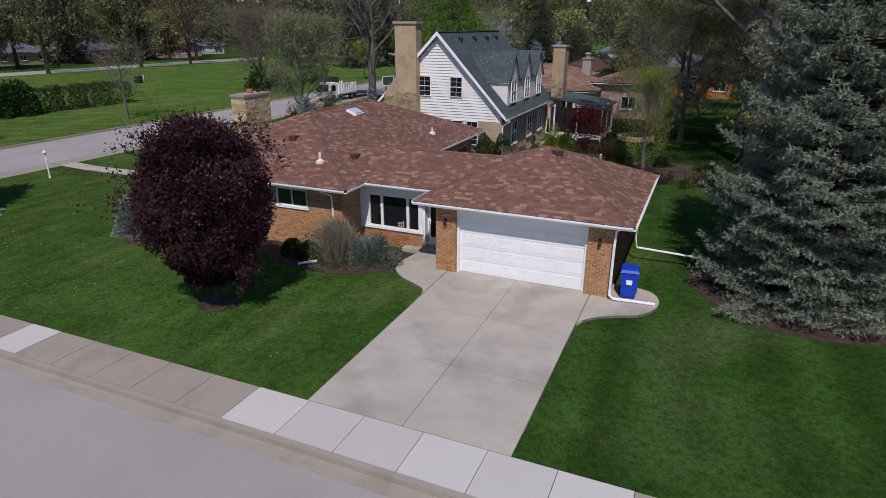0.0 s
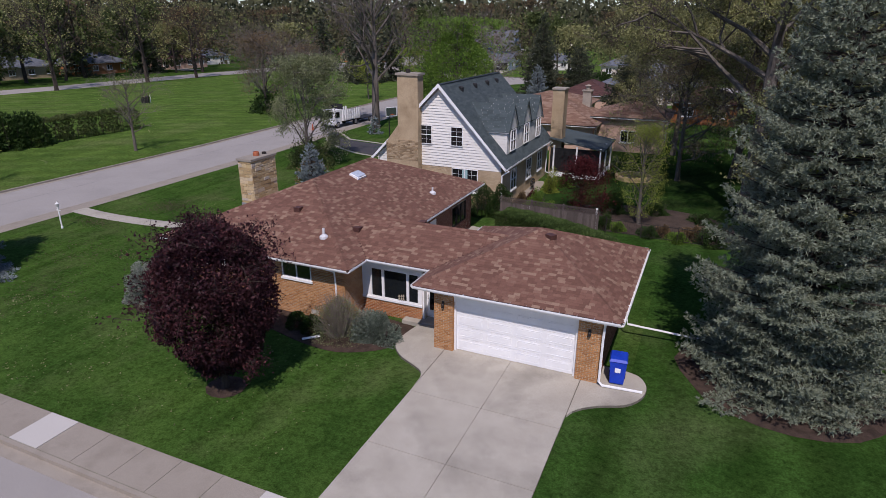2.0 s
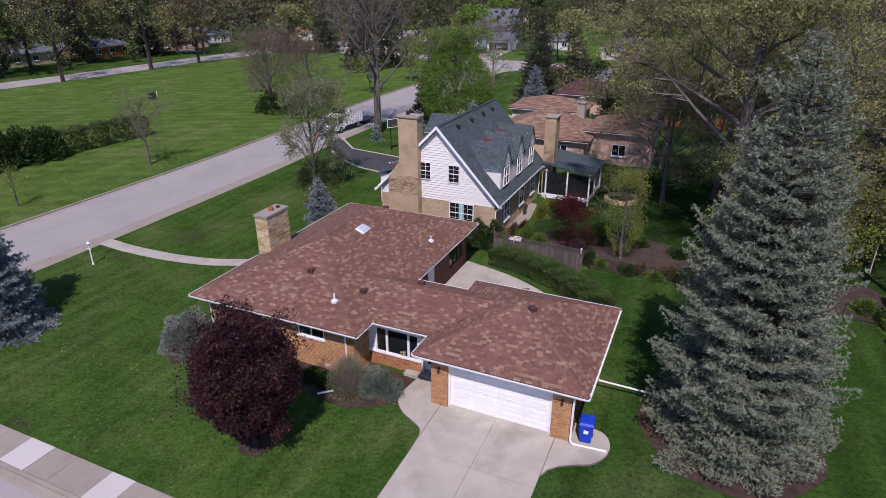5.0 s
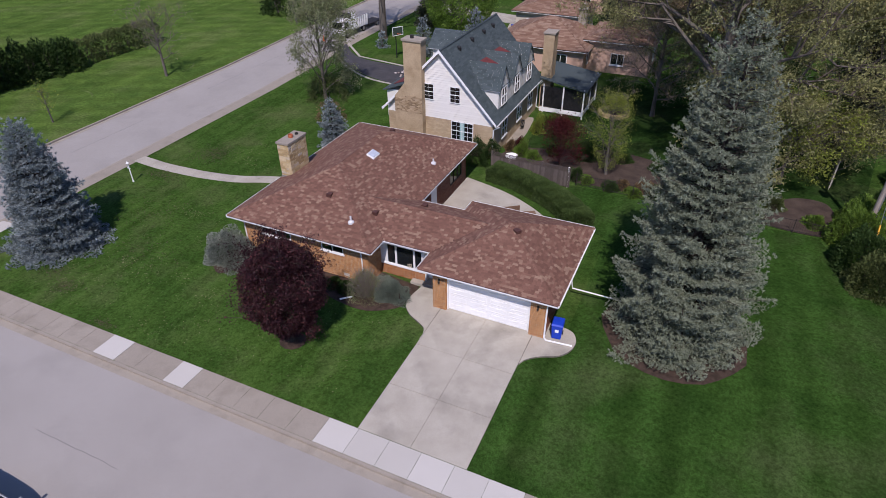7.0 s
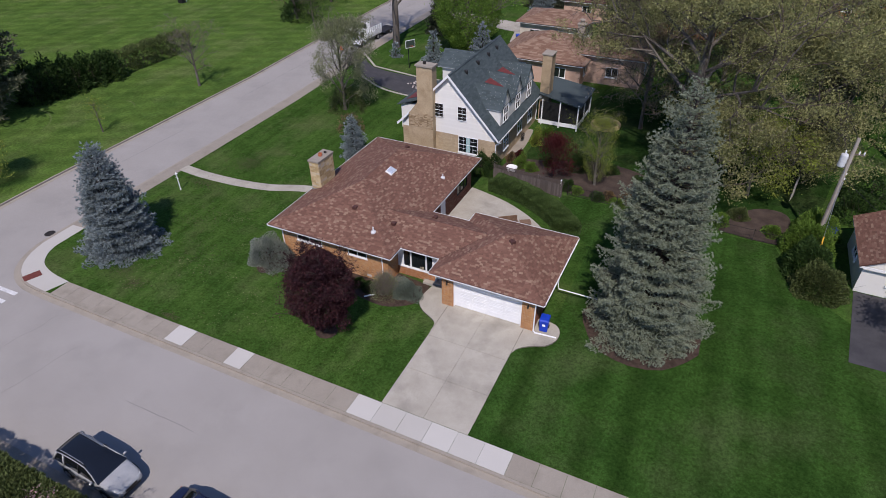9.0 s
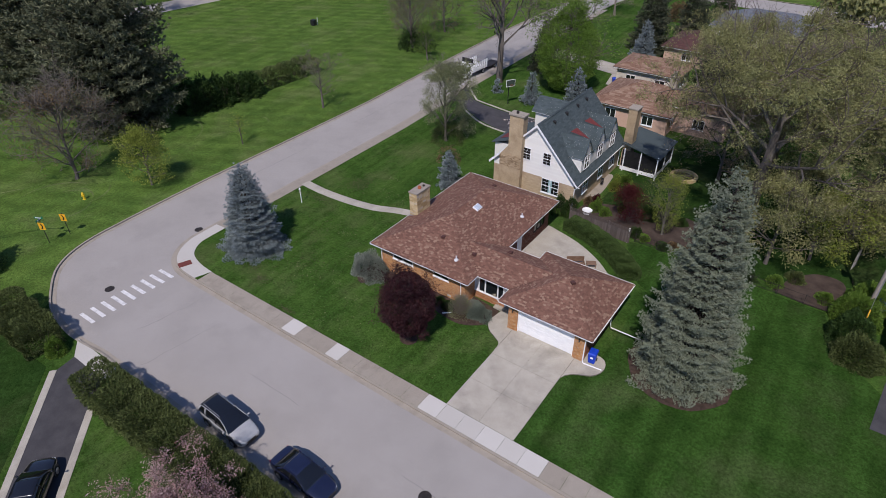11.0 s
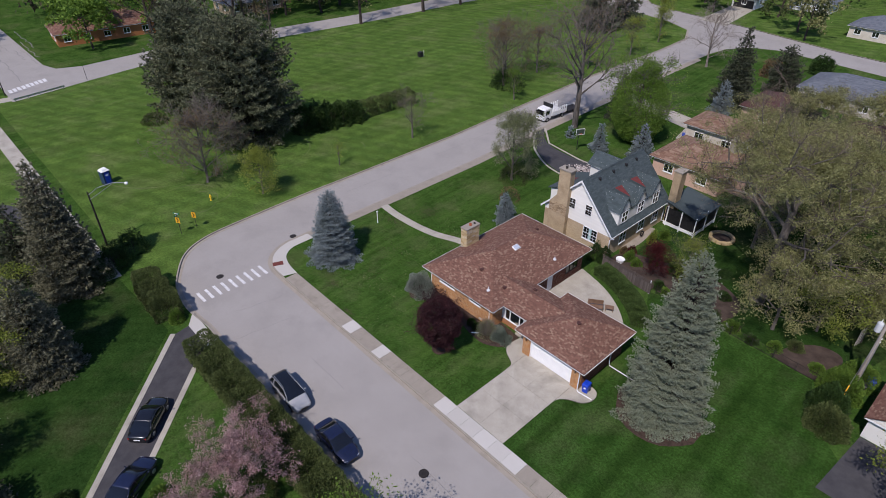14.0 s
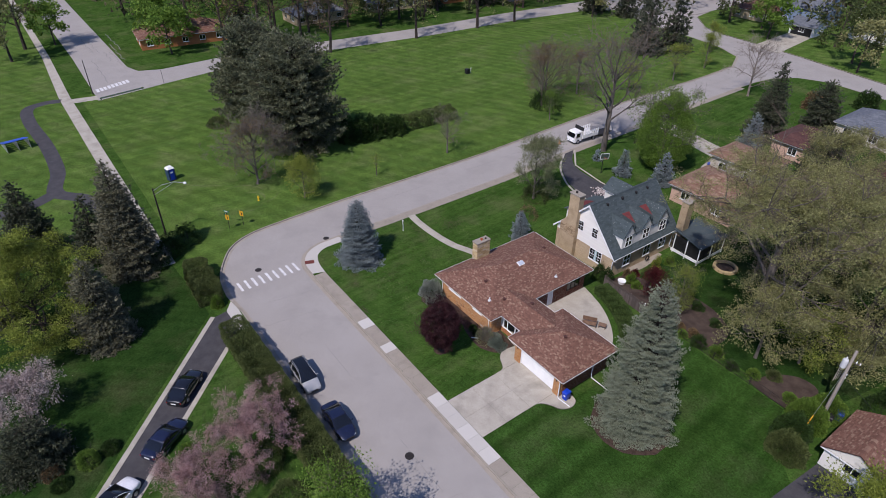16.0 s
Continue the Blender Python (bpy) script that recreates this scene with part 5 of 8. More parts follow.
h2 = hip_house("house", -8.0, 47.8, 10.2, 9.4, 0, PINK_BRICK, CLAY, "pink brick house with orange-brown shingle hip roof", seed=2)
part("chimney", Geo().box(2.6, 2.0, 3.3, 3.5, 2.9, 5.6).box(2.5, 1.9, 5.6, 3.6, 3.0, 5.72).lathe([(0.25, 5.72), (0.25, 6.1), (0.4, 6.15), (0.1, 6.3)], 3.05, 2.45, 8), CONCRETE_OLD, h2, "stone chimney on the roof")
hip_house("house", 0.4, 49.2, 6.8, 7.2, 0, PINK_BRICK, CLAY, "pink brick wing with orange-brown roof", eave=3.6, slope=0.34, seed=3)
hip_house("house", -11.0, 60.5, 9.0, 7.0, 0, CREAM, CLAY, "cream brick house with orange-brown roof", eave=3.2, slope=0.3, seed=4)
hip_house("house", -9.6, 77.0, 7.5, 9.5, 0, PINK_BRICK, MAROON_ROOF, "brick house with a dark maroon roof", eave=2.9, seed=5)
hip_house("house", 7.0, 74.0, 8, 10, 0, RED_BRICK, MAROON_ROOF, "red brick house with dark maroon roof", eave=2.9, seed=6)
hip_house("house", -1.5, 95.0, 18, 11, 0, CREAM, GREY_ROOF, "low house with broad blue-grey hip roof", eave=2.9, seed=7)
hip_house("house", -57.5, 171.0, 13, 12, 0, BLUE_SIDING, GREY_ROOF, "two-storey blue clapboard house with grey gables", eave=5.4, slope=0.85, ridge_gable=True, seed=8)
hip_house("carport", -51.6, 158.6, 7, 6.0, 0, WHITE, GREY_ROOF, "white garage with grey gable roof", eave=2.7, slope=0.5, ridge_gable=True, seed=9)
hip_house("shed", -49.3, 193.5, 4.5, 3.5, 0, WHITE, GREY_ROOF, "small white garden shed", eave=2.2, slope=0.5, ridge_gable=True, seed=10)
hip_house("house", -37.0, 168.5, 11, 8, 0, WHITE_SIDING, GREY_ROOF, "low white house with pale grey roof", eave=2.8, seed=11)
hip_house("garage", 27.4, 16.5, 4.9, 6.2, 0, WHITE_SIDING, SHINGLE, "white garage with brown shingle gable roof", eave=2.35, slope=0.55, over=0.35, ridge_gable=True, seed=12, tabs=(0.145, (0.2, 0.36), 0.014))
# flat black sheet on the wall imitates the dark inside of the garage
set_dark = thing("garage_opening", -51.6, 155.55, LAWN_Z, 0, "flat black panel painted as the shaded mouth of an open garage", "garage")
part("recess", Geo().box(-2.9, -0.02, 0.05, 2.9, 0.02, 2.15), BLACK, set_dark)
FAR = ((-146, 8, 22, 11, 84, RED_BRICK, SHINGLE), (-148, 76, 18, 10, 88, TAN_BRICK, GREY_ROOF), (-146, 96, 16, 10, 88, RED_BRICK, GREY_ROOF), (-143, 122, 16, 9, 80, PINK_BRICK, MAROON_ROOF), (-150, 140, 15, 9, 70, WHITE_SIDING, GREY_ROOF), (-147, 48, 16, 10, 90, TAN_BRICK, GREY_ROOF), (-110, 178, 16, 9, 20, RED_BRICK, SHINGLE), (-70, 165, 14, 9, 0, TAN_BRICK, SHINGLE), (-12, 150, 16, 10, 0, CREAM, GREY_ROOF), (-130, 160, 14, 9, 50, WHITE_SIDING, SHINGLE), (40, 60, 14, 10, 0, RED_BRICK, GREY_ROOF), (34, 95, 16, 10, 0, RED_BRICK, SHINGLE), (46, 35, 13, 10, 0, RED_BRICK, SHINGLE))
for i, (x, y, w, d, a, wm, rm) in enumerate(FAR):
    hip_house("house", x, y, w, d, a, wm, rm, "low brick suburban house among trees" if wm not in (WHITE_SIDING, CREAM) else "low pale suburban house among trees", seed=20 + i)
# drives
flat_strip("driveway_2", smooth_line([(-34.2, 41.6), (-31.0, 37.6), (-27.5, 35.0), (-24.0, 33.4), (-19.0, 32.8), (-18.5, 38.4), (-23, 38.4), (-30, 39.6), (-34.4, 44.0)], 3), LAWN_Z + 0.016, ROAD_DARK, "dark asphalt driveway of the neighbour", "driveway")
g = Geo()
ln1 = smooth_line([(-34.0, 41.4), (-30.8, 37.3), (-27.3, 34.7), (-23.9, 33.1), (-19.0, 32.5)], 4)
ribbon(g, ln1, offset_line(ln1, -0.3), -0.3, LAWN_Z + 0.03)
ln2 = [(-34.4, 44.1), (-30, 39.75), (-23, 38.5), (-18.5, 38.5)]
ribbon(g, ln2, offset_line(ln2, 0.3), -0.3, LAWN_Z + 0.03)
surface("driveway_edge", g, CONCRETE, "pale concrete edging along the dark driveway", "edging")
flat_strip("driveway_3", [(-34.6, 66), (-34.8, 70), (-17, 66.5), (-12, 64.5), (-12, 56.5), (-17, 57), (-18, 62)], LAWN_Z + 0.016, CONCRETE, "pale concrete driveway", "driveway")
flat_strip("driveway_4", [(-53.5, 134), (-45.5, 133.5), (-48.2, 155.4), (-55, 155.4)], LAWN_Z + 0.016, CONCRETE, "pale concrete driveway", "driveway")
flat_strip("driveway_5", [(-131, 120), (-131, 114), (-139, 116), (-139, 122)], LAWN_Z + 0.016, CONCRETE, "pale concrete driveway", "driveway")
# south driveway with pale edging
sd_l, sd_r = [(-27.6, -21.2), (-26.3, -23.9), (-13.0, -35.7), (-6.6, -41.5)], [(-21.3, -21.2), (-20.7, -24.6), (-12.9, -31.9), (-3.5, -40.6)]
flat_strip("driveway_6", [sd_l[1], (-26.6, -22.4), (-22.6, -22.4), sd_r[1], sd_r[2], sd_r[3], sd_l[3], sd_l[2]][::-1], LAWN_Z + 0.016, ROAD_DARK, "dark asphalt driveway across the street", "driveway")
flat_strip("driveway_7", [(-28.4, -21.15), (-21.6, -21.15), (-22.6, -22.4), (-26.6, -22.4)], LAWN_Z + 0.018, CONCRETE_NEW, "pale concrete driveway apron", "apron")
for ln_, sgn in ((sd_l[1:], -1), (sd_r[1:], 1)):
    g = Geo()
    ribbon(g, ln_, offset_line(ln_, sgn * 0.5), -0.3, LAWN_Z + 0.03)
    surface("driveway_edge", g, CONCRETE, "pale concrete edging strip beside the driveway", "edging")
flat_strip("driveway_8", [(24.3, 5.5), (31.5, 5.5), (31.5, 13.3), (25.0, 13.3)], LAWN_Z + 0.016, ROAD_DARK, "dark asphalt driveway by the garage", "driveway")
flat_strip("driveway_9", [(-21, -46), (-19.8, -45), (-9, -56), (-12, -60)], LAWN_Z + 0.016, ROAD_DARK, "dark asphalt drive", "driveway")

flat_strip("patio_2", smooth_line([(-4.72, 22.6), (-3.9, 23.2), (-3.6, 25.0), (-3.8, 27.5), (-4.1, 29.4), (-4.72, 29.4)], 3), LAWN_Z + 0.02, CONCRETE_OLD, "pale paved strip beside the white house", "patio")


# ---- plants ----
SPRUCE_BLUE = tree_leaf("blue_spruce_needles", [(0, (0.12, 0.15, 0.15)), (0.4, (0.205, 0.25, 0.255)), (0.75, (0.29, 0.34, 0.35)), (1, (0.38, 0.43, 0.44))], 0.7, 0.18)
SPRUCE_GREY = tree_leaf("grey_spruce_needles", [(0, (0.14, 0.165, 0.11)), (0.5, (0.24, 0.275, 0.195)), (0.9, (0.30, 0.335, 0.245)), (1, (0.34, 0.375, 0.28))], 0.7, 0.2)
SPRUCE_DARK = tree_leaf("dark_spruce_needles", [(0, (0.04, 0.052, 0.03)), (0.6, (0.085, 0.098, 0.06)), (1, (0.145, 0.155, 0.10))], 0.7, 0.12)
PINE = tree_leaf("pine_needles", [(0, (0.075, 0.085, 0.05)), (0.6, (0.14, 0.155, 0.09)), (1, (0.24, 0.25, 0.15))], 0.7, 0.2)
PLUM = tree_leaf("plum_leaves", [(0, (0.014, 0.006, 0.009)), (0.5, (0.030, 0.011, 0.016)), (0.88, (0.055, 0.020, 0.025)), (1, (0.14, 0.05, 0.05))], 0.5, 0.2)
JAP_RED = tree_leaf("red_maple_leaves", [(0, (0.03, 0.006, 0.008)), (0.6, (0.07, 0.014, 0.016)), (1, (0.14, 0.03, 0.03))], 0.55, 0.3)
OLIVE = tree_leaf("spring_leaves", [(0, (0.11, 0.115, 0.045)), (0.4, (0.215, 0.22, 0.088)), (0.75, (0.33, 0.325, 0.13)), (1, (0.46, 0.45, 0.20))], 0.7, 0.35)
PALE_LEAF = tree_leaf("pale_opening_leaves", [(0, (0.12, 0.14, 0.055)), (0.5, (0.20, 0.225, 0.105)), (1, (0.33, 0.355, 0.20))], 0.7, 0.35)
BROWN_BUD = tree_leaf("buds", [(0, (0.10, 0.065, 0.035)), (0.6, (0.17, 0.115, 0.06)), (1, (0.26, 0.19, 0.10))], 0.8, 0.2)
TAN_BUD = tree_leaf("tan_buds", [(0, (0.16, 0.115, 0.065)), (0.6, (0.27, 0.205, 0.12)), (1, (0.38, 0.31, 0.19))], 0.8, 0.25)
BRIGHT = tree_leaf("fresh_leaves", [(0, (0.075, 0.145, 0.02)), (0.5, (0.145, 0.25, 0.036)), (1, (0.25, 0.38, 0.075))], 0.6, 0.45)
YELLOWG = tree_leaf("yellow_green_leaves", [(0, (0.11, 0.145, 0.022)), (0.5, (0.22, 0.27, 0.045)), (1, (0.38, 0.43, 0.09))], 0.6, 0.4)
GREEN = tree_leaf("green_leaves", [(0, (0.014, 0.032, 0.008)), (0.55, (0.032, 0.066, 0.016)), (1, (0.07, 0.12, 0.032))], 0.6, 0.25)
YEW = tree_leaf("yew_leaves", [(0, (0.03, 0.055, 0.014)), (0.55, (0.062, 0.105, 0.028)), (1, (0.115, 0.17, 0.052))], 0.6, 0.25)
HEDGE = tree_leaf("hedge_leaves", [(0, (0.04, 0.056, 0.016)), (0.55, (0.08, 0.106, 0.032)), (1, (0.14, 0.17, 0.062))], 0.6, 0.25)
LIME = tree_leaf("arborvitae_leaves", [(0, (0.055, 0.105, 0.015)), (0.55, (0.105, 0.185, 0.026)), (1, (0.18, 0.28, 0.05))], 0.6, 0.25)
SILVER = tree_leaf("juniper_needles", [(0, (0.095, 0.115, 0.09)), (0.5, (0.185, 0.21, 0.17)), (1, (0.28, 0.305, 0.255))], 0.7, 0.1)
SILVER_GREEN = tree_leaf("green_juniper_needles", [(0, (0.07, 0.095, 0.072)), (0.5, (0.135, 0.165, 0.128)), (1, (0.215, 0.245, 0.195))], 0.7, 0.1)
BLOSSOM = tree_leaf("pink_blossom", [(0, (0.24, 0.13, 0.11)), (0.4, (0.42, 0.25, 0.24)), (0.75, (0.56, 0.37, 0.37)), (1, (0.68, 0.52, 0.51))], 0.7, 0.35)
PALE_BLOSSOM = tree_leaf("pale_blossom", [(0, (0.24, 0.17, 0.15)), (0.5, (0.45, 0.36, 0.34)), (1, (0.62, 0.55, 0.52))], 0.7, 0.3)
TWIG = material("twigs", (0.085, 0.062, 0.05), (0.14, 0.108, 0.09), 2.0, 14.0, 0.95, 0.2)
TWIG_PALE = material("pale_twigs", (0.17, 0.14, 0.115), (0.26, 0.22, 0.185), 2.0, 14.0, 0.95, 0.2)


def leaf_cloud(pts, size, rng, ratio=0.55, up=0.0, dirs=None, sides=4):
    """Leaf blades (quads) at the points; dirs: the way that each one points."""
    n = len(pts)
    d = rng.normal(size=(n, 3)) if dirs is None else dirs + rng.normal(size=(n, 3)) * 0.35
    d[:, 2] += up
    d /= np.linalg.norm(d, axis=1, keepdims=True)
    r = rng.normal(size=(n, 3))
    s = np.cross(d, r)
    s /= np.linalg.norm(s, axis=1, keepdims=True) + 1e-9
    L = size * rng.uniform(0.6, 1.35, (n, 1))
    a = pts - s * L * ratio * 0.5
    b = pts + s * L * ratio * 0.5
    tip = d * L
    if sides == 3:
        return np.stack([a, b, pts + tip], 1).reshape(-1, 3)
    v = np.empty((n, 4, 3))
    v[:, 0], v[:, 1], v[:, 2], v[:, 3] = pts, b + tip * 0.5, pts + tip, a + tip * 0.5
    return v.reshape(-1, 3)


def tuft_mesh(name, at, way, size, blades, wide, spread, rng, mat):
    """Needle tufts: each a fan of pointed blades that spring from one point."""
    n = len(at)
    d = way[:, None, :] + rng.normal(size=(n, blades, 3)) * spread
    d /= np.linalg.norm(d, axis=2, keepdims=True)
    side = np.cross(d, rng.normal(size=(n, blades, 3)))
    side /= np.linalg.norm(side, axis=2, keepdims=True) + 1e-9
    ln = size * rng.uniform(0.6, 1.15, (n, blades, 1)) * rng.uniform(0.8, 1.2, (n, 1, 1))
    half = side * wide * 0.5 * rng.uniform(0.8, 1.2, (n, blades, 1))
    c = at[:, None, :]
    k = 3 * blades
    v = np.empty((n, k, 3), dtype=np.float32)
    v[:, 0::3], v[:, 1::3], v[:, 2::3] = c + d * ln * 0.12 - half, c + d * ln * 0.12 + half, c + d * ln
    me = bpy.data.meshes.new(name)
    me.vertices.add(n * k)
    me.vertices.foreach_set("co", v.ravel())
    me.loops.add(n * k)
    me.loops.foreach_set("vertex_index", np.arange(n * k, dtype=np.int32))
    me.polygons.add(n * blades)
    me.polygons.foreach_set("loop_start", np.arange(0, n * k, 3, dtype=np.int32))
    me.update(calc_edges=True)
    me.materials.append(mat)
    return me


def conifer_mesh(h, r, rng, base=0.25, step=0.45, tuft=0.3, gap=0.28, arm=0.8, blades=9, power=0.8, droop=0.15, lift=0.35, wob=0.2, wide=0.1, spread=0.5, mat=None, rounded=0.0, inner=0.4):
    """Trunk with boughs and needle tufts of a conifer at the origin. rounded: from a cone (0) to an egg-shaped crown (1)."""
    P, D = [], []
    tr = Geo().tube([(0, 0, -0.2), (0, 0, h * 0.5), (0, 0, h * 0.97)], [r * 0.055 + 0.05, r * 0.035 + 0.03, 0.015], 8)
    z = base
    while z < h - 0.25:
        f = (z - base) / (h - base)
        egg = math.sin(math.pi * min(1.0, 0.24 + 0.76 * f)) ** 0.7
        L0 = r * ((1 - rounded) * (1 - f) ** power + rounded * egg) * rng.uniform(0.88, 1.06) + 0.08
        nb = max(5, int(6.2832 * L0 / arm))
        a0 = rng.uniform(0, 6.28)
        for b in range(nb):
            az = a0 + 6.2832 * b / nb + rng.normal() * 0.12
            L = L0 * min(1.25, max(0.45, 1 + wob * rng.normal()))
            o = np.array([math.cos(az), math.sin(az), 0.0])
            sd = np.array([-o[1], o[0], 0.0])
            zz = z + rng.normal() * step * 0.3
            rise = 0.55 * f - droop

            def bough(t):
                return o * (L * t) + np.array([0, 0, zz + L * (rise * t + lift * max(t - 0.55, 0.0) ** 2)])

            tr.tube([tuple(bough(0)), tuple(bough(0.55)), tuple(bough(0.95))], [0.014 + 0.011 * L, 0.01 + 0.006 * L, 0.004], 3, False)
            n = max(1, int(L * (1 - inner) / gap))
            for i in range(n + 1):
                t = 1 - (1 - inner) * i / n if n else 1.0
                p = bough(t)
                P.append(p)
                D.append(o * 0.9 + np.array([0, 0, 0.35]))
                reach = min(0.55 * L * (1.08 - t) + 0.05, 0.95)
                m = int(reach / gap)
                for q in range(1, m + 1):
                    for s in (-1, 1):
                        P.append(p + (sd * s * 0.85 + o * 0.5) * (q * gap) + np.array([0, 0, -0.12 * q * gap]))
                        D.append(sd * s * 0.75 + o * 0.65 + np.array([0, 0, 0.3]))
        z += step * (0.7 + 0.5 * (1 - f)) * rng.uniform(0.85, 1.15)
    for i in range(7):
        P.append(np.array([0, 0, h - 0.12 * i - 0.1]))
        D.append(np.array([rng.normal() * 0.5, rng.normal() * 0.5, 1.0]))
    P, D = np.array(P), np.array(D)
    P = P + rng.normal(size=P.shape) * gap * 0.22
    P[:, 2] = np.maximum(P[:, 2], 0.05)
    D /= np.linalg.norm(D, axis=1, keepdims=True)
    return tr, tuft_mesh("needles", P, D, tuft, blades, wide, spread, rng, mat)


def conifer(name, x, y, h, r, mat, seed, label, z=LAWN_Z, category="tree", **kw):
    rng = np.random.default_rng(seed)
    t = thing(name, x, y, z, 0, label, category)
    tr, me = conifer_mesh(h, r, rng, mat=mat, **kw)
    part("trunk", tr, BARK_DARK, t)
    part("needles", me, mat, t, kind="stuff")
    return t


def broadleaf_mesh(h, r, rng, base, leaves, leaf, lmat, profile="round", trunk_r=None, levels=3, limbs=9, spread=0.55, fork=False, twig_r=0.006, clump=0.35, kids=4, fill=0.0, far=False, bunch=1, puff=0.24):
    """Limbs and leaves of a broadleaved tree at the origin: trunk, limbs, branches, twigs with leaves about their ends."""
    g = Geo()
    trunk_r = trunk_r or 0.022 * h
    tips, thin = [], []

    def envelope(f):
        if profile == "round":
            return math.sqrt(max(0.0, 1 - (2 * f - 1) ** 2)) * 0.98 + 0.05
        if profile == "egg":
            return max(0.12, math.sin(math.pi * min(1, f * 0.9 + 0.12)) ** 0.8)
        if profile == "plum":
            return max(0.25, (1 - abs(2 * f - 1.04) ** 2.6)) ** 0.6 * 0.98
        if profile == "vase":
            return 0.35 + 0.65 * math.sin(math.pi * min(1, 0.15 + f * 0.75))
        return max(0.1, 1 - f)

    def shoot(p, d, length, rad, level):
        n = (2 if level < 1 else 1) if far else 4 if level < 2 else 2
        pts, q, dd = [p], p.copy(), d.copy()
        for i in range(n):
            dd = dd + rng.normal(size=3) * (0.13 + 0.06 * level)
            dd[2] += 0.05
            dd /= np.linalg.norm(dd)
            q = q + dd * length / n
            pts.append(q.copy())
        if level >= 2:
            thin.append((np.array(pts), np.array([max(rad * (1 - 0.78 * i / n), twig_r) for i in range(n + 1)])))
        else:
            g.tube([tuple(k) for k in pts], [max(rad * (1 - 0.78 * i / n), twig_r) for i in range(n + 1)], (3 if far else 6 if level == 0 else 4), False)
        if level >= levels - 1:
            tips.append(np.array(pts[1:]))
            return
        for c in range(kids + (1 if level == 0 else 0)):
            f = rng.uniform(0.3, 1.0)
            i = min(int(f * n), n - 1)
            at = pts[i] + (pts[i + 1] - pts[i]) * (f * n - i)
            side = np.cross(dd, rng.normal(size=3))
            side /= np.linalg.norm(side)
            nd_ = dd * 0.65 + side * rng.uniform(0.5, 0.95)
            nd_ /= np.linalg.norm(nd_)
            shoot(at, nd_, length * rng.uniform(0.38, 0.62), rad * 0.45, level + 1)

    top = base + (h - base) * (0.55 if fork else 0.82)
    lean = rng.normal(size=2) * 0.02 * h
    g.tube([(0, 0, -0.2), (0, 0, 0.15), (lean[0] * 0.5, lean[1] * 0.5, base), (lean[0], lean[1], top)], [trunk_r * 1.35, trunk_r * 1.05, trunk_r * 0.85, trunk_r * 0.3], 5 if far else 9, False)
    for i in range(limbs):
        f = (i + 0.5) / limbs
        z = base * 0.92 + (top - base * 0.92) * f ** 0.9
        fz = (z - base) / (h - base)
        az = i * 2.4 + rng.normal() * 0.3
        reach = r * envelope(min(1, max(0, fz + 0.18)))
        rise = spread * (0.5 + 1.1 * fz)
        d = np.array([math.cos(az), math.sin(az), rise])
        ln = reach * math.sqrt(1 + rise * rise) * rng.uniform(0.72, 0.95)
        if z + ln * rise / math.sqrt(1 + rise * rise) > h:
            ln = max(0.3, (h - z) * math.sqrt(1 + rise * rise) / max(rise, 0.2)) * 0.9
        shoot(np.array([lean[0] * f, lean[1] * f, z]), d / np.linalg.norm(d), ln, trunk_r * 0.42 * (1 - 0.5 * f), 0)
    for i in range(3):
        d = np.array([rng.normal() * 0.3, rng.normal() * 0.3, 1.0])
        shoot(np.array([lean[0], lean[1], top * 0.96]), d / np.linalg.norm(d), (h - top) * 0.95, trunk_r * 0.3, 0)
    tw = None
    if thin:
        P_, R_ = np.array([(a[0], a[-1]) for a, _ in thin]), np.array([(b[0], b[-1]) for _, b in thin])
        ax = P_[:, -1] - P_[:, 0]
        ax /= np.linalg.norm(ax, axis=1, keepdims=True) + 1e-9
        e1 = np.cross(ax, np.array([0.31, 0.83, 0.46]))
        e1 /= np.linalg.norm(e1, axis=1, keepdims=True) + 1e-9
        e2 = np.cross(ax, e1)
        rings = [P_ + R_[:, :, None] * (math.cos(q) * e1 + math.sin(q) * e2)[:, None, :] for q in (0, 2.094, 4.189)]
        quads = []
        for j in range(P_.shape[1] - 1):
            for k in range(3):
                a, b = rings[k], rings[(k + 1) % 3]
                quads.append(np.stack([a[:, j], b[:, j], b[:, j + 1], a[:, j + 1]], 1))
        tw = np.concatenate(quads).reshape(-1, 3)
    me = None
    if leaves:
        pool = np.concatenate(tips)
        pool[:, 2] = np.minimum(pool[:, 2], h)
        idx = rng.integers(0, len(pool), max(1, leaves // bunch))
        pts = np.repeat(pool[idx] + rng.normal(size=(len(idx), 3)) * clump, bunch, 0)
        if bunch > 1:
            pts = pts + rng.normal(size=pts.shape) * np.array([1.0, 1.0, 0.6]) * puff
        leaves = len(pts)
        if fill:
            k = int(leaves * fill)
            f = rng.uniform(0.0, 1.0, k)
            az = rng.uniform(0, 6.2832, k)
            env = np.array([envelope(q) for q in f]) * r
            rad = env * rng.uniform(0.35, 1.0, k) ** 0.45
            q = np.stack([np.cos(az) * rad + lean[0] * f, np.sin(az) * rad + lean[1] * f, base + (h - base) * f], 1)
            lumps = np.array([noise.noise(Vector((c[0] * 1.1, c[1] * 1.1, c[2] * 1.1 + r))) + 0.5 * noise.noise(Vector((c[0] * 2.7, c[1] * 2.7, c[2] * 2.7))) for c in q])
            q[:, :2] *= (1 + 0.2 * lumps)[:, None]
            q = q[lumps > -0.32]
            pts = np.concatenate([pts[: leaves - k], q])
        pts[:, 2] = np.maximum(pts[:, 2], base * 0.55)
        me = fast_mesh("leaves", leaf_cloud(pts, leaf, rng, 0.8 if far else 0.62, -0.1, None, 3), 3, lmat)
    return g, me, tw


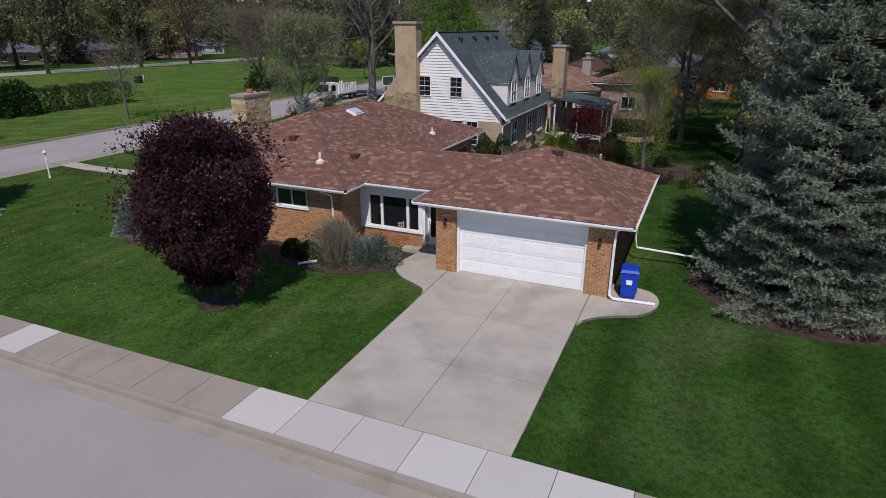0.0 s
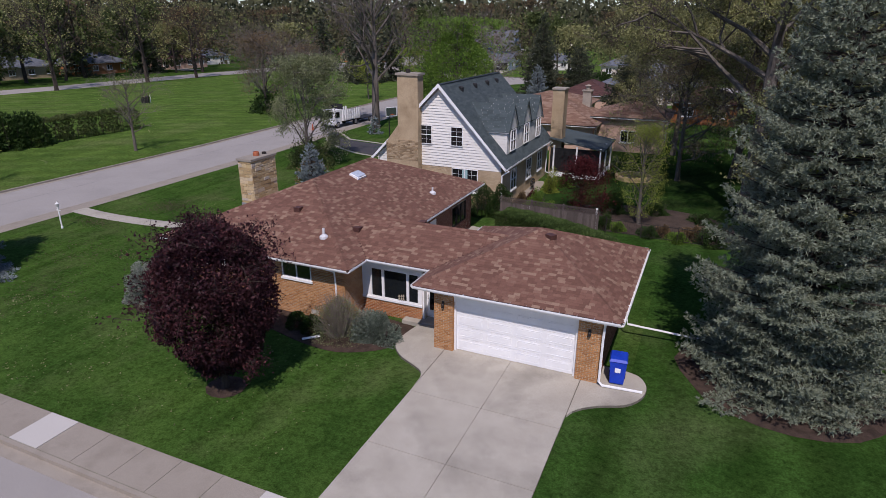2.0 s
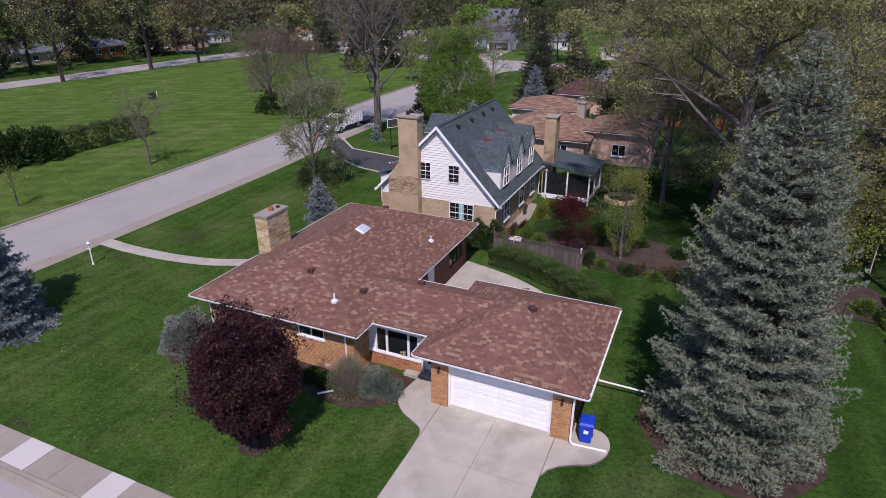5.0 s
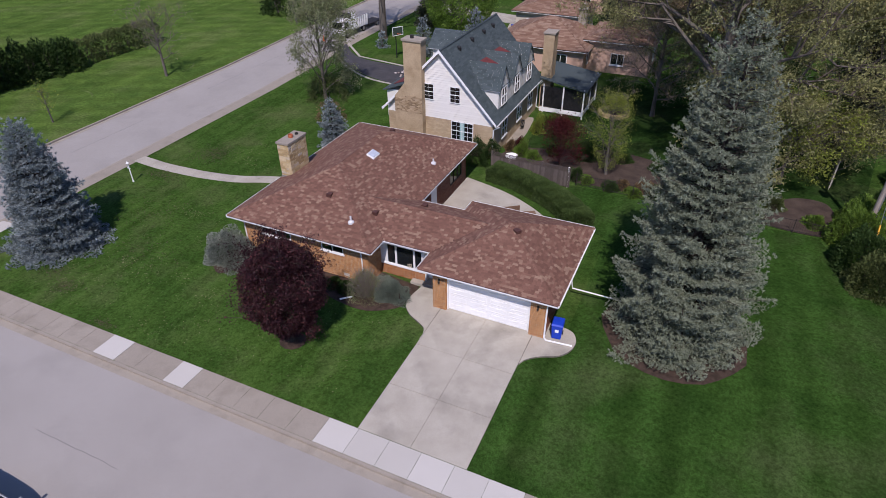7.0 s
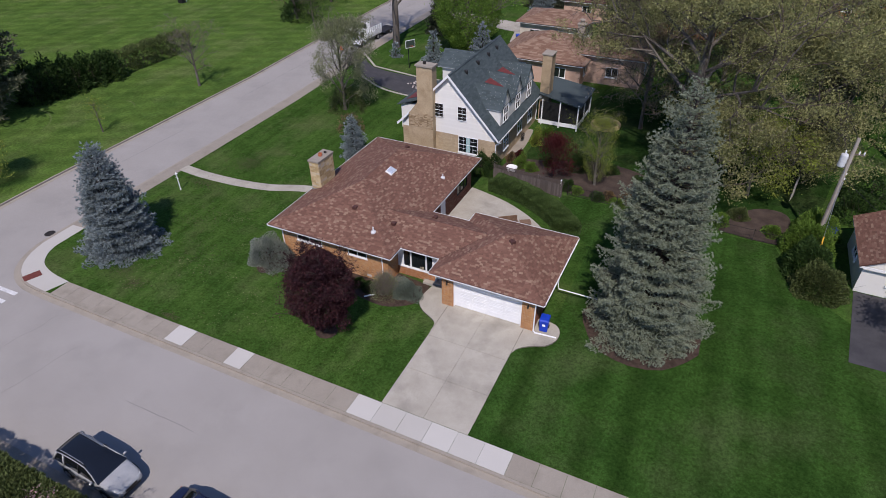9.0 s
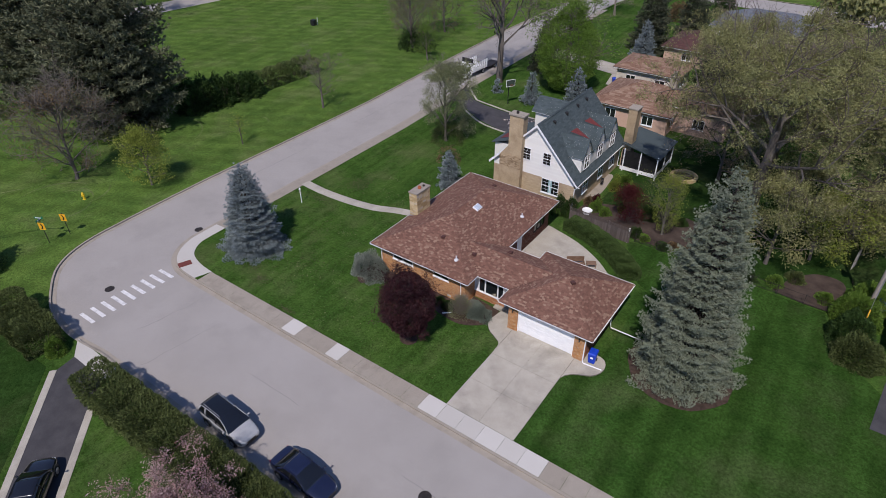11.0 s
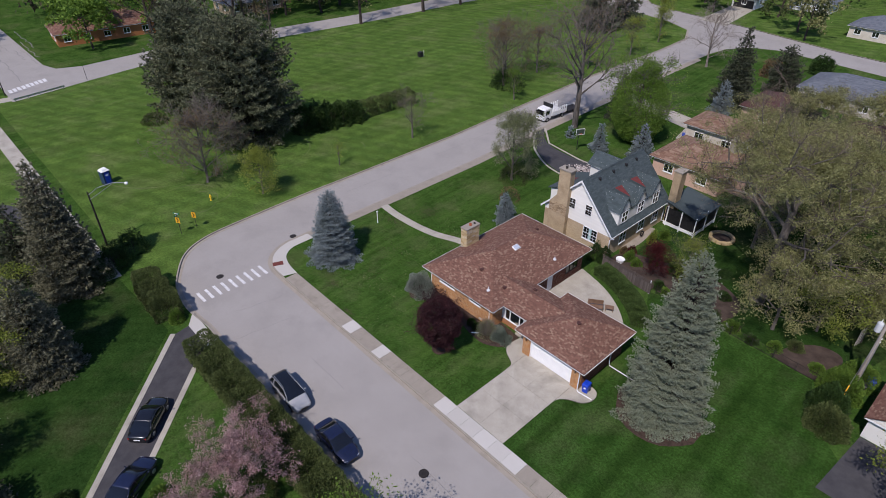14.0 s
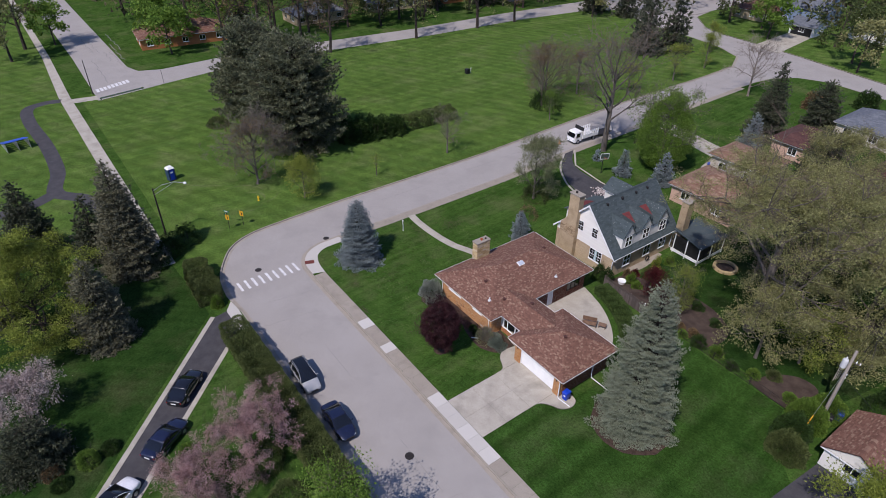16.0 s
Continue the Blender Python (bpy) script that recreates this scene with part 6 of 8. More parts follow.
def broadleaf(name, x, y, h, r, base, leaves, leaf, lmat, seed, label, bark=BARK, z=LAWN_Z, category="tree", crown="foliage", twig_mat=None, **kw):
    rng = np.random.default_rng(seed)
    t = thing(name, x, y, z, 0, label, category)
    g, me, tw = broadleaf_mesh(h, r, rng, base, leaves, leaf, lmat, **kw)
    part("trunk", g, bark, t)
    if tw is not None:
        part("twig_mass", fast_mesh("twig_mass", tw, 4, twig_mat or bark), twig_mat or bark, t, kind="stuff")
    if me:
        part(crown, me, lmat, t, kind="stuff")
    return t


def bush_mesh(rx, ry, h, rng, leaves, leaf, mat, lump=0.18, base=0.0, box=False):
    """Leaf shell and filling of a shrub or clipped hedge, lumpy outline."""
    n = leaves
    if box:
        p = rng.uniform(-1, 1, (n, 3))
        ax = rng.integers(0, 3, n)
        sg = np.where(rng.uniform(size=n) < 0.5, -1.0, 1.0)
        sg[ax == 2] = 1.0
        p[np.arange(n), ax] = sg * rng.uniform(0.82, 1.0, n)
        q = np.sign(p) * np.abs(p) ** 1.0
        crn = np.linalg.norm(np.abs(q) ** 5, axis=1) ** 0.2
        p = p / np.maximum(crn, 1.0)[:, None]
        u = p
    else:
        u = rng.normal(size=(n, 3))
        u /= np.linalg.norm(u, axis=1, keepdims=True)
        u[:, 2] = np.abs(u[:, 2]) * 1.15 - 0.15
        u *= rng.uniform(0.72, 1.0, (n, 1))
    big = np.array([noise.noise(Vector((a[0] * rx * 1.3 + 7, a[1] * ry * 1.3, a[2] * h))) for a in u])
    u = u * (1 + lump * big)[:, None]
    pts = u * np.array([rx, ry, h / 2 if box else h])
    pts[:, 2] = np.maximum(pts[:, 2] + (h / 2 if box else 0.0), 0.02) + base
    dirs = u / (np.linalg.norm(u, axis=1, keepdims=True) + 1e-6)
    return fast_mesh("leaves", leaf_cloud(pts, leaf, rng, 0.75, 0.1, dirs, 3), 3, mat)


def bush(name, x, y, rx, ry, h, leaves, leaf, mat, seed, label, turn=0, category="shrub", box=False, lump=0.18, z=LAWN_Z, group=""):
    rng = np.random.default_rng(seed)
    t = thing(name, x, y, z, turn, label, category, group)
    part("foliage", bush_mesh(rx, ry, h, rng, leaves, leaf, mat, lump, 0, box), mat, t, kind="stuff")
    g = Geo()
    k = max(4, int(2 + 1.2 * rx * 2))
    for i in range(k):
        px_, py_ = rng.uniform(-0.8, 0.8) * rx, rng.uniform(-0.5, 0.5) * ry
        g.tube([(px_ * 0.7, py_ * 0.7, -0.1), (px_, py_, h * 0.55)], [0.03, 0.012], 4, False)
        for j in range(3):
            g.tube([(px_ * 0.85, py_ * 0.85, h * 0.25), (px_ + rng.normal() * rx * 0.25, py_ + rng.normal() * ry * 0.25, h * 0.8)], [0.015, 0.005], 3, False)
    part("stem_mass", g, BARK_DARK, t, kind="stuff")
    return t


# round the house
conifer("blue_spruce", 12.1, 3.3, 17.0, 3.35, SPRUCE_GREY, 3, "tall broad grey-blue spruce in a mulch bed", base=0.1, step=0.5, tuft=0.17, gap=0.165, arm=0.74, blades=11, power=0.56, droop=0.2, lift=0.9, wob=0.18, wide=0.05, spread=0.75, inner=0.5)
conifer("blue_spruce", -27.0, -4.1, 8.9, 2.75, SPRUCE_BLUE, 4, "dense silvery blue spruce at the street corner", base=0.1, step=0.34, tuft=0.23, gap=0.2, arm=0.6, blades=12, power=0.7, droop=0.1, lift=0.5, wob=0.13, wide=0.056)
broadleaf("plum_tree", -6.65, -5.75, 6.1, 2.15, 0.95, 60000, 0.11, PLUM, 7, "round dark purple-leaved plum tree on the lawn", BARK_DARK, profile="plum", limbs=16, levels=3, spread=0.85, clump=0.13, kids=6, fill=0.74)
bush("juniper", -14.95, -0.95, 1.6, 1.4, 1.9, 22000, 0.085, SILVER, 9, "rounded silvery juniper at the house corner", lump=0.55)
bush("juniper", -3.6, -0.1, 1.25, 1.0, 1.05, 20000, 0.075, SILVER_GREEN, 10, "low spreading blue-green juniper beside the walk", lump=0.75)
bush("boxwood", -7.2, -0.75, 0.55, 0.5, 0.75, 1800, 0.08, GREEN, 11, "small round dark green boxwood below the wall")
bush("boxwood", -6.3, -0.85, 0.6, 0.5, 0.8, 1800, 0.08, GREEN, 12, "small round dark green boxwood below the wall")
rng_ = np.random.default_rng(14)
spirea = thing("spirea", -5.0, -0.75, LAWN_Z, 0, "bushy twiggy shrub just coming into leaf", "shrub")
g = Geo()
for i in range(340):
    az, sp = rng_.uniform(0, 6.28), rng_.uniform(0.1, 1.25)
    o = np.array([math.cos(az), math.sin(az)]) * sp
    hh = 2.0 * math.sqrt(max(0.12, 1 - (sp / 1.4) ** 2)) * rng_.uniform(0.8, 1.05)
    g.tube([(o[0] * 0.25, o[1] * 0.25, -0.05), (o[0] * 0.65, o[1] * 0.65, hh * 0.6), (o[0] + rng_.normal() * 0.08, o[1] + rng_.normal() * 0.08, hh)], [0.012, 0.009, 0.005], 3, False)
part("twig_mass", g, TWIG_PALE, spirea, kind="stuff")
part("foliage", bush_mesh(1.2, 1.15, 1.75, rng_, 5200, 0.055, PALE_LEAF, 0.3), PALE_LEAF, spirea, kind="stuff")
# beds
def bed(name, pts, mat, label):
    surface(name, Geo().prism(pts, -0.3, LAWN_Z + 0.02), mat, label, "garden bed")


bed("bed_1", smooth_line([(-15.4, 0.3), (-15.9, -1.5), (-14.6, -2.6), (-13.2, -1.2), (-9, -1.2), (-7.8, -1.5), (-6.1, -1.9), (-4.3, -1.95), (-2.75, -1.0), (-2.5, 0.0), (-2.45, 1.3)], 4) + [(-5.3, 1.7), (-5.3, 0.3)], MULCH, "dark mulch bed along the house front")
bed("bed_2", [(12.1 + 3.75 * math.cos(a * 0.2618) * (1 + 0.04 * math.sin(a * 1.7)), 3.2 + 3.7 * math.sin(a * 0.2618)) for a in range(24)], MULCH, "round bark mulch bed under the spruce")
bed("bed_3", [(-6.65 + 0.75 * math.cos(a * 0.5236), -5.75 + 0.7 * math.sin(a * 0.5236)) for a in range(12)], MULCH, "small mulch ring round the plum tree")
bed("bed_4", smooth_line([(15.6, 17.6), (18, 17.2), (20.4, 17.4), (21.0, 19.5), (20.6, 22.2), (18.6, 22.4), (16.8, 20.8)], 4), SOIL, "patch of bare soil and leaf litter under the trees")
bed("bed_5", smooth_line([(2.8, 18.2), (7, 18.3), (10.2, 18.6), (10.4, 22.5), (7.6, 24.6), (3.8, 25.0), (0.2, 23.6), (-3.2, 22.5), (-4.2, 21.0), (-4.2, 18.2)], 3), SOIL, "neighbour's planted garden bed of dark soil")
# hedge round the patio
hl = smooth_line([(-3.4, 16.4), (-1.2, 15.9), (1.2, 14.8), (3.2, 13.4), (4.9, 11.6)], 2)
for i in range(len(hl) - 1):
    a, b = Vector(hl[i]), Vector(hl[i + 1])
    m_, d_ = (a + b) / 2, b - a
    bush("hedge_shrub", m_.x + 0.0, m_.y + 0.05, d_.length * 0.62, 0.95, 1.08, 6500, 0.09, YEW, 30 + i, "clipped dark green yew hedge round the patio", math.degrees(math.atan2(d_.y, d_.x)), "hedge", True, 0.15, group="patio hedge")
# hedges across the street
for i in range(9):
    bush("hedge_shrub", -20.2 + 2.9 * i, -23.1 + 0.03 * i, 2.15, 1.4, 2.25, 9000, 0.135, HEDGE, 50 + i, "dense clipped hedge along the street", 0, "hedge", True, 0.16, group="street hedge")
for i in range(3):
    bush("hedge_shrub", -30.2 - 2.4 * i, -23.1 + 0.05 * i, 1.7, 1.4, 2.1, 9000, 0.13, HEDGE, 62 + i, "dense clipped hedge beside the driveway mouth", -15, "hedge", True, 0.16, group="corner hedge")
bush("shrub", -28.1, -22.9, 0.8, 0.8, 1.5, 2500, 0.12, LIME, 66, "bright green shrub at the hedge end")
# neighbour's yard
conifer("blue_spruce", -18.5, 16.6, 4.3, 1.35, SPRUCE_BLUE, 70, "small young blue spruce", base=0.1, step=0.3, tuft=0.22, gap=0.2, arm=0.5, blades=10, wide=0.08)
broadleaf("red_maple", 0.8, 20.6, 3.7, 1.7, 0.7, 9000, 0.11, JAP_RED, 71, "low spreading Japanese maple with dark red leaves", BARK_DARK, profile="round", limbs=9, spread=0.5, clump=0.3)
broadleaf("upright_tree", 4.7, 20.6, 6.4, 1.5, 0.6, 13000, 0.075, YELLOWG, 72, "narrow upright tree just leafing out", BARK, profile="plum", limbs=16, spread=2.2, clump=0.2, fill=0.35)
for i, (x, y, rx, h, m) in enumerate(((-4.4, 18.6, 0.9, 2.3, GREEN), (-1.5, 21.0, 0.8, 0.9, LIME), (-0.2, 22.5, 0.6, 0.8, LIME), (-2.6, 21.2, 0.8, 1.3, LIME), (-5.6, 18.4, 1.0, 2.3, GREEN), (-3.3, 22.8, 0.6, 1.0, JAP_RED), (-2.2, 28.6, 0.9, 1.1, LIME), (1.9, 24.5, 0.8, 0.9, GREEN), (3.6, 18.7, 0.6, 0.7, LIME), (5.6, 18.3, 0.7, 0.8, GREEN), (7.4, 18.0, 0.7, 0.7, LIME), (9.4, 18.1, 1.0, 1.3, GREEN), (11.5, 18.3, 0.9, 1.2, LIME), (13.6, 18.0, 0.8, 0.9, GREEN), (2.6, 22.8, 1.1, 1.5, GREEN), (2.7, 19.0, 0.8, 1.0, GREEN), (6.4, 18.9, 0.6, 0.8, BROWN_BUD), (8.2, 19.0, 0.8, 0.9, BROWN_BUD), (-3.9, 22.0, 0.6, 1.0, BROWN_BUD), (-2.8, 26.4, 0.7, 1.5, YELLOWG), (8.6, 22.6, 0.8, 0.8, GREEN), (5.6, 23.6, 0.9, 0.9, GREEN))):
    bush("shrub", x, y, rx, rx, h, int(5200 * rx), 0.085, m, 80 + i, "loose garden shrub in spring leaf", group="garden shrubs", lump=0.75)
broadleaf("street_tree", -25.6, 25.9, 9.6, 3.6, 0.5, 26000, 0.14, PALE_LEAF, 95, "multi-stemmed tree with pale opening leaves", BARK, profile="vase", limbs=16, spread=1.2, levels=4, clump=0.22, kids=4)
bush("shrub", -25.5, 26.2, 2.3, 2.2, 2.6, 4500, 0.13, HEDGE, 97, "leafy suckers round the foot of the tree", lump=0.4)
bush("shrub", -22.0, 21.5, 1.6, 1.4, 2.0, 900, 0.12, BROWN_BUD, 96, "bare brown twiggy shrub")


# ---- trees further off ----
SPRUCE_MID = tree_leaf("grey_green_needles", [(0, (0.10, 0.10, 0.062)), (0.5, (0.19, 0.187, 0.118)), (1, (0.29, 0.285, 0.19))], 0.7, 0.15)
# big spring-leaf trees behind the fence
broadleaf("shade_tree", 11.2, 25.0, 18.0, 9.6, 6.4, 120000, 0.135, OLIVE, 200, "very large old tree with olive spring leaves", BARK, profile="round", limbs=15, levels=4, spread=0.8, clump=0.3, kids=5, trunk_r=0.55, bunch=80, puff=0.36, twig_r=0.008, twig_mat=TWIG)
for i, (x, y, h, r, n) in enumerate(((19.6, 29.5, 13.0, 7.4, 34000), (10.5, 37.5, 15.2, 7.6, 30000), (22.5, 43.0, 14.5, 7.2, 18000), (5.0, 46.0, 12.0, 5.8, 15000), (13.0, 53.0, 14.0, 7.0, 16000), (2.5, 61.0, 11.5, 6.0, 12000), (29.5, 37.0, 12.5, 6.2, 14000))):
    broadleaf("shade_tree", x, y, h, r, 3.2, int(n * 1.5), 0.17, OLIVE, 201 + i, "large tree with dense olive spring leaves", BARK, profile="round", limbs=11, levels=4, spread=0.55, clump=0.34, kids=4, bunch=75, puff=0.4, twig_r=0.009, twig_mat=TWIG)
broadleaf("shade_tree", 14.2, 21.4, 8.2, 4.0, 1.6, 17000, 0.17, OLIVE, 213, "smaller olive spring tree under the old tree", BARK, limbs=13, levels=4, spread=0.6, clump=0.28, kids=4, bunch=8, twig_mat=TWIG_PALE)
broadleaf("budding_tree", 6.2, 34.5, 10.0, 5.6, 1.4, 15000, 0.12, TAN_BUD, 209, "spreading tree with pale brown buds", BARK, profile="round", limbs=14, levels=4, spread=0.7, clump=0.25, kids=5, bunch=3, twig_mat=TWIG_PALE)
broadleaf("young_tree", 17.4, 24.4, 6.4, 3.2, 1.2, 11000, 0.16, YELLOWG, 211, "small yellow-green tree behind the wire fence", BARK, limbs=12, spread=0.8, clump=0.3, bunch=6)
broadleaf("young_tree", 21.0, 26.0, 5.4, 2.7, 0.9, 9000, 0.15, OLIVE, 212, "small olive spring tree by the trellis", BARK, limbs=12, spread=0.8, clump=0.3, bunch=6)
broadleaf("plum_tree", 13.8, 58.5, 6.0, 2.8, 1.0, 6000, 0.22, JAP_RED, 210, "round dark red-leaved tree behind the yards", BARK_DARK, limbs=12, spread=0.7, clump=0.3)
conifer("spruce", -2.2, 66.5, 9.5, 3.6, SPRUCE_DARK, 231, "dark brownish evergreen among the houses", step=0.6, tuft=0.45, gap=0.4, arm=0.95, power=0.5, wob=0.3, wide=0.15)
conifer("spruce", -14.5, 92.0, 9.0, 3.2, SPRUCE_DARK, 232, "dark brownish evergreen among the houses", step=0.6, tuft=0.45, gap=0.4, arm=0.95, power=0.5, wob=0.3, wide=0.15)
conifer("fir_tree", 22.5, 35.0, 12.0, 3.0, SPRUCE_DARK, 230, "dark drooping conifer behind the shed", step=0.6, tuft=0.5, gap=0.4, arm=0.9, droop=0.45, wide=0.15)
# neighbour's front
broadleaf("bare_tree", -31.2, 48.3, 20.5, 7.5, 5.5, 2500, 0.16, BROWN_BUD, 240, "tall bare street tree with thick grey limbs", BARK, profile="vase", limbs=13, levels=4, spread=1.3, clump=0.25, kids=5, trunk_r=0.5, fork=True, crown="bud_mass")
broadleaf("maple", -20.9, 50.7, 13.0, 4.7, 0.6, 60000, 0.2, BRIGHT, 241, "dense fresh green maple", BARK, profile="egg", limbs=24, levels=3, spread=1.6, clump=0.22, kids=6, fill=0.8)
for i, (x, y, h, r, m) in enumerate(((-22.9, 43.6, 4.5, 1.35, SPRUCE_BLUE), (-17.0, 46.3, 5.6, 1.7, SPRUCE_BLUE), (-28.4, 57.5, 7.8, 2.2, SPRUCE_DARK), (-16.2, 70.0, 7.0, 2.1, SPRUCE_BLUE), (-29.2, 44.4, 2.0, 0.75, SPRUCE_BLUE))):
    conifer("blue_spruce" if m is SPRUCE_BLUE else "spruce", x, y, h, r, m, 250 + i, "young blue spruce on the lawn" if m is SPRUCE_BLUE else "dark green spruce by the street", step=0.38, tuft=0.3, gap=0.28, arm=0.6, wide=0.11)
conifer("spruce", -17.8, 78.0, 14.2, 3.3, SPRUCE_DARK, 256, "tall dark green spruce", step=0.55, tuft=0.45, gap=0.38, arm=0.85, wide=0.15)
# field
PINE_SHAPE = dict(step=1.15, tuft=0.62, gap=0.5, arm=1.6, blades=10, power=0.5, lift=0.5, wob=0.26, wide=0.2, spread=0.6, rounded=0.65, inner=0.35)
conifer("pine", -64.2, 4.8, 19.5, 8.0, PINE, 260, "large spreading grey-green pine in the field", base=1.2, droop=0.02, **PINE_SHAPE)
conifer("pine", -77.5, 3.0, 20.0, 6.8, PINE, 261, "tall grey-green pine in the field", base=3.0, droop=0.05, **PINE_SHAPE)
conifer("pine", -84.5, 0.5, 13.0, 3.6, PINE, 262, "smaller grey-green pine behind the others", base=2.0, droop=0.05, **PINE_SHAPE)
broadleaf("bare_tree", -54.8, -7.2, 10.2, 4.8, 0.5, 5000, 0.16, BROWN_BUD, 264, "grey twiggy multi-stemmed bare tree", BARK, profile="round", limbs=20, levels=4, spread=1.0, kids=5, crown="bud_mass", twig_r=0.014)
broadleaf("young_tree", -46.3, -3.0, 6.6, 2.7, 0.6, 9000, 0.17, YELLOWG, 265, "young yellow-green tree by the street", BARK, profile="egg", limbs=14, spread=0.9, clump=0.25, bunch=4, fill=0.3)
broadleaf("sapling", -46.4, 10.0, 3.4, 0.9, 1.1, 420, 0.13, YELLOWG, 266, "thin staked sapling with few leaves", BARK, limbs=7, spread=1.2, levels=2)
broadleaf("young_tree", -46.6, 24.7, 7.2, 2.7, 1.8, 900, 0.12, OLIVE, 267, "slender nearly bare tree by the street", BARK, profile="round", limbs=14, levels=4, spread=0.9, kids=4, crown="bud_mass")
for i in range(5):
    bush("shrub", -61.0 + 0.4 * i, 13.0 + 2.3 * i, 2.3, 2.0, 4.8 - 0.35 * i, 2600, 0.3, GREEN, 270 + i, "large dark green field shrub", group="field shrubs", lump=0.35)
for i in range(4):
    bush("hedge_shrub", -59.6 + 0.1 * i, 24.8 + 2.9 * i, 1.4, 1.8, 2.5, 2200, 0.2, HEDGE, 280 + i, "dark clipped hedge in the field", group="field hedge", category="hedge", box=True)
bush("shrub", -82.2, -4.2, 2.6, 2.2, 1.5, 2200, 0.2, HEDGE, 290, "low spreading juniper in the field")
for i, (x, y, h, r, n) in enumerate(((-53.5, 54.5, 10.5, 4.8, 3500), (-57.0, 59.0, 11.0, 5.2, 3500), (-54.5, 66.0, 9.0, 3.8, 2500))):
    broadleaf("bare_tree", x, y, h, r, 0.8, n, 0.18, BROWN_BUD, 291 + i, "brown budding multi-stemmed tree", BARK, profile="round", limbs=18, levels=4, spread=0.9, kids=5, crown="bud_mass")
bush("shrub", -53.0, 55.0, 3.6, 3.2, 3.0, 3000, 0.28, GREEN, 295, "dark green undergrowth below bare trees", lump=0.4)
broadleaf("young_tree", -47.0, 50.4, 6.0, 2.0, 1.2, 2200, 0.17, LIME, 296, "small green tree by the street", BARK, profile="egg", limbs=10, spread=0.9)
for i, (x, y, h) in enumerate(((-47.9, 91.2, 8.0), (-49.4, 105.7, 8.0), (-56.5, 118.4, 7.2), (-48.6, 76.0, 6.0))):
    broadleaf("young_tree", x, y, h, 2.6, 1.4, 3600, 0.19, YELLOWG, 300 + i, "young street tree in pale leaf", BARK, limbs=10, spread=0.9)
broadleaf("bare_tree", -32.0, 96.2, 11.0, 5.2, 1.8, 0, 0.1, None, 304, "wide bare street tree at the junction", TWIG_PALE, profile="round", limbs=16, levels=4, spread=0.9, kids=5)
# across the street to the south
conifer("spruce", -42.2, -28.8, 15.0, 3.7, SPRUCE_MID, 310, "tall grey-green spruce behind the hedge", step=0.5, tuft=0.36, gap=0.3, arm=0.8, blades=10, power=0.72, droop=0.3, lift=0.6, wide=0.12)
conifer("spruce", -29.6, -34.6, 10.6, 2.9, SPRUCE_MID, 311, "drooping grey-green spruce on the lawn", step=0.45, tuft=0.34, gap=0.27, arm=0.75, blades=10, power=0.6, droop=0.45, lift=0.5, wide=0.12)
conifer("spruce", -47.5, -32.0, 9.0, 3.0, SPRUCE_DARK, 312, "dark spruce in the group", step=0.55, tuft=0.42, gap=0.36, arm=0.85, droop=0.3, wide=0.13)
conifer("spruce", -52.0, -38.5, 11.0, 3.4, SPRUCE_DARK, 313, "dark spruce by the park", step=0.55, tuft=0.42, gap=0.36, arm=0.85, wide=0.13)
broadleaf("golden_tree", -33.8, -40.0, 12.8, 5.8, 0.5, 64000, 0.17, YELLOWG, 314, "large golden-green cypress-like tree", BARK_DARK, profile="egg", limbs=24, spread=0.5, clump=0.3, kids=5, fill=0.06, bunch=170, puff=0.42)
conifer("spruce", -40.5, -46.0, 11.0, 3.4, SPRUCE_DARK, 315, "dark spruce beside the golden tree", step=0.55, tuft=0.42, gap=0.36, arm=0.85, wide=0.13)
for i, (x, y) in enumerate(((-43.0, -24.2), (-44.4, -21.6), (-40.9, -26.9))):
    bush("shrub", x, y, 2.0, 1.8, 2.6, 4200, 0.14, GREEN, 370 + i, "dark shrub in the shade of the spruces", lump=0.5)
bush("shrub", -46.0, -27.5, 2.4, 2.0, 3.0, 2200, 0.2, GREEN, 317, "dark shrub under the spruces")
broadleaf("cherry_tree", -4.9, -27.4, 5.6, 4.1, 0.7, 46000, 0.1, BLOSSOM, 318, "spreading cherry tree in pink blossom", BARK_DARK, profile="round", limbs=11, levels=4, spread=0.6, clump=0.1, kids=5, crown="blossom", bunch=14, puff=0.14)
broadleaf("cherry_tree", -4.0, -32.8, 4.2, 3.0, 0.6, 24000, 0.1, BLOSSOM, 319, "low cherry tree in pink blossom", BARK_DARK, profile="round", limbs=11, levels=4, spread=0.5, clump=0.17, kids=5, crown="blossom")
broadleaf("magnolia", -21.9, -43.2, 5.2, 3.0, 0.8, 11000, 0.17, PALE_BLOSSOM, 320, "pale magnolia in blossom", BARK_DARK, profile="round", limbs=12, levels=4, spread=0.5, clump=0.26, crown="blossom")
conifer("yew", -16.0, -43.4, 4.6, 2.8, SPRUCE_DARK, 321, "dark spreading yew by the drive", step=0.4, tuft=0.3, gap=0.26, arm=0.65, power=0.5, wide=0.1, category="shrub")
for i, (x, y, rx, h, m) in enumerate(((-13.2, -39.6, 1.0, 1.6, LIME), (-13.6, -37.7, 0.9, 1.1, GREEN), (-12.0, -42.0, 0.9, 0.9, GREEN), (-13.6, -42.4, 0.9, 1.2, BROWN_BUD), (-9.0, -32.2, 0.9, 1.4, LIME), (-4.2, -27.2, 2.2, 2.4, HEDGE), (0.6, -26.8, 1.8, 2.0, HEDGE))):
    bush("shrub", x, y, rx, rx, h, int(2200 * rx), 0.12, m, 330 + i, "rounded garden shrub across the street", group="south shrubs")
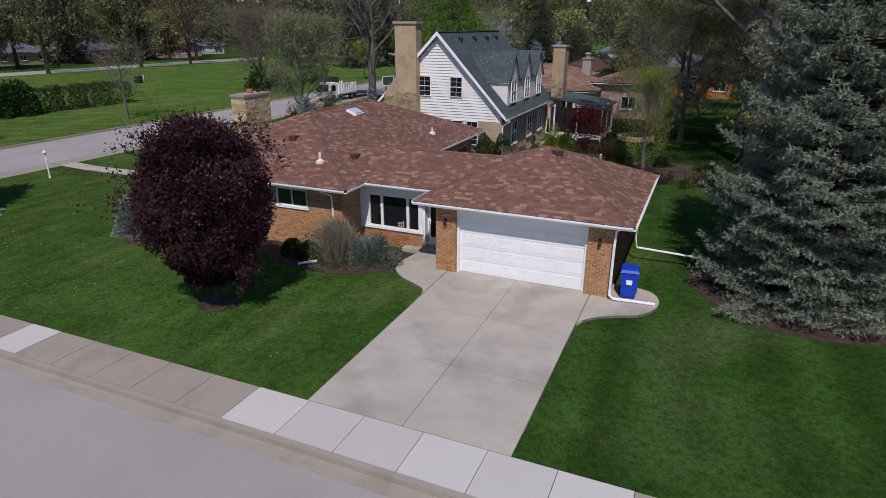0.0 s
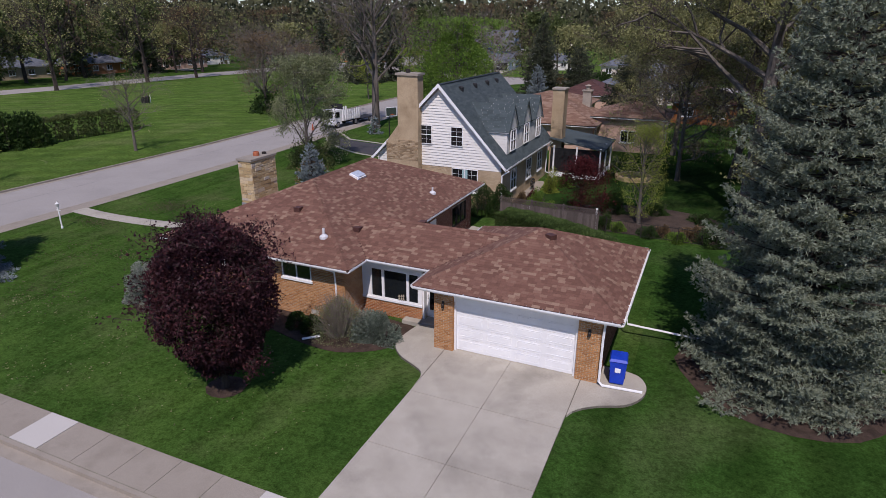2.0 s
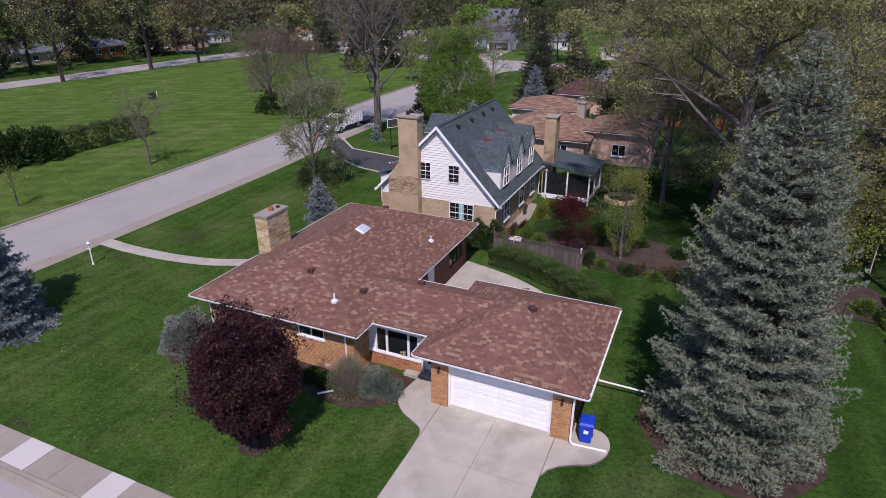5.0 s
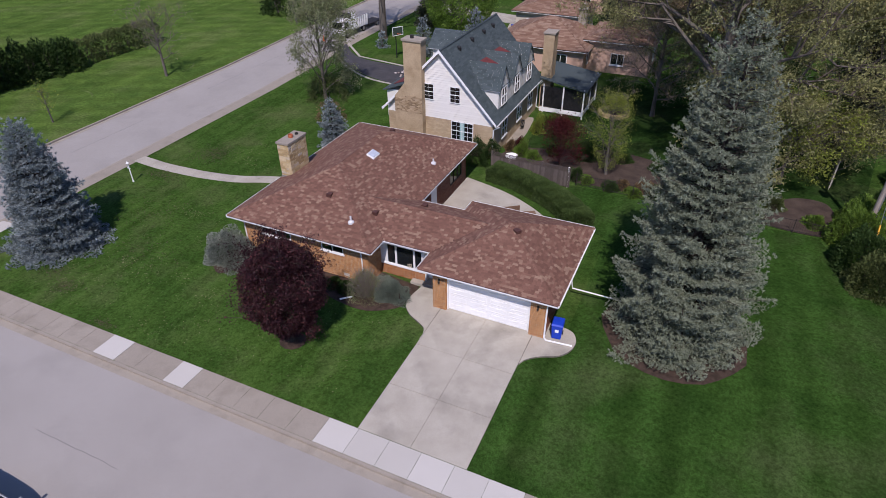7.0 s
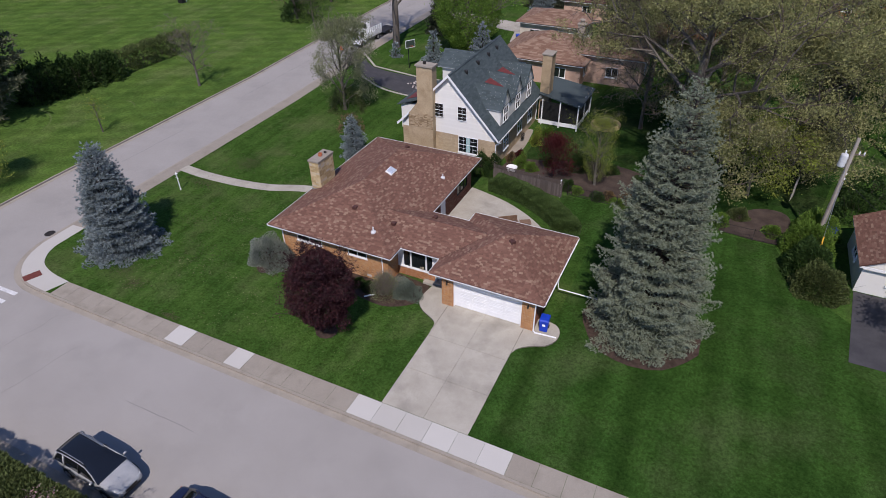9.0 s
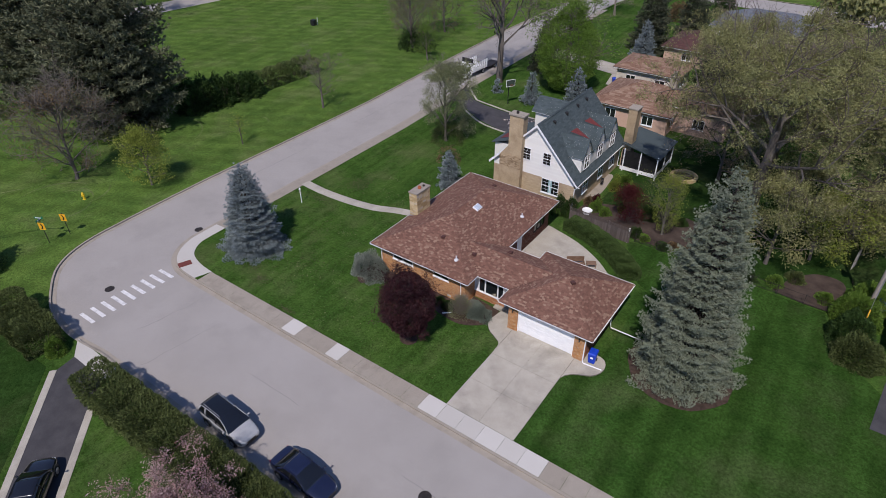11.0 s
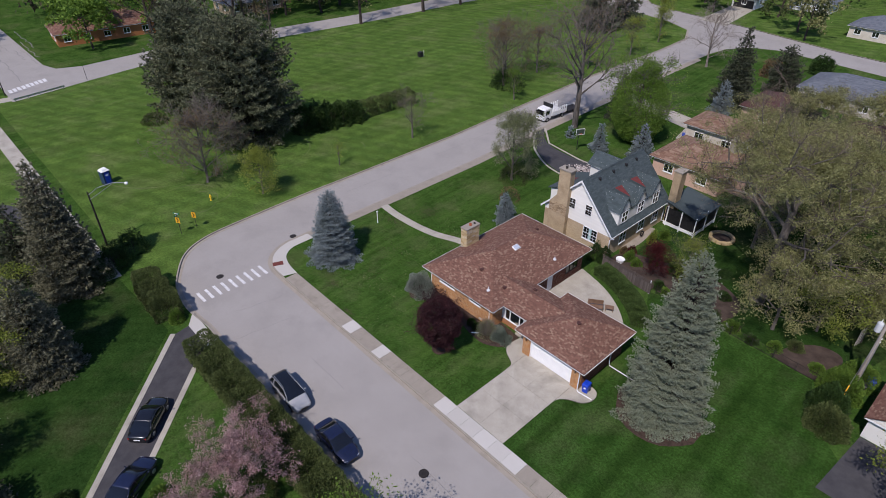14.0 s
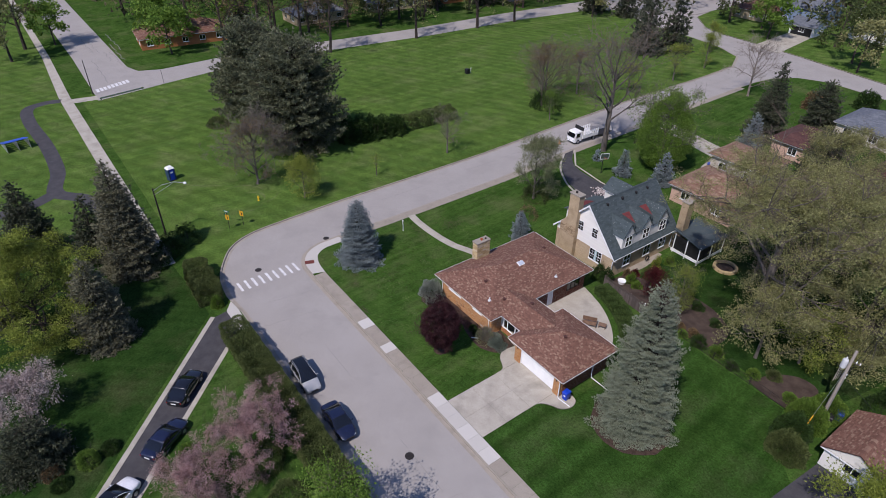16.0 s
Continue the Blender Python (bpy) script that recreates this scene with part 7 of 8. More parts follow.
broadleaf("maple", 8.4, -26.2, 9.4, 3.6, 1.2, 15000, 0.18, BRIGHT, 340, "yellow-green tree across the street", BARK, profile="round", limbs=13, spread=0.7, clump=0.4)
# boundary planting to the east
bush("arborvitae", 21.9, 17.2, 2.0, 1.8, 2.6, 11000, 0.12, LIME, 345, "rounded bright green arborvitae", lump=0.2)
bush("arborvitae", 22.6, 19.9, 1.7, 1.6, 2.2, 9000, 0.12, LIME, 346, "rounded bright green shrub", lump=0.25)
bush("shrub", 21.9, 14.3, 1.6, 2.2, 2.5, 11000, 0.14, GREEN, 347, "dark green dense boundary shrub", lump=0.3)
bush("shrub", 22.6, 12.2, 1.8, 1.6, 2.2, 10000, 0.14, HEDGE, 348, "dark green dense boundary shrub", lump=0.3)
bush("shrub", 25.6, 24.0, 1.6, 1.8, 2.6, 3000, 0.15, GREEN, 349, "dark shrub behind the pole")
bush("shrub", 26.5, 27.5, 2.0, 2.0, 3.0, 3000, 0.16, GREEN, 350, "dark shrub beside the shed")
broadleaf("shade_tree", 30.0, 9.0, 5.6, 3.3, 1.2, 9000, 0.2, YELLOWG, 351, "leafy yellow-green tree by the garage", BARK, profile="round", limbs=13, spread=0.7, clump=0.35)
bush("shrub", 17.0, 20.2, 0.9, 0.8, 1.0, 2600, 0.11, HEDGE, 356, "loose green shrub in the bare soil", lump=0.4)
bush("shrub", 19.6, 18.6, 0.8, 0.8, 0.9, 2200, 0.11, LIME, 357, "low bright green plant in the bare soil", lump=0.4)
bush("shrub", 15.6, 18.6, 0.8, 0.8, 1.0, 1200, 0.12, LIME, 353, "small shrub in the border")

bush("shrub", -13.4, 109.9, 2.6, 2.4, 3.6, 3000, 0.3, GREEN, 354, "dark rounded shrub by the cross street", lump=0.35)
bush("shrub", -20.0, 100.5, 2.2, 2.0, 3.4, 2600, 0.28, BROWN_BUD, 355, "brown budding shrub on the lawn", lump=0.35)
# rows of trees along the far street and the woods beyond: a few kinds, copied
kinds = [
    broadleaf("far_tree", -127.5, 14.0, 17, 6.5, 4.0, 1900, 0.3, BROWN_BUD, 400, "tall dark bare tree along the far street", BARK_DARK, profile="vase", limbs=11, levels=3, spread=1.0, kids=4, trunk_r=0.4, far=True, twig_r=0.03),
    broadleaf("far_tree", -111.6, 62.0, 18, 7.0, 4.5, 1900, 0.32, OLIVE, 401, "tall dark bare tree along the far street", BARK_DARK, profile="vase", limbs=11, levels=3, spread=0.9, kids=4, trunk_r=0.42, far=True, twig_r=0.03),
    broadleaf("far_tree", -135, 2.0, 10.5, 4.2, 2.2, 2400, 0.6, BRIGHT, 402, "round fresh green street tree", BARK_DARK, profile="round", limbs=9, spread=0.7, clump=0.55, levels=2, far=True),
    conifer("far_spruce", -141, 88.0, 13, 3.6, SPRUCE_DARK, 403, "dark spruce beside far houses", step=1.0, tuft=1.0, gap=0.9, arm=1.5, blades=8, wide=0.4),
    broadleaf("far_tree", -136, 66.0, 13, 5.5, 2.5, 2600, 0.55, OLIVE, 404, "olive spring tree among far houses", BARK_DARK, profile="round", limbs=9, spread=0.7, clump=0.6, levels=2, far=True),
    broadleaf("far_tree", -150, 110.0, 14, 6, 2.0, 2600, 0.58, HEDGE, 405, "dark green tree among far houses", BARK_DARK, profile="round", limbs=9, spread=0.7, clump=0.6, levels=2, far=True),
]
rw = random.Random(77)
spots = [(-113.0, 36.0, 0), (-110.6, 83.0, 1), (-109.8, 97.0, 0), (-122.5, 112.0, 1), (-128.5, 24.0, 0), (-129, 61, 5), (-133, 70, 1), (-131, 78, 5), (-135, 86, 0), (-130, 95, 5), (-136, 100, 1), (-128, 108, 4), (-137, 45, 5), (-131, 36, 0), (-142, 56, 5), (-144, 33, 1), (-140, 112, 5), (-133, 120, 0), (-146, 64, 4), (-160, -21, 2), (-149, 2.5, 2), (-143, 8, 2), (-141, 20, 2), (-134, 30, 1), (-138, 22, 3), (-106, 128, 3), (-101, 122, 4), (-96, 132, 3), (-134, 40, 0), (-133, 52, 4), (-134, 104, 3), (-55, 144, 2), (-62, 153, 4), (-40, 152, 5), (-25.8, 133.5, 4), (-63.5, 112, 3), (-70, 107, 3), (-66, 104, 3), (36, 66, 5), (12, 68, 4), (22, 60, 5), (30, 50, 4), (12, 88, 5), (24, 80, 4), (-30, 140, 5), (-72, 152, 5), (-160, -28, 0), (-150, -32, 4)]
for i in range(95):
    a = rw.random()
    if a < 0.5:
        x, y = -rw.uniform(156, 230), rw.uniform(-4, 250)
    elif a < 0.85:
        x, y = rw.uniform(-160, 90), rw.uniform(172, 260)
    else:
        x, y = rw.uniform(30, 130), rw.uniform(40, 200)
    spots.append((x, y, rw.choice((0, 0, 1, 1, 2, 3, 4, 4, 5))))
for x, y, k in spots:
    s = rw.uniform(0.85, 1.2)
    copy_thing(kinds[k], pose(x, y, LAWN_Z, 0, 0, rw.uniform(0, 360)) @ Matrix.Diagonal((s, s, s * rw.uniform(0.9, 1.1), 1)))
# belt of woods behind the houses: many crowns of small clumps, too many to count
rng = np.random.default_rng(12)
C, D = [], []
while len(C) < 900:
    a, d = rng.uniform(radians(62), radians(186)), rng.uniform(165, 420)
    c = np.array([math.cos(a) * d, math.sin(a) * d, rng.uniform(5.5, 10.5)])
    if c[1] < -2 and c[0] > -220:
        continue
    k = 120
    u = rng.normal(size=(k, 3))
    u /= np.linalg.norm(u, axis=1, keepdims=True)
    C.append(c + u * rng.uniform(0.55, 1.05, (k, 1)) * np.array([rng.uniform(3.4, 6), rng.uniform(3.4, 6), c[2] * 0.85]))
    D.append(u)
me = fast_mesh("woods", leaf_cloud(np.concatenate(C), 1.0, rng, 0.85, 0, np.concatenate(D), 3), 3, tree_leaf("woods_foliage", [(0, (0.05, 0.04, 0.03)), (0.4, (0.085, 0.07, 0.048)), (0.65, (0.085, 0.09, 0.042)), (0.88, (0.13, 0.125, 0.065)), (1, (0.16, 0.19, 0.06))], 0.8, 0.25))
tagged(new("woods", me), "belt of mixed spring woods behind the houses", "woods", kind="stuff")
# the wooded horizon, too far to tell trees apart
rng = np.random.default_rng(9)
n = 90000
ang = rng.uniform(radians(60), radians(200), n)
dist = rng.uniform(330, 900, n)
top = 33 + 4 * np.sin(ang * 57) + 3 * np.sin(ang * 131) + 2 * np.sin(ang * 311)
pts = np.stack([np.cos(ang) * dist, np.sin(ang) * dist, top * rng.uniform(0, 1, n) ** 0.8], 1)
me = fast_mesh("distant_woods", leaf_cloud(pts, 3.2, rng, 0.9, 0, None, 3), 3, tree_leaf("distant_foliage", [(0, (0.05, 0.055, 0.03)), (0.5, (0.08, 0.085, 0.045)), (1, (0.13, 0.135, 0.07))], 0.8, 0.2))
tagged(new("distant_woods", me), "hazy band of mixed woods on the horizon", "woods", kind="stuff")



# ---- vehicles ----
def paint(name, c, rough=0.25):
    m = material(name, c, tuple(k * 1.12 + 0.002 for k in c), 2.0, 60.0, rough, 0, spec=0.6)
    m.node_tree.nodes["Principled BSDF"].inputs["Coat Weight"].default_value = 0.7
    m.node_tree.nodes["Principled BSDF"].inputs["Coat Roughness"].default_value = 0.06
    return m


LAMP_CLEAR = glass_mat("headlamp", (0.55, 0.58, 0.6), 0.1)
LAMP_RED = glass_mat("tail_lamp", (0.25, 0.01, 0.01), 0.15)
ALLOY = material("alloy_rim", (0.35, 0.36, 0.37), (0.5, 0.51, 0.52), 4, 30, 0.3, 0, metal=0.8)


def loft(rings):
    g = Geo()
    k = len(rings[0])
    for r in rings:
        g.v += [tuple(p) for p in r]
    for i in range(len(rings) - 1):
        for j in range(k):
            a = i * k
            g.f.append((a + j, a + (j + 1) % k, a + k + (j + 1) % k, a + k + j))
    g.f += [tuple(range(k - 1, -1, -1)), tuple(range((len(rings) - 1) * k, len(rings) * k))]
    return g


def wheel(parent, x, y, r, w=0.22):
    n = 24
    g = Geo().tube([(x, y - w / 2, r), (x, y - w / 2 + 0.03, r), (x, y + w / 2 - 0.03, r), (x, y + w / 2, r)], [r * 0.92, r, r, r * 0.92], n)
    t = part("wheel", g, RUBBER, parent, smooth=True)
    s = 1 if y > 0 else -1
    part("rim", Geo().tube([(x, y + s * (w / 2 - 0.02), r), (x, y + s * (w / 2 + 0.012), r)], [r * 0.66, r * 0.6], 18), ALLOY, t)


def spread_rows(rows, per=4):
    """Rows of numbers, with smooth in-between rows."""
    out = []
    for i in range(len(rows) - 1):
        a, b, c, d = (np.array(rows[k]) for k in (max(i - 1, 0), i, i + 1, min(i + 2, len(rows) - 1)))
        for k in range(per):
            t = k / per
            out.append(0.5 * (2 * b + (c - a) * t + (2 * a - 5 * b + 4 * c - d) * t * t + (3 * b - a - 3 * c + d) * t ** 3))
    return out + [np.array(rows[-1])]


def car(x, y, turn, col, label, suv=False, roof_dark=False):
    """A car facing +x: rounded body shell, glass cabin with painted roof and pillars, lamps, wheels."""
    t = thing("car", x, y, ROAD_Z if y > -21 else LAWN_Z + 0.016, turn, label, "car")
    up = 0.12 if suv else 0.0
    rows = [(-2.37, 0.46, 0.76 + up, 0.62), (-2.30, 0.32, 0.92 + up, 0.76), (-2.02, 0.25, 0.99 + up, 0.87), (-1.2, 0.23, 0.97 + up, 0.92), (0.0, 0.23, 0.95 + up, 0.93), (0.95, 0.23, 0.92 + up, 0.92), (1.55, 0.24, 0.85 + up, 0.89), (2.0, 0.28, 0.76 + up, 0.83), (2.26, 0.34, 0.64 + up, 0.71), (2.36, 0.42, 0.55 + up, 0.58)]
    rings = []
    for xx, zl, zt, w in spread_rows(rows):
        h = zt - zl
        half = [(w * 0.84, zl), (w * 0.97, zl + 0.1), (w, zl + 0.42 * h), (w * 0.985, zl + 0.72 * h), (w * 0.94, zt - 0.05), (w * 0.82, zt), (w * 0.45, zt + 0.03)]
        rings.append([(xx, -a, b) for a, b in half] + [(xx, 0, zt + 0.04)] + [(xx, a, b) for a, b in half[::-1]])
    body = part("body", loft(rings), col, t, smooth=True)
    belt = 0.95 + up
    cab_rows = [(-2.26, belt + 0.02), (-2.16, 1.42), (-1.9, 1.62), (-1.0, 1.70), (0.0, 1.69), (0.3, 1.62), (0.72, 1.38), (1.2, belt)] if suv else [(-1.8, belt + 0.02), (-1.4, 1.20), (-0.98, 1.37), (-0.5, 1.44), (0.0, 1.445), (0.28, 1.40), (0.7, 1.20), (1.18, belt - 0.02)]

    def cab_ring(xx, zr, grow=0.0):
        h = max(zr - belt, 0.0)
        half = [(0.87, belt - 0.04), (0.87 - 0.13 * h, belt + 0.45 * h), (0.85 - 0.32 * h, belt + 0.86 * h), (0.76 - 0.36 * h, belt + 0.97 * h), (0.36, zr)]
        return [(xx, -a - grow, b + grow) for a, b in half] + [(xx, 0, zr + 0.015 + grow)] + [(xx, a + grow, b + grow) for a, b in half[::-1]]

    fine = spread_rows(cab_rows)
    part("cabin_glass", loft([cab_ring(*q) for q in fine]), GLASS_CAR, body, "dark car windows", smooth=True)
    xr0, xr1 = (-1.95, 0.22) if suv else (-0.98, 0.2)
    roof = [cab_ring(q[0], q[1], 0.014)[2:-2] for q in fine if xr0 - 0.02 <= q[0] <= xr1 + 0.02]
    part("roof", loft(roof), GLASS_CAR if roof_dark else col, body, "dark glass roof" if roof_dark else "", smooth=True)

    def on_side(xx, k, s):
        zr = np.interp(xx, [q[0] for q in fine], [q[1] for q in fine])
        p = cab_ring(xx, zr, 0.012)[k]
        return (p[0], s * abs(p[1]), p[2])

    for s in (-1, 1):
        part("roof_side", Geo().tube([on_side(xr0 + (xr1 - xr0) * i / 6, 2, s) for i in range(7)], 0.03, 6), col, body, smooth=True)
        part("pillar", Geo().tube([on_side(1.14, 0, s), on_side(0.7, 2, s), on_side(xr1, 2, s)], 0.03, 6), col, body, smooth=True)
        part("pillar", Geo().tube([on_side(-0.25, 0, s), on_side(-0.25, 1, s), on_side(-0.25, 2, s)], 0.028, 6), BLACK, body, smooth=True)
        rear = (-2.18, -2.1, -1.95) if suv else (-1.62, -1.3, -0.98)
        part("pillar", Geo().tube([on_side(rear[0], 0, s), on_side(rear[1], 1, s), on_side(rear[2], 2, s)], 0.06, 6), col, body, smooth=True)
        if suv:
            part("pillar", Geo().tube([on_side(-1.35, 0, s), on_side(-1.4, 1, s), on_side(-1.45, 2, s)], 0.05, 6), col, body, smooth=True)
            part("roof_rail", Geo().tube([(-1.75, s * 0.58, 1.63), (-1.6, s * 0.58, 1.72), (-0.1, s * 0.58, 1.74), (0.05, s * 0.58, 1.66)], 0.02, 5), STEEL, body)
        part("headlamp", loft([[(1.95, s * 0.80, 0.58 + up), (1.95, s * 0.52, 0.60 + up), (1.95, s * 0.52, 0.72 + up), (1.95, s * 0.80, 0.70 + up)], [(2.26, s * 0.70, 0.55 + up), (2.33, s * 0.46, 0.55 + up), (2.29, s * 0.46, 0.64 + up), (2.24, s * 0.68, 0.64 + up)]]), LAMP_CLEAR, body)
        part("tail_lamp", Geo().box(-2.35, s * 0.62 - 0.13, 0.70 + up, -2.2, s * 0.62 + 0.13, 0.84 + up), LAMP_RED, body, bevel=0.03)
        part("mirror", Geo().tube([(0.86, s * 0.88, belt + 0.02), (0.88, s * 1.0, belt + 0.07), (0.88, s * 1.1, belt + 0.07)], [0.03, 0.07, 0.06], 7), col, body, smooth=True)
        for xx in (-1.38, 1.42):
            wheel(t, xx, s * 0.83, 0.34)
            part("wheel_arch", Geo().tube([(xx, s * 0.80, 0.36), (xx, s * 0.925, 0.36)], 0.39, 18), BLACK, body)
    part("bumper", Geo().box(2.28, -0.5, 0.4, 2.375, 0.5, 0.5), BLACK, body, bevel=0.03)
    part("grille", Geo().box(2.25, -0.34, 0.52, 2.365, 0.34, 0.6 + up * 0.5), IRON, body, bevel=0.02)
    part("plate", Geo().box(-2.39, -0.26, 0.62, -2.3, 0.26, 0.74), WHITE, body)
    return t


SILVER_PAINT, NAVY, BLACK_PAINT, WHITE_PAINT = paint("silver_paint", (0.34, 0.345, 0.35)), paint("navy_paint", (0.008, 0.011, 0.035)), paint("black_paint", (0.007, 0.007, 0.009)), paint("white_car_paint", (0.75, 0.75, 0.76))
car(-11.25, -19.55, -2, SILVER_PAINT, "silver estate car with dark glass roof parked at the kerb", True, True)
car(-4.1, -19.5, -2, NAVY, "dark navy saloon car parked at the kerb")
car(-16.75, -30.0, 136, BLACK_PAINT, "black saloon car parked on the driveway")
car(-11.45, -33.4, 125, NAVY, "dark saloon car parked on the driveway")
car(-7.3, -38.7, 122, WHITE_PAINT, "white car parked on the driveway", True, True)

# truck
tk = thing("truck", -36.9, 48.6, ROAD_Z, -93, "white cab-over truck with a staked dump bed", "truck")
cabp = part("cab", loft([[(0.9, -1.0, 0.5), (0.9, 1.0, 0.5), (0.9, 1.0, 2.35), (0.9, -1.0, 2.35)], [(2.3, -1.0, 0.45), (2.3, 1.0, 0.45), (2.25, 0.95, 2.3), (2.25, -0.95, 2.3)], [(2.75, -0.98, 0.5), (2.75, 0.98, 0.5), (2.45, 0.9, 2.2), (2.45, -0.9, 2.2)]]), WHITE, tk, "white truck cab", bevel=0.06)
part("windscreen", Geo().slab([(2.72, -0.85, 1.35), (2.72, 0.85, 1.35), (2.52, 0.82, 2.12), (2.52, -0.82, 2.12)], (1, 0, 0.2), 0.03), GLASS_CAR, cabp)
for s in (-1, 1):
    part("side_window", Geo().box(1.35, s * 1.0 - 0.015, 1.35, 2.2, s * 1.0 + 0.015, 2.05), GLASS_CAR, cabp)
    part("headlamp", Geo().box(2.72, s * 0.75 - 0.14, 0.72, 2.78, s * 0.75 + 0.14, 0.9), LAMP_CLEAR, cabp)
    part("mirror", Geo().box(2.35, s * 1.2 - 0.09, 1.4, 2.42, s * 1.2 + 0.09, 1.8), BLACK, cabp)
part("chassis", Geo().box(-3.2, -0.45, 0.45, 2.3, 0.45, 0.72), IRON, tk)
bedp = part("bed", Geo().box(-3.2, -1.1, 0.8, 0.7, 1.1, 0.92).box(-3.2, -1.1, 0.92, 0.7, -1.04, 1.5).box(-3.2, 1.04, 0.92, 0.7, 1.1, 1.5).box(0.62, -1.04, 0.92, 0.7, 1.04, 2.3), WHITE, tk, "white dump bed")
for s in (-1, 1):
    for i in range(8):
        part("stake", Geo().box(-3.15 + 0.52 * i, s * 1.1 - 0.05, 0.95, -2.9 + 0.52 * i, s * 1.1 + 0.05, 2.2), WHITE, bedp)
part("headboard", Geo().box(0.7, -1.1, 2.3, 0.76, 1.1, 3.0), BLACK, bedp, "dark mesh headboard")
for xx in (-2.2, 1.75):
    for s in (-1, 1):
        wheel(tk, xx, s * 0.9, 0.42, 0.3)
tr = thing("trailer", -36.6, 54.0, ROAD_Z, -93, "low dark equipment trailer behind the truck", "trailer")
part("deck", Geo().box(-1.8, -0.9, 0.5, 1.8, 0.9, 0.62).box(1.8, -0.05, 0.48, 2.9, 0.05, 0.58), IRON, tr)
for s in (-1, 1):
    wheel(tr, -0.2, s * 1.0, 0.33, 0.2)
cone = thing("traffic_cone", -38.2, 44.3, ROAD_Z, 0, "orange traffic cone on the street", "cone")
ORANGE = material("orange_plastic", (0.75, 0.12, 0.03), (0.85, 0.16, 0.04), 4, 30, 0.5, 0.02)
part("cone", Geo().box(-0.2, -0.2, 0, 0.2, 0.2, 0.03).lathe([(0.15, 0.03), (0.03, 0.7)], sides=12), ORANGE, cone)


# ---- bins, lamps, signs ----
def wheelie_bin(x, y, z, turn, mat, label):
    t = thing("wheelie_bin", x, y, z, turn, label, "bin")
    b = part("body", loft([[(-0.24, -0.27, 0.06), (0.24, -0.27, 0.06), (0.24, 0.24, 0.06), (-0.24, 0.24, 0.06)], [(-0.30, -0.34, 0.98), (0.30, -0.34, 0.98), (0.30, 0.34, 0.98), (-0.30, 0.34, 0.98)]]), mat, t, bevel=0.03)
    part("lid", loft([[(-0.32, -0.37, 0.99), (0.32, -0.37, 0.99), (0.32, 0.37, 0.99), (-0.32, 0.37, 0.99)], [(-0.28, -0.3, 1.07), (0.28, -0.3, 1.07), (0.28, 0.33, 1.09), (-0.28, 0.33, 1.09)]]), mat, t, bevel=0.02)
    part("handle", Geo().tube([(-0.26, 0.38, 0.95), (0.26, 0.38, 0.95)], 0.018, 6), mat, t)
    for s in (-1, 1):
        part("wheel", Geo().tube([(s * 0.24, 0.28, 0.12), (s * 0.30, 0.28, 0.12)], 0.12, 12), RUBBER, t)
    part("label_plate", Geo().box(-0.1, -0.335, 0.55, 0.1, -0.305, 0.72), WHITE, b, "faded white printed marks")
    return t


wheelie_bin(6.38, 0.30, 0.0, 6, BLUE_BIN, "blue plastic wheelie bin beside the garage")
wheelie_bin(23.6, 19.9, LAWN_Z, 20, BLUE_BIN, "blue plastic wheelie bin beside the white garage")
wheelie_bin(23.2, 18.7, LAWN_Z, 12, BLACK, "dark wheelie bin by the pole")
wheelie_bin(-15.9, 57.5, LAWN_Z, 30, BLUE_BIN, "blue plastic wheelie bin by a driveway")

lp = thing("lamp_post", -29.4, 4.2, LAWN_Z, 0, "white garden lamp post with a small lantern", "lamp post")
part("post", Geo().lathe([(0.07, -0.1), (0.07, 0.1), (0.045, 0.14), (0.04, 1.35), (0.06, 1.38), (0.06, 1.42)], sides=12), WHITE, lp)
part("crossbar", Geo().box(-0.2, -0.015, 1.2, 0.2, 0.015, 1.23), WHITE, lp)
lan = part("lantern", Geo().lathe([(0.06, 1.42), (0.11, 1.62), (0.115, 1.64)], sides=6), glass_mat("lantern_glass", (0.5, 0.5, 0.48), 0.2), lp, "glass lantern")
part("cap", Geo().lathe([(0.14, 1.64), (0.07, 1.72), (0.02, 1.74), (0.015, 1.82)], sides=6), WHITE, lan)

YELLOW = material("sign_yellow", (0.75, 0.38, 0.02), (0.8, 0.42, 0.03), 4, 30, 0.5, 0)
SIGN_GREEN = material("sign_green", (0.01, 0.16, 0.08), (0.015, 0.19, 0.10), 4, 30, 0.5, 0)
for x, y, names in ((-43.9, -13.7, False), (-44.0, -15.7, True)):
    s = thing("road_sign", x, y, LAWN_Z, -62, "yellow chevron bend sign on a dark post", "road sign")
    part("post", Geo().tube([(0, 0, -0.2), (0, 0, 2.6 if not names else 2.9)], 0.035, 6), IRON, s)
    pl_ = part("sign_plate", Geo().box(0.03, -0.32, 1.6, 0.05, 0.32, 2.4), YELLOW, s)
    g = Geo()
    for sgn in (-1, 1):
        g.slab([(0.056, 0.16, 2.0), (0.056, 0.02, 2.0), (0.056, -0.14, 2.0 + sgn * 0.3), (0.056, 0.0, 2.0 + sgn * 0.3)], (1, 0, 0), 0.004)
    part("chevron", g, BLACK, pl_, "black chevron")
    if names:
        for ang, zz in ((0, 2.75), (90, 2.95)):
            b = part("name_plate", Geo().box(-0.45, -0.01, -0.1, 0.45, 0.01, 0.1), SIGN_GREEN, s, "green street name plate")
            b.matrix_basis = pose(0, 0, zz, 0, 0, ang)
            part("name_bar", Geo().box(-0.3, -0.014, -0.04, 0.3, 0.014, 0.04), WHITE, b)
hy = thing("fire_hydrant", -49.5, -9.2, LAWN_Z, 0, "yellow fire hydrant on the grass", "hydrant")
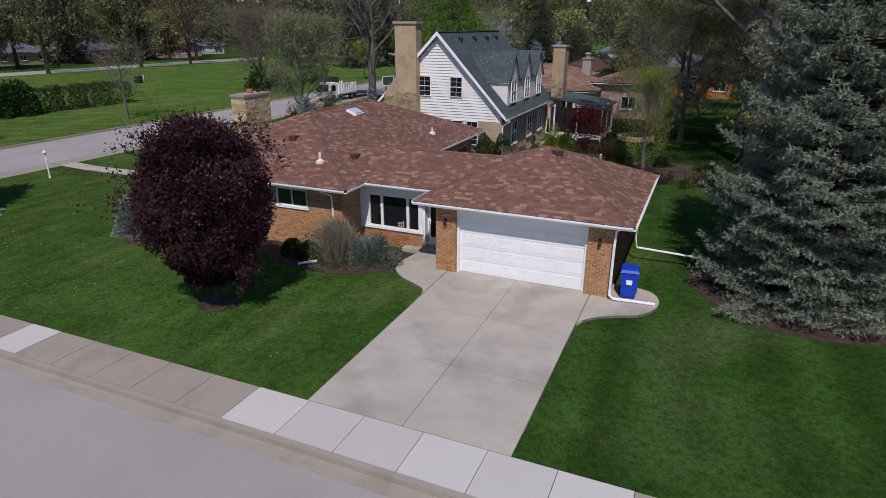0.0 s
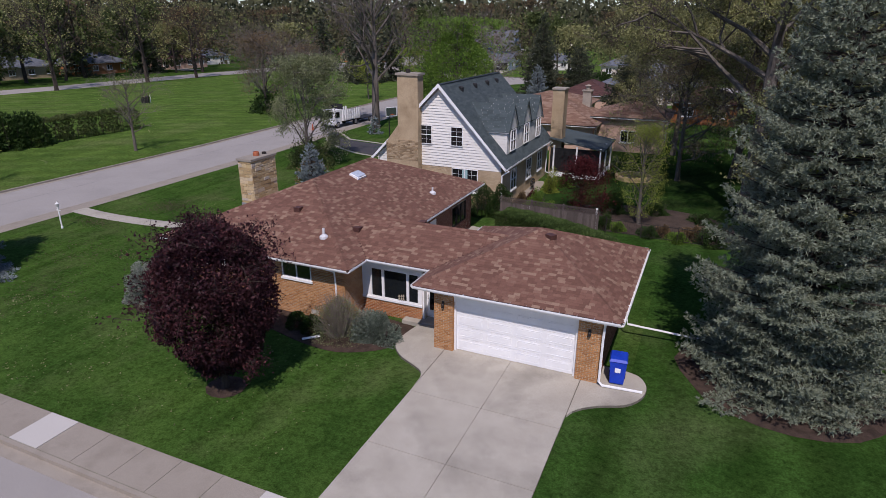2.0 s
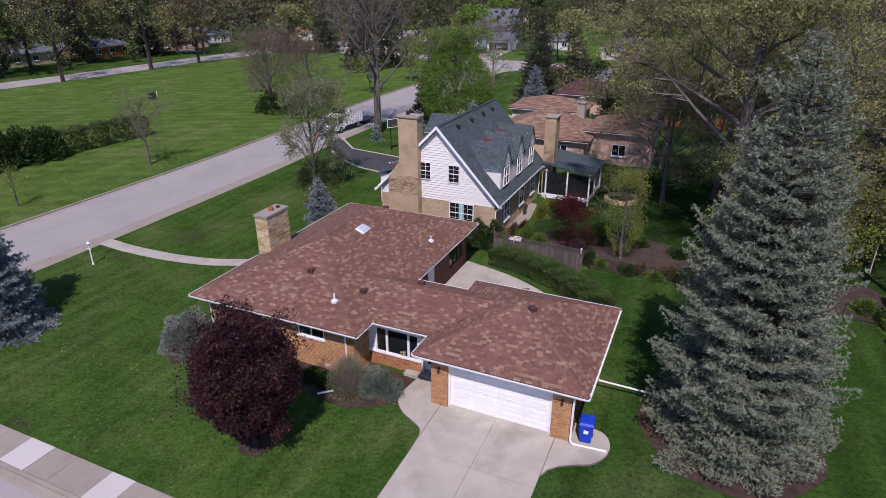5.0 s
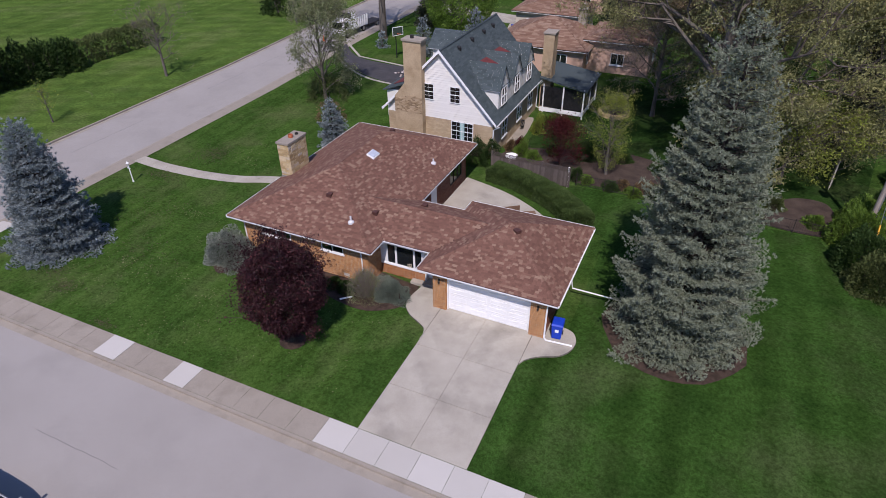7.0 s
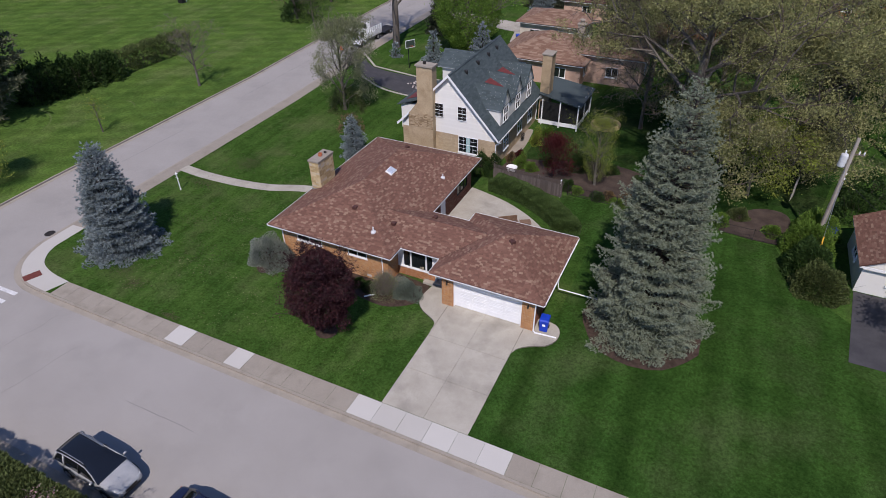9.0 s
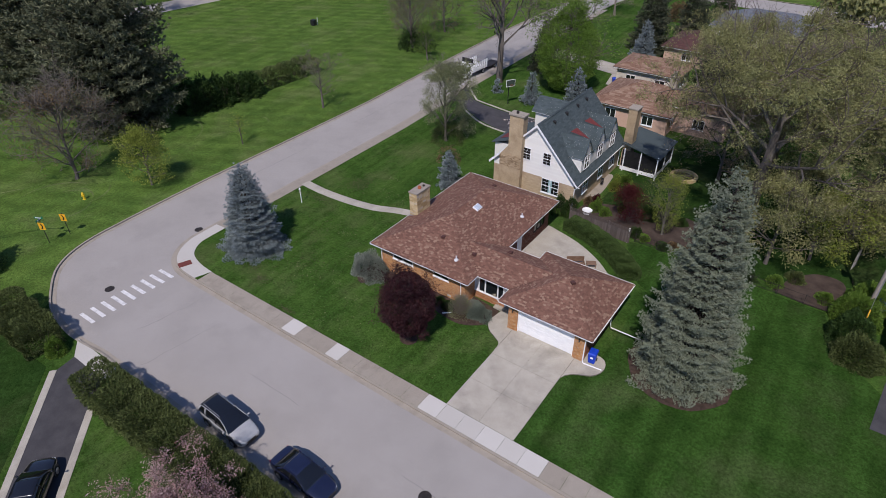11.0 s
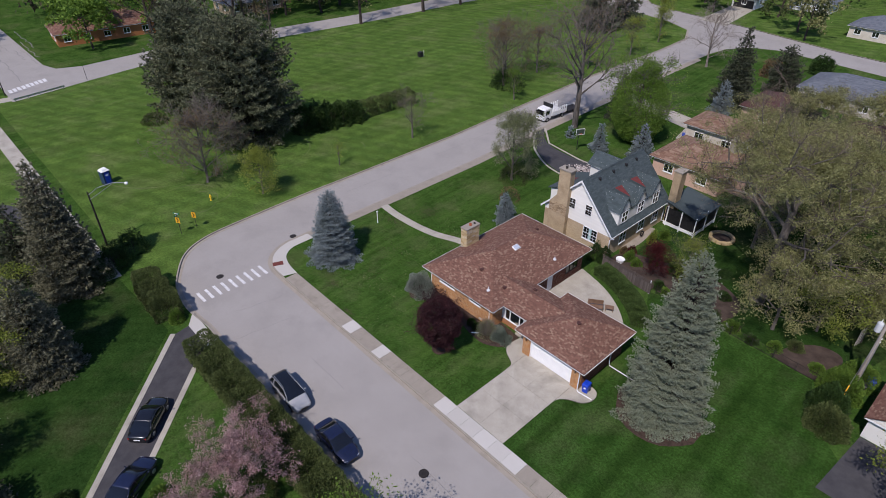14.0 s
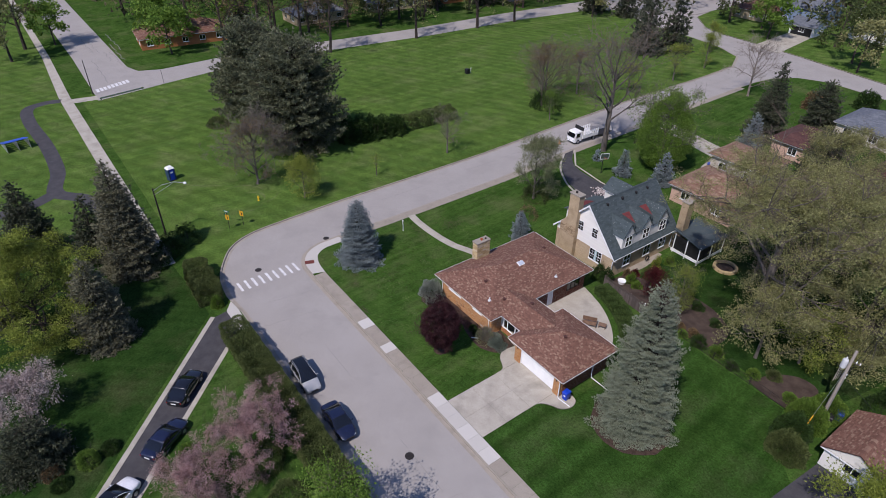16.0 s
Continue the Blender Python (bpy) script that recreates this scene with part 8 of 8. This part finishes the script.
HYD = material("hydrant_yellow", (0.7, 0.48, 0.02), (0.8, 0.55, 0.04), 4, 30, 0.45, 0.05)
part("barrel", Geo().lathe([(0.17, -0.05), (0.17, 0.05), (0.12, 0.08), (0.12, 0.6), (0.15, 0.62), (0.15, 0.68), (0.11, 0.8), (0.04, 0.86), (0.03, 0.92)], sides=14), HYD, hy)
for a, b in (((0.1, 0, 0.5), (0.22, 0, 0.5)), ((0, 0.1, 0.5), (0, 0.2, 0.5)), ((0, -0.1, 0.5), (0, -0.2, 0.5))):
    part("outlet", Geo().tube([a, b], 0.06, 10), HYD, hy)
wc = thing("portable_toilet", -64.2, -18.0, LAWN_Z, 12, "dark blue portable toilet with white roof", "portable toilet")
TOILET = material("dark_blue_plastic", (0.02, 0.045, 0.09), (0.03, 0.06, 0.12), 3, 30, 0.5, 0.03)
part("cabin", Geo().box(-0.55, -0.55, 0.1, 0.55, 0.55, 2.05), TOILET, wc, bevel=0.03)
part("base", Geo().box(-0.6, -0.6, 0, 0.6, 0.6, 0.1), BLACK, wc)
part("roof", loft([[(-0.6, -0.6, 2.05), (0.6, -0.6, 2.05), (0.6, 0.6, 2.05), (-0.6, 0.6, 2.05)], [(-0.35, -0.35, 2.35), (0.35, -0.35, 2.35), (0.35, 0.35, 2.35), (-0.35, 0.35, 2.35)]]), WHITE, wc, bevel=0.04)
part("door", Geo().box(0.55, -0.33, 0.15, 0.575, 0.33, 1.95), BLUE_BIN, wc)
part("door_mark", Geo().box(0.576, -0.2, 1.35, 0.585, 0.2, 1.6), WHITE, wc)
fb = thing("field_box", -79.3, 54.8, LAWN_Z, 0, "dark utility box with a white marker post", "utility box")
part("box", Geo().box(-0.45, -0.45, 0, 0.45, 0.45, 1.1), BLACK, fb, bevel=0.03)
part("marker", Geo().tube([(0.2, 0.9, -0.1), (0.2, 0.9, 1.3)], 0.06, 6), WHITE, fb)


# ---- street lamp, poles, wires ----
sl_ = thing("street_lamp", -47.7, -23.5, LAWN_Z, 0, "tall dark street lamp pole with a curved double arm", "street lamp")
part("pole", Geo().tube([(0, 0, -0.3), (0, 0, 4), (0, 0, 7.4)], [0.13, 0.11, 0.08], 10), IRON, sl_)
part("arm", Geo().tube([(0, 0, 7.0), (1.2, 0.95, 8.1), (2.8, 2.25, 8.9), (4.1, 3.3, 9.05)], 0.04, 6), STEEL, sl_)
part("arm", Geo().tube([(0, 0, 6.4), (1.3, 1.05, 7.5), (2.8, 2.25, 8.8)], 0.03, 6), STEEL, sl_)
part("lamp_head", Geo().lathe([(0.1, 8.88), (0.2, 8.95), (0.18, 9.1), (0.05, 9.18)], 4.2, 3.38, 12), WHITE, sl_)
PX, PY = 22.62, 18.68
up = thing("utility_pole", PX, PY, LAWN_Z, 0, "weathered wooden utility pole with transformer and wires", "utility pole")
part("pole", Geo().tube([(0, 0, -0.3), (0, 0, 5), (0, 0, 9.0)], [0.17, 0.145, 0.12], 10), material("pole_wood", (0.30, 0.26, 0.22), (0.42, 0.37, 0.32), 2, 20, 0.9, 0.3, stretch=(1, 1, 0.1)), up)
CAN = material("pale_grey_metal", (0.55, 0.56, 0.57), (0.65, 0.66, 0.67), 3, 30, 0.5, 0.05)
can = part("transformer", Geo().lathe([(0.24, 6.75), (0.26, 6.8), (0.26, 7.6), (0.22, 7.7), (0.08, 7.75)], -0.42, -0.02, 16), CAN, up, "pale grey transformer can")
for dy in (-0.1, 0.1):
    part("bushing", Geo().lathe([(0.03, 7.7), (0.05, 7.78), (0.03, 7.86), (0.045, 7.92), (0.02, 7.98)], -0.42, dy, 8), WHITE, can)
part("bracket", Geo().box(-0.22, -0.05, 7.05, -0.1, 0.05, 7.12).box(-0.22, -0.05, 7.4, -0.1, 0.05, 7.47), STEEL, up)
part("fuse_arm", Geo().box(0.05, -0.04, 7.75, 0.75, 0.04, 7.83), GREY_WOOD, up)
for x in (0.4, 0.7):
    part("insulator", Geo().lathe([(0.04, 7.83), (0.06, 7.93), (0.03, 8.05)], x, 0, 8), WHITE, up)
for z in (6.1, 5.7):
    part("insulator", Geo().lathe([(0.04, z), (0.06, z + 0.08), (0.04, z + 0.16)], 0.16, 0.05, 8), WHITE, up)
part("conduit", Geo().tube([(0.16, -0.08, -0.1), (0.15, -0.08, 5.6)], 0.035, 6), STEEL, up, "grey conduit up the pole")
part("guy_wire", Geo().tube([(-0.05, -0.1, 6.6), (-0.17, -4.14, 0.0)], 0.012, 4), STEEL, up)
part("guy_guard", Geo().tube([(-0.16, -4.0, 0.12), (-0.12, -2.7, 2.3)], 0.05, 6), YELLOW, up, "yellow guy wire guard")
ends = [((0.0, 0, 9.0), (-7.5, 76, 10.0)), ((0.7, 0, 8.05), (-6.0, 76, 9.2)), ((0.16, 0.05, 6.2), (-7.6, 76, 7.4)), ((0.16, 0.05, 5.8), (-7.6, 76, 6.6)), ((0.16, 0.05, 5.8), (3.2, 1.2, 3.2))]
for a, b in ends:
    a, b = Vector(a) + Vector((PX, PY, LAWN_Z)), Vector(b) + Vector((PX, PY, LAWN_Z))
    pts = []
    for i in range(13):
        f = i / 12
        p = a + (b - a) * f
        p.z -= 1.0 * 4 * f * (1 - f) * ((b - a).length > 20)
        pts.append(p)
    tagged(part("wire", Geo().tube(pts, 0.016, 4), BLACK), "thin sagging overhead wire from the pole", "wire", "overhead wires")

# ---- fences ----
fw = thing("wooden_fence", -4.05, 17.6, LAWN_Z, -4.0, "weathered grey board fence with a lattice top", "fence")
for i in range(45):
    part("board", Geo().box(0.02 + 0.148 * i, -0.015 + 0.004 * (i % 3), 0.05, 0.158 + 0.148 * i, 0.012, 1.28 + 0.012 * ((i * 7) % 5)), GREY_WOOD, fw)
for i in range(4):
    part("post", Geo().box(2.15 * i, 0.015, -0.2, 2.15 * i + 0.1, 0.115, 1.72), GREY_WOOD if i < 3 else WHITE, fw)
lat = Geo()
for i in range(66):
    x = 0.1 * i
    lat.slab([(x, -0.01, 1.3), (x + 0.03, -0.01, 1.3), (x + 0.33, -0.01, 1.6), (x + 0.30, -0.01, 1.6)], (0, -1, 0), 0.008)
    lat.slab([(x + 0.30, 0.0, 1.3), (x + 0.33, 0.0, 1.3), (x + 0.03, 0.0, 1.6), (x, 0.0, 1.6)], (0, -1, 0), 0.008)
part("lattice", lat, GREY_WOOD, fw, kind="stuff")
for z in (0.3, 1.0, 1.29, 1.61):
    part("rail", Geo().box(0, 0.012, z, 6.65, 0.05, z + 0.05), GREY_WOOD, fw)
fi = thing("iron_fence", 3.0, 17.75, LAWN_Z, -2.6, "low thin black iron fence along the border", "fence")
for z in (0.15, 0.95):
    part("rail", Geo().box(0, -0.012, z, 17.4, 0.012, z + 0.03), IRON, fi)
for i in range(9):
    part("post", Geo().box(2.17 * i - 0.025, -0.025, -0.2, 2.17 * i + 0.025, 0.025, 1.1), IRON, fi)
bars = Geo()
for i in range(124):
    bars.box(0.14 * i + 0.06, -0.006, 0.1, 0.14 * i + 0.072, 0.006, 1.0)
part("bar_run", bars, IRON, fi, kind="stuff")

# ---- garden and patio things ----
WOOD = material("brown_teak", (0.16, 0.095, 0.06), (0.24, 0.15, 0.10), 2, 25, 0.8, 0.2, stretch=(0.3, 2, 1))
tb_ = thing("garden_bench", 0.1, 10.5, -0.06, 35, "weathered brown wooden patio glider bench", "bench")
for i in range(6):
    part("seat_slat", Geo().box(-0.8, -0.35 + 0.115 * i, 0.42, 0.8, -0.25 + 0.115 * i, 0.445), WOOD, tb_)
for i in range(5):
    part("back_slat", Geo().box(-0.8, 0.36, 0.5 + 0.11 * i, 0.8, 0.39, 0.6 + 0.11 * i), WOOD, tb_)
for sx in (-0.78, 0.72):
    for sy in (-0.34, 0.32):
        part("leg", Geo().box(sx, sy, 0, sx + 0.06, sy + 0.06, 0.65 if sy < 0 else 1.05), WOOD, tb_)
    part("armrest", Geo().box(sx - 0.01, -0.36, 0.65, sx + 0.07, 0.38, 0.69), WOOD, tb_)
ft = thing("patio_table", 1.2, 11.5, -0.06, 30, "low brown wooden patio table", "table")
for i in range(6):
    part("top_slat", Geo().box(-0.45, -0.33 + 0.11 * i, 0.4, 0.45, -0.23 + 0.11 * i, 0.425), WOOD, ft)
for sx in (-0.4, 0.34):
    for sy in (-0.3, 0.24):
        part("leg", Geo().box(sx, sy, 0, sx + 0.06, sy + 0.06, 0.4), WOOD, ft)
tub = thing("water_basin", -3.1, 20.0, LAWN_Z, 0, "round white plastic garden basin", "basin")
part("basin", Geo().lathe([(0.42, 0.0), (0.5, 0.3), (0.54, 0.42), (0.5, 0.42), (0.46, 0.36), (0.3, 0.33), (0.02, 0.31)], sides=20), WHITE, tub)
fp = thing("fire_pit", 2.7, 33.6, LAWN_Z, 0, "round stone ring with ash in the yard", "fire pit")
rr = random.Random(3)
for i in range(14):
    a = i * 0.4488
    part("stone", Geo().box(-0.28, -0.18, -0.1, 0.28, 0.18, 0.3 + rr.uniform(0, 0.08)), STONE, fp, bevel=0.04).matrix_basis = pose(1.35 * math.cos(a), 1.35 * math.sin(a), 0, 0, 0, math.degrees(a) + 90)
part("ash", Geo().lathe([(1.2, -0.05), (1.2, 0.06), (0.02, 0.1)], sides=20), SOIL, fp)
hr = thing("hose_reel", -4.35, 26.4, LAWN_Z, 0, "coiled dark garden hose on the wall", "hose")
for i in range(4):
    part("coil", Geo().tube([(0.05 * i, 0.34 * math.cos(a * 0.3927), 0.6 + 0.34 * math.sin(a * 0.3927)) for a in range(17)], 0.022, 5), BLACK, hr)
hp = thing("basketball_hoop", -25.4, 41.2, LAWN_Z, -30, "freestanding basketball hoop beside the driveway", "hoop")
part("post", Geo().tube([(0, 0, -0.2), (0, 0, 2.6), (0.5, 0, 3.3)], 0.06, 8), BLACK, hp)
bb = part("backboard", Geo().box(0.5, -0.68, 2.85, 0.54, 0.68, 3.75), glass_mat("clear_board", (0.05, 0.07, 0.06), 0.2), hp)
part("board_frame", Geo().box(0.49, -0.72, 2.8, 0.55, 0.72, 2.86).box(0.49, -0.72, 3.74, 0.55, 0.72, 3.8).box(0.49, -0.72, 2.86, 0.55, -0.67, 3.74).box(0.49, 0.67, 2.86, 0.55, 0.72, 3.74), WHITE, bb)
part("rim", Geo().tube([(0.8 + 0.23 * math.cos(a * 0.3927), 0.23 * math.sin(a * 0.3927), 3.05) for a in range(17)], 0.012, 5), ORANGE, hp)
sh = thing("garden_shed", 19.5, 33.6, LAWN_Z, 30, "weathered grey wooden shed with a sagging roof", "shed")
for i in range(18):
    part("board", Geo().box(-1.5 + 0.167 * i, -1.25, 0, -1.34 + 0.167 * i, -1.21, 2.0), GREY_WOOD, sh)
part("wall", Geo().box(-1.5, -1.2, 0, 1.5, 1.25, 2.0), GREY_WOOD, sh)
g = Geo()
for s in (-1, 1):
    q = [(-1.75, s * 1.5, 1.9), (1.75, s * 1.5, 1.9), (1.75, 0, 2.75), (-1.75, 0, 2.75)]
    g.slab(q if s < 0 else q[::-1], (0, 0, 1), 0.08)
part("roof", g, GREY_WOOD, sh, "grey weathered board roof")
part("gable", Geo().slab([(-1.5, -1.2, 2.0), (-1.5, 1.2, 2.0), (-1.5, 0, 2.7)], (-1, 0, 0), 0.06).slab([(1.5, -1.2, 2.0), (1.5, 1.2, 2.0), (1.5, 0, 2.7)], (1, 0, 0), 0.06), GREY_WOOD, sh)
te = thing("trellis", 20.9, 25.2, LAWN_Z, 75, "pale leaning wooden trellis ladder", "trellis")
for x in (-0.35, 0, 0.35):
    part("upright", Geo().box(x - 0.025, -0.02, -0.1, x + 0.025, 0.02, 2.1), CREAM, te)
for i in range(7):
    part("rung", Geo().box(-0.4, 0.02, 0.2 + 0.28 * i, 0.4, 0.045, 0.25 + 0.28 * i), CREAM, te)
# park bleachers, barrier, poles by the far crossing
bl = thing("bleachers", -93.0, -37.0, LAWN_Z, 8, "small blue metal spectator bleachers", "bleachers")
BLUE_M = material("blue_metal", (0.03, 0.08, 0.38), (0.05, 0.11, 0.45), 3, 30, 0.4, 0.03)
for i in range(5):
    part("bench", Geo().box(-2.6 + 1.0 * i, -2.0, 0.4 + 0.32 * i, -2.1 + 1.0 * i, 2.0, 0.46 + 0.32 * i), BLUE_M, bl)
for y in (-1.8, 0, 1.8):
    part("support", Geo().slab([(-2.6, y, 0), (2.4, y, 0), (2.4, y, 1.68), (-2.6, y, 0.4)], (0, -1, 0), 0.05), STEEL, bl)
gr = thing("guard_rail", -109.9, -15.4, LAWN_Z, 101, "long grey steel guard rail at the street end", "guard rail")
for i in range(5):
    part("post", Geo().box(-4.4 + 2.2 * i - 0.06, -0.06, -0.2, -4.4 + 2.2 * i + 0.06, 0.06, 0.7), STEEL, gr)
part("rail", Geo().box(-4.7, -0.12, 0.4, 4.7, -0.06, 0.72), STEEL, gr)
cp = thing("street_lamp", -113.8, -20.5, LAWN_Z, 0, "tall dark pole at the far crossing", "pole")
part("pole", Geo().tube([(0, 0, -0.2), (0, 0, 7.5)], [0.11, 0.07], 8), IRON, cp)
cp = thing("sign_post", -113.0, -6.0, LAWN_Z, 0, "thin sign post by the far street", "post")
part("pole", Geo().tube([(0, 0, -0.2), (0, 0, 3.0)], 0.04, 6), IRON, cp)
# small lawn litter: downspout extension in the bed, white stakes
tagged(part("drain_spout", Geo().tube([(-6.2, -1.75, LAWN_Z + 0.08), (-5.6, -1.3, LAWN_Z + 0.14)], 0.05, 6), WHITE), "short white drain pipe in the mulch bed", "pipe")

# seams and cracks of the street: thin tar lines
def crack(pts, wide, label, z=ROAD_Z):
    g = Geo()
    ribbon(g, offset_line(pts, wide / 2), offset_line(pts, -wide / 2), z - 0.02, z + 0.004)
    tagged(part("crack", g, TAR), label, "crack", "street cracks")


TAR = material("tar", (0.20, 0.19, 0.18), (0.26, 0.245, 0.23), 3, 40, 0.8, 0.1)
rc = random.Random(21)
x = 58.0
while x > -26:
    L_ = rc.uniform(3, 9)
    n_ = int(L_ / 0.5) + 2
    if rc.random() < 0.45:
        y0 = -15.6 + rc.uniform(-0.12, 0.12)
        crack([(x - L_ * i / n_, y0 + rc.uniform(-0.03, 0.03)) for i in range(n_ + 1)], 0.035, "long thin dark seam along the street")
    x -= L_ + rc.uniform(0.2, 2.0)
for i in range(4):
    x, y0, y1 = rc.uniform(-26, 20), rc.uniform(-20, -16.5), rc.uniform(-15, -12)
    crack([(x + rc.uniform(-0.12, 0.12) + 0.1 * k, y0 + (y1 - y0) * k / 10) for k in range(11)], 0.022, "thin irregular crack across the street")
y = 6.0
while y < 112:
    L_ = rc.uniform(4, 10)
    n_ = int(L_ / 0.6) + 2
    if rc.random() < 0.6:
        xx = -38.9 - 0.025 * y
        crack([(xx + rc.uniform(-0.04, 0.04), y + L_ * i / n_) for i in range(n_ + 1)], 0.04, "long thin dark seam along the side street")
    y += L_ + rc.uniform(0.5, 3)

for i in range(7):
    x, yy, L_ = -rc.uniform(118, 150), -16.0 + 1.35 * i, rc.uniform(9, 22)
    crack([(x - L_ * k / 14, yy + rc.uniform(-0.35, 0.35)) for k in range(15)], 0.14, "jagged tar-filled crack in the far street", LAWN_Z + 0.02)
# loose stones left on the neighbour's drive
rng = np.random.default_rng(31)
heap = thing("stone_pile", -20.4, 36.2, LAWN_Z + 0.02, 0, "low pile of pale loose stones on the dark driveway", "stones")
g = Geo()
for i in range(260):
    a, d = rng.uniform(0, 6.2832), abs(rng.normal()) * 0.9
    r = rng.uniform(0.06, 0.15)
    x, y, z = math.cos(a) * d * 1.3, math.sin(a) * d, max(0.0, 0.28 - 0.2 * d) * rng.uniform(0, 1)
    g.lathe([(0.01, z), (r, z + 0.3 * r), (r * 0.8, z + r), (0.01, z + r * 1.2)], x, y, 5)
part("stone_mass", g, material("pale_stone", (0.30, 0.26, 0.24), (0.55, 0.50, 0.47), 3, 30, 0.9, 0.2, island=[(0, (0.2, 0.16, 0.15)), (0.5, (0.4, 0.34, 0.32)), (1, (0.65, 0.61, 0.58))]), heap, kind="stuff")

# pale dry clippings and tufts strewn over the older lawn
rng = np.random.default_rng(41)
cl = []
for i in range(46):
    c = np.array([rng.uniform(-25, -2), rng.uniform(-8.8, 14.5)])
    if (-16 < c[0] < 8 and c[1] > -1.8) or c[0] > -2.5:
        continue
    k = rng.integers(20, 70)
    cl.append(c + rng.normal(size=(k, 2)) * np.array([rng.uniform(0.2, 1.1), rng.uniform(0.15, 0.5)]))
xy = np.concatenate(cl + [np.stack([rng.uniform(-25, -2.5, 500), rng.uniform(-8.9, -2.2, 500)], 1)])
xy = xy[(xy[:, 1] > -9.0)]
pts = np.column_stack([xy, np.full(len(xy), LAWN_Z + 0.012)])
dd = rng.normal(size=(len(pts), 3)) * np.array([1, 1, 0.25])
CLIP = tree_leaf("dry_clippings", [(0, (0.10, 0.12, 0.045)), (0.7, (0.17, 0.18, 0.08)), (1, (0.26, 0.26, 0.14))], 0.9, 0.1)
tagged(new("grass_clippings", fast_mesh("grass_clippings", leaf_cloud(pts, 0.085, rng, 0.6, 0.05, dd, 3), 3, CLIP)), "pale dry grass clippings strewn over the lawn", "clippings", kind="stuff")

# worn brown patches where the old lawn is thin
rng = np.random.default_rng(43)
cl = []
for cx, cy, rx, ry, k in ((-27.1, 10.8, 0.9, 0.9, 1500), (-22.3, -7.4, 0.5, 0.35, 420), (-17.3, -9.0, 0.5, 0.15, 260), (-28.7, 6.0, 1.0, 0.45, 700), (-24.5, -6.6, 0.7, 0.4, 420), (-20.5, -3.0, 1.6, 1.2, 600), (-24.0, 1.5, 1.8, 1.4, 700)):
    cl.append(np.array([cx, cy]) + rng.normal(size=(k, 2)) * np.array([rx, ry]))
xy = np.concatenate(cl)
pts = np.column_stack([xy, np.full(len(xy), LAWN_Z + 0.014)])
dd = rng.normal(size=(len(pts), 3)) * np.array([1, 1, 0.12])
THATCH = tree_leaf("brown_thatch", [(0, (0.055, 0.052, 0.028)), (0.6, (0.085, 0.074, 0.042)), (1, (0.13, 0.115, 0.065))], 0.95, 0.05)
tagged(new("lawn_thatch", fast_mesh("lawn_thatch", leaf_cloud(pts, 0.07, rng, 0.7, 0.03, dd, 3), 3, THATCH)), "brown dead thatch in thin places of the lawn", "thatch", kind="stuff")
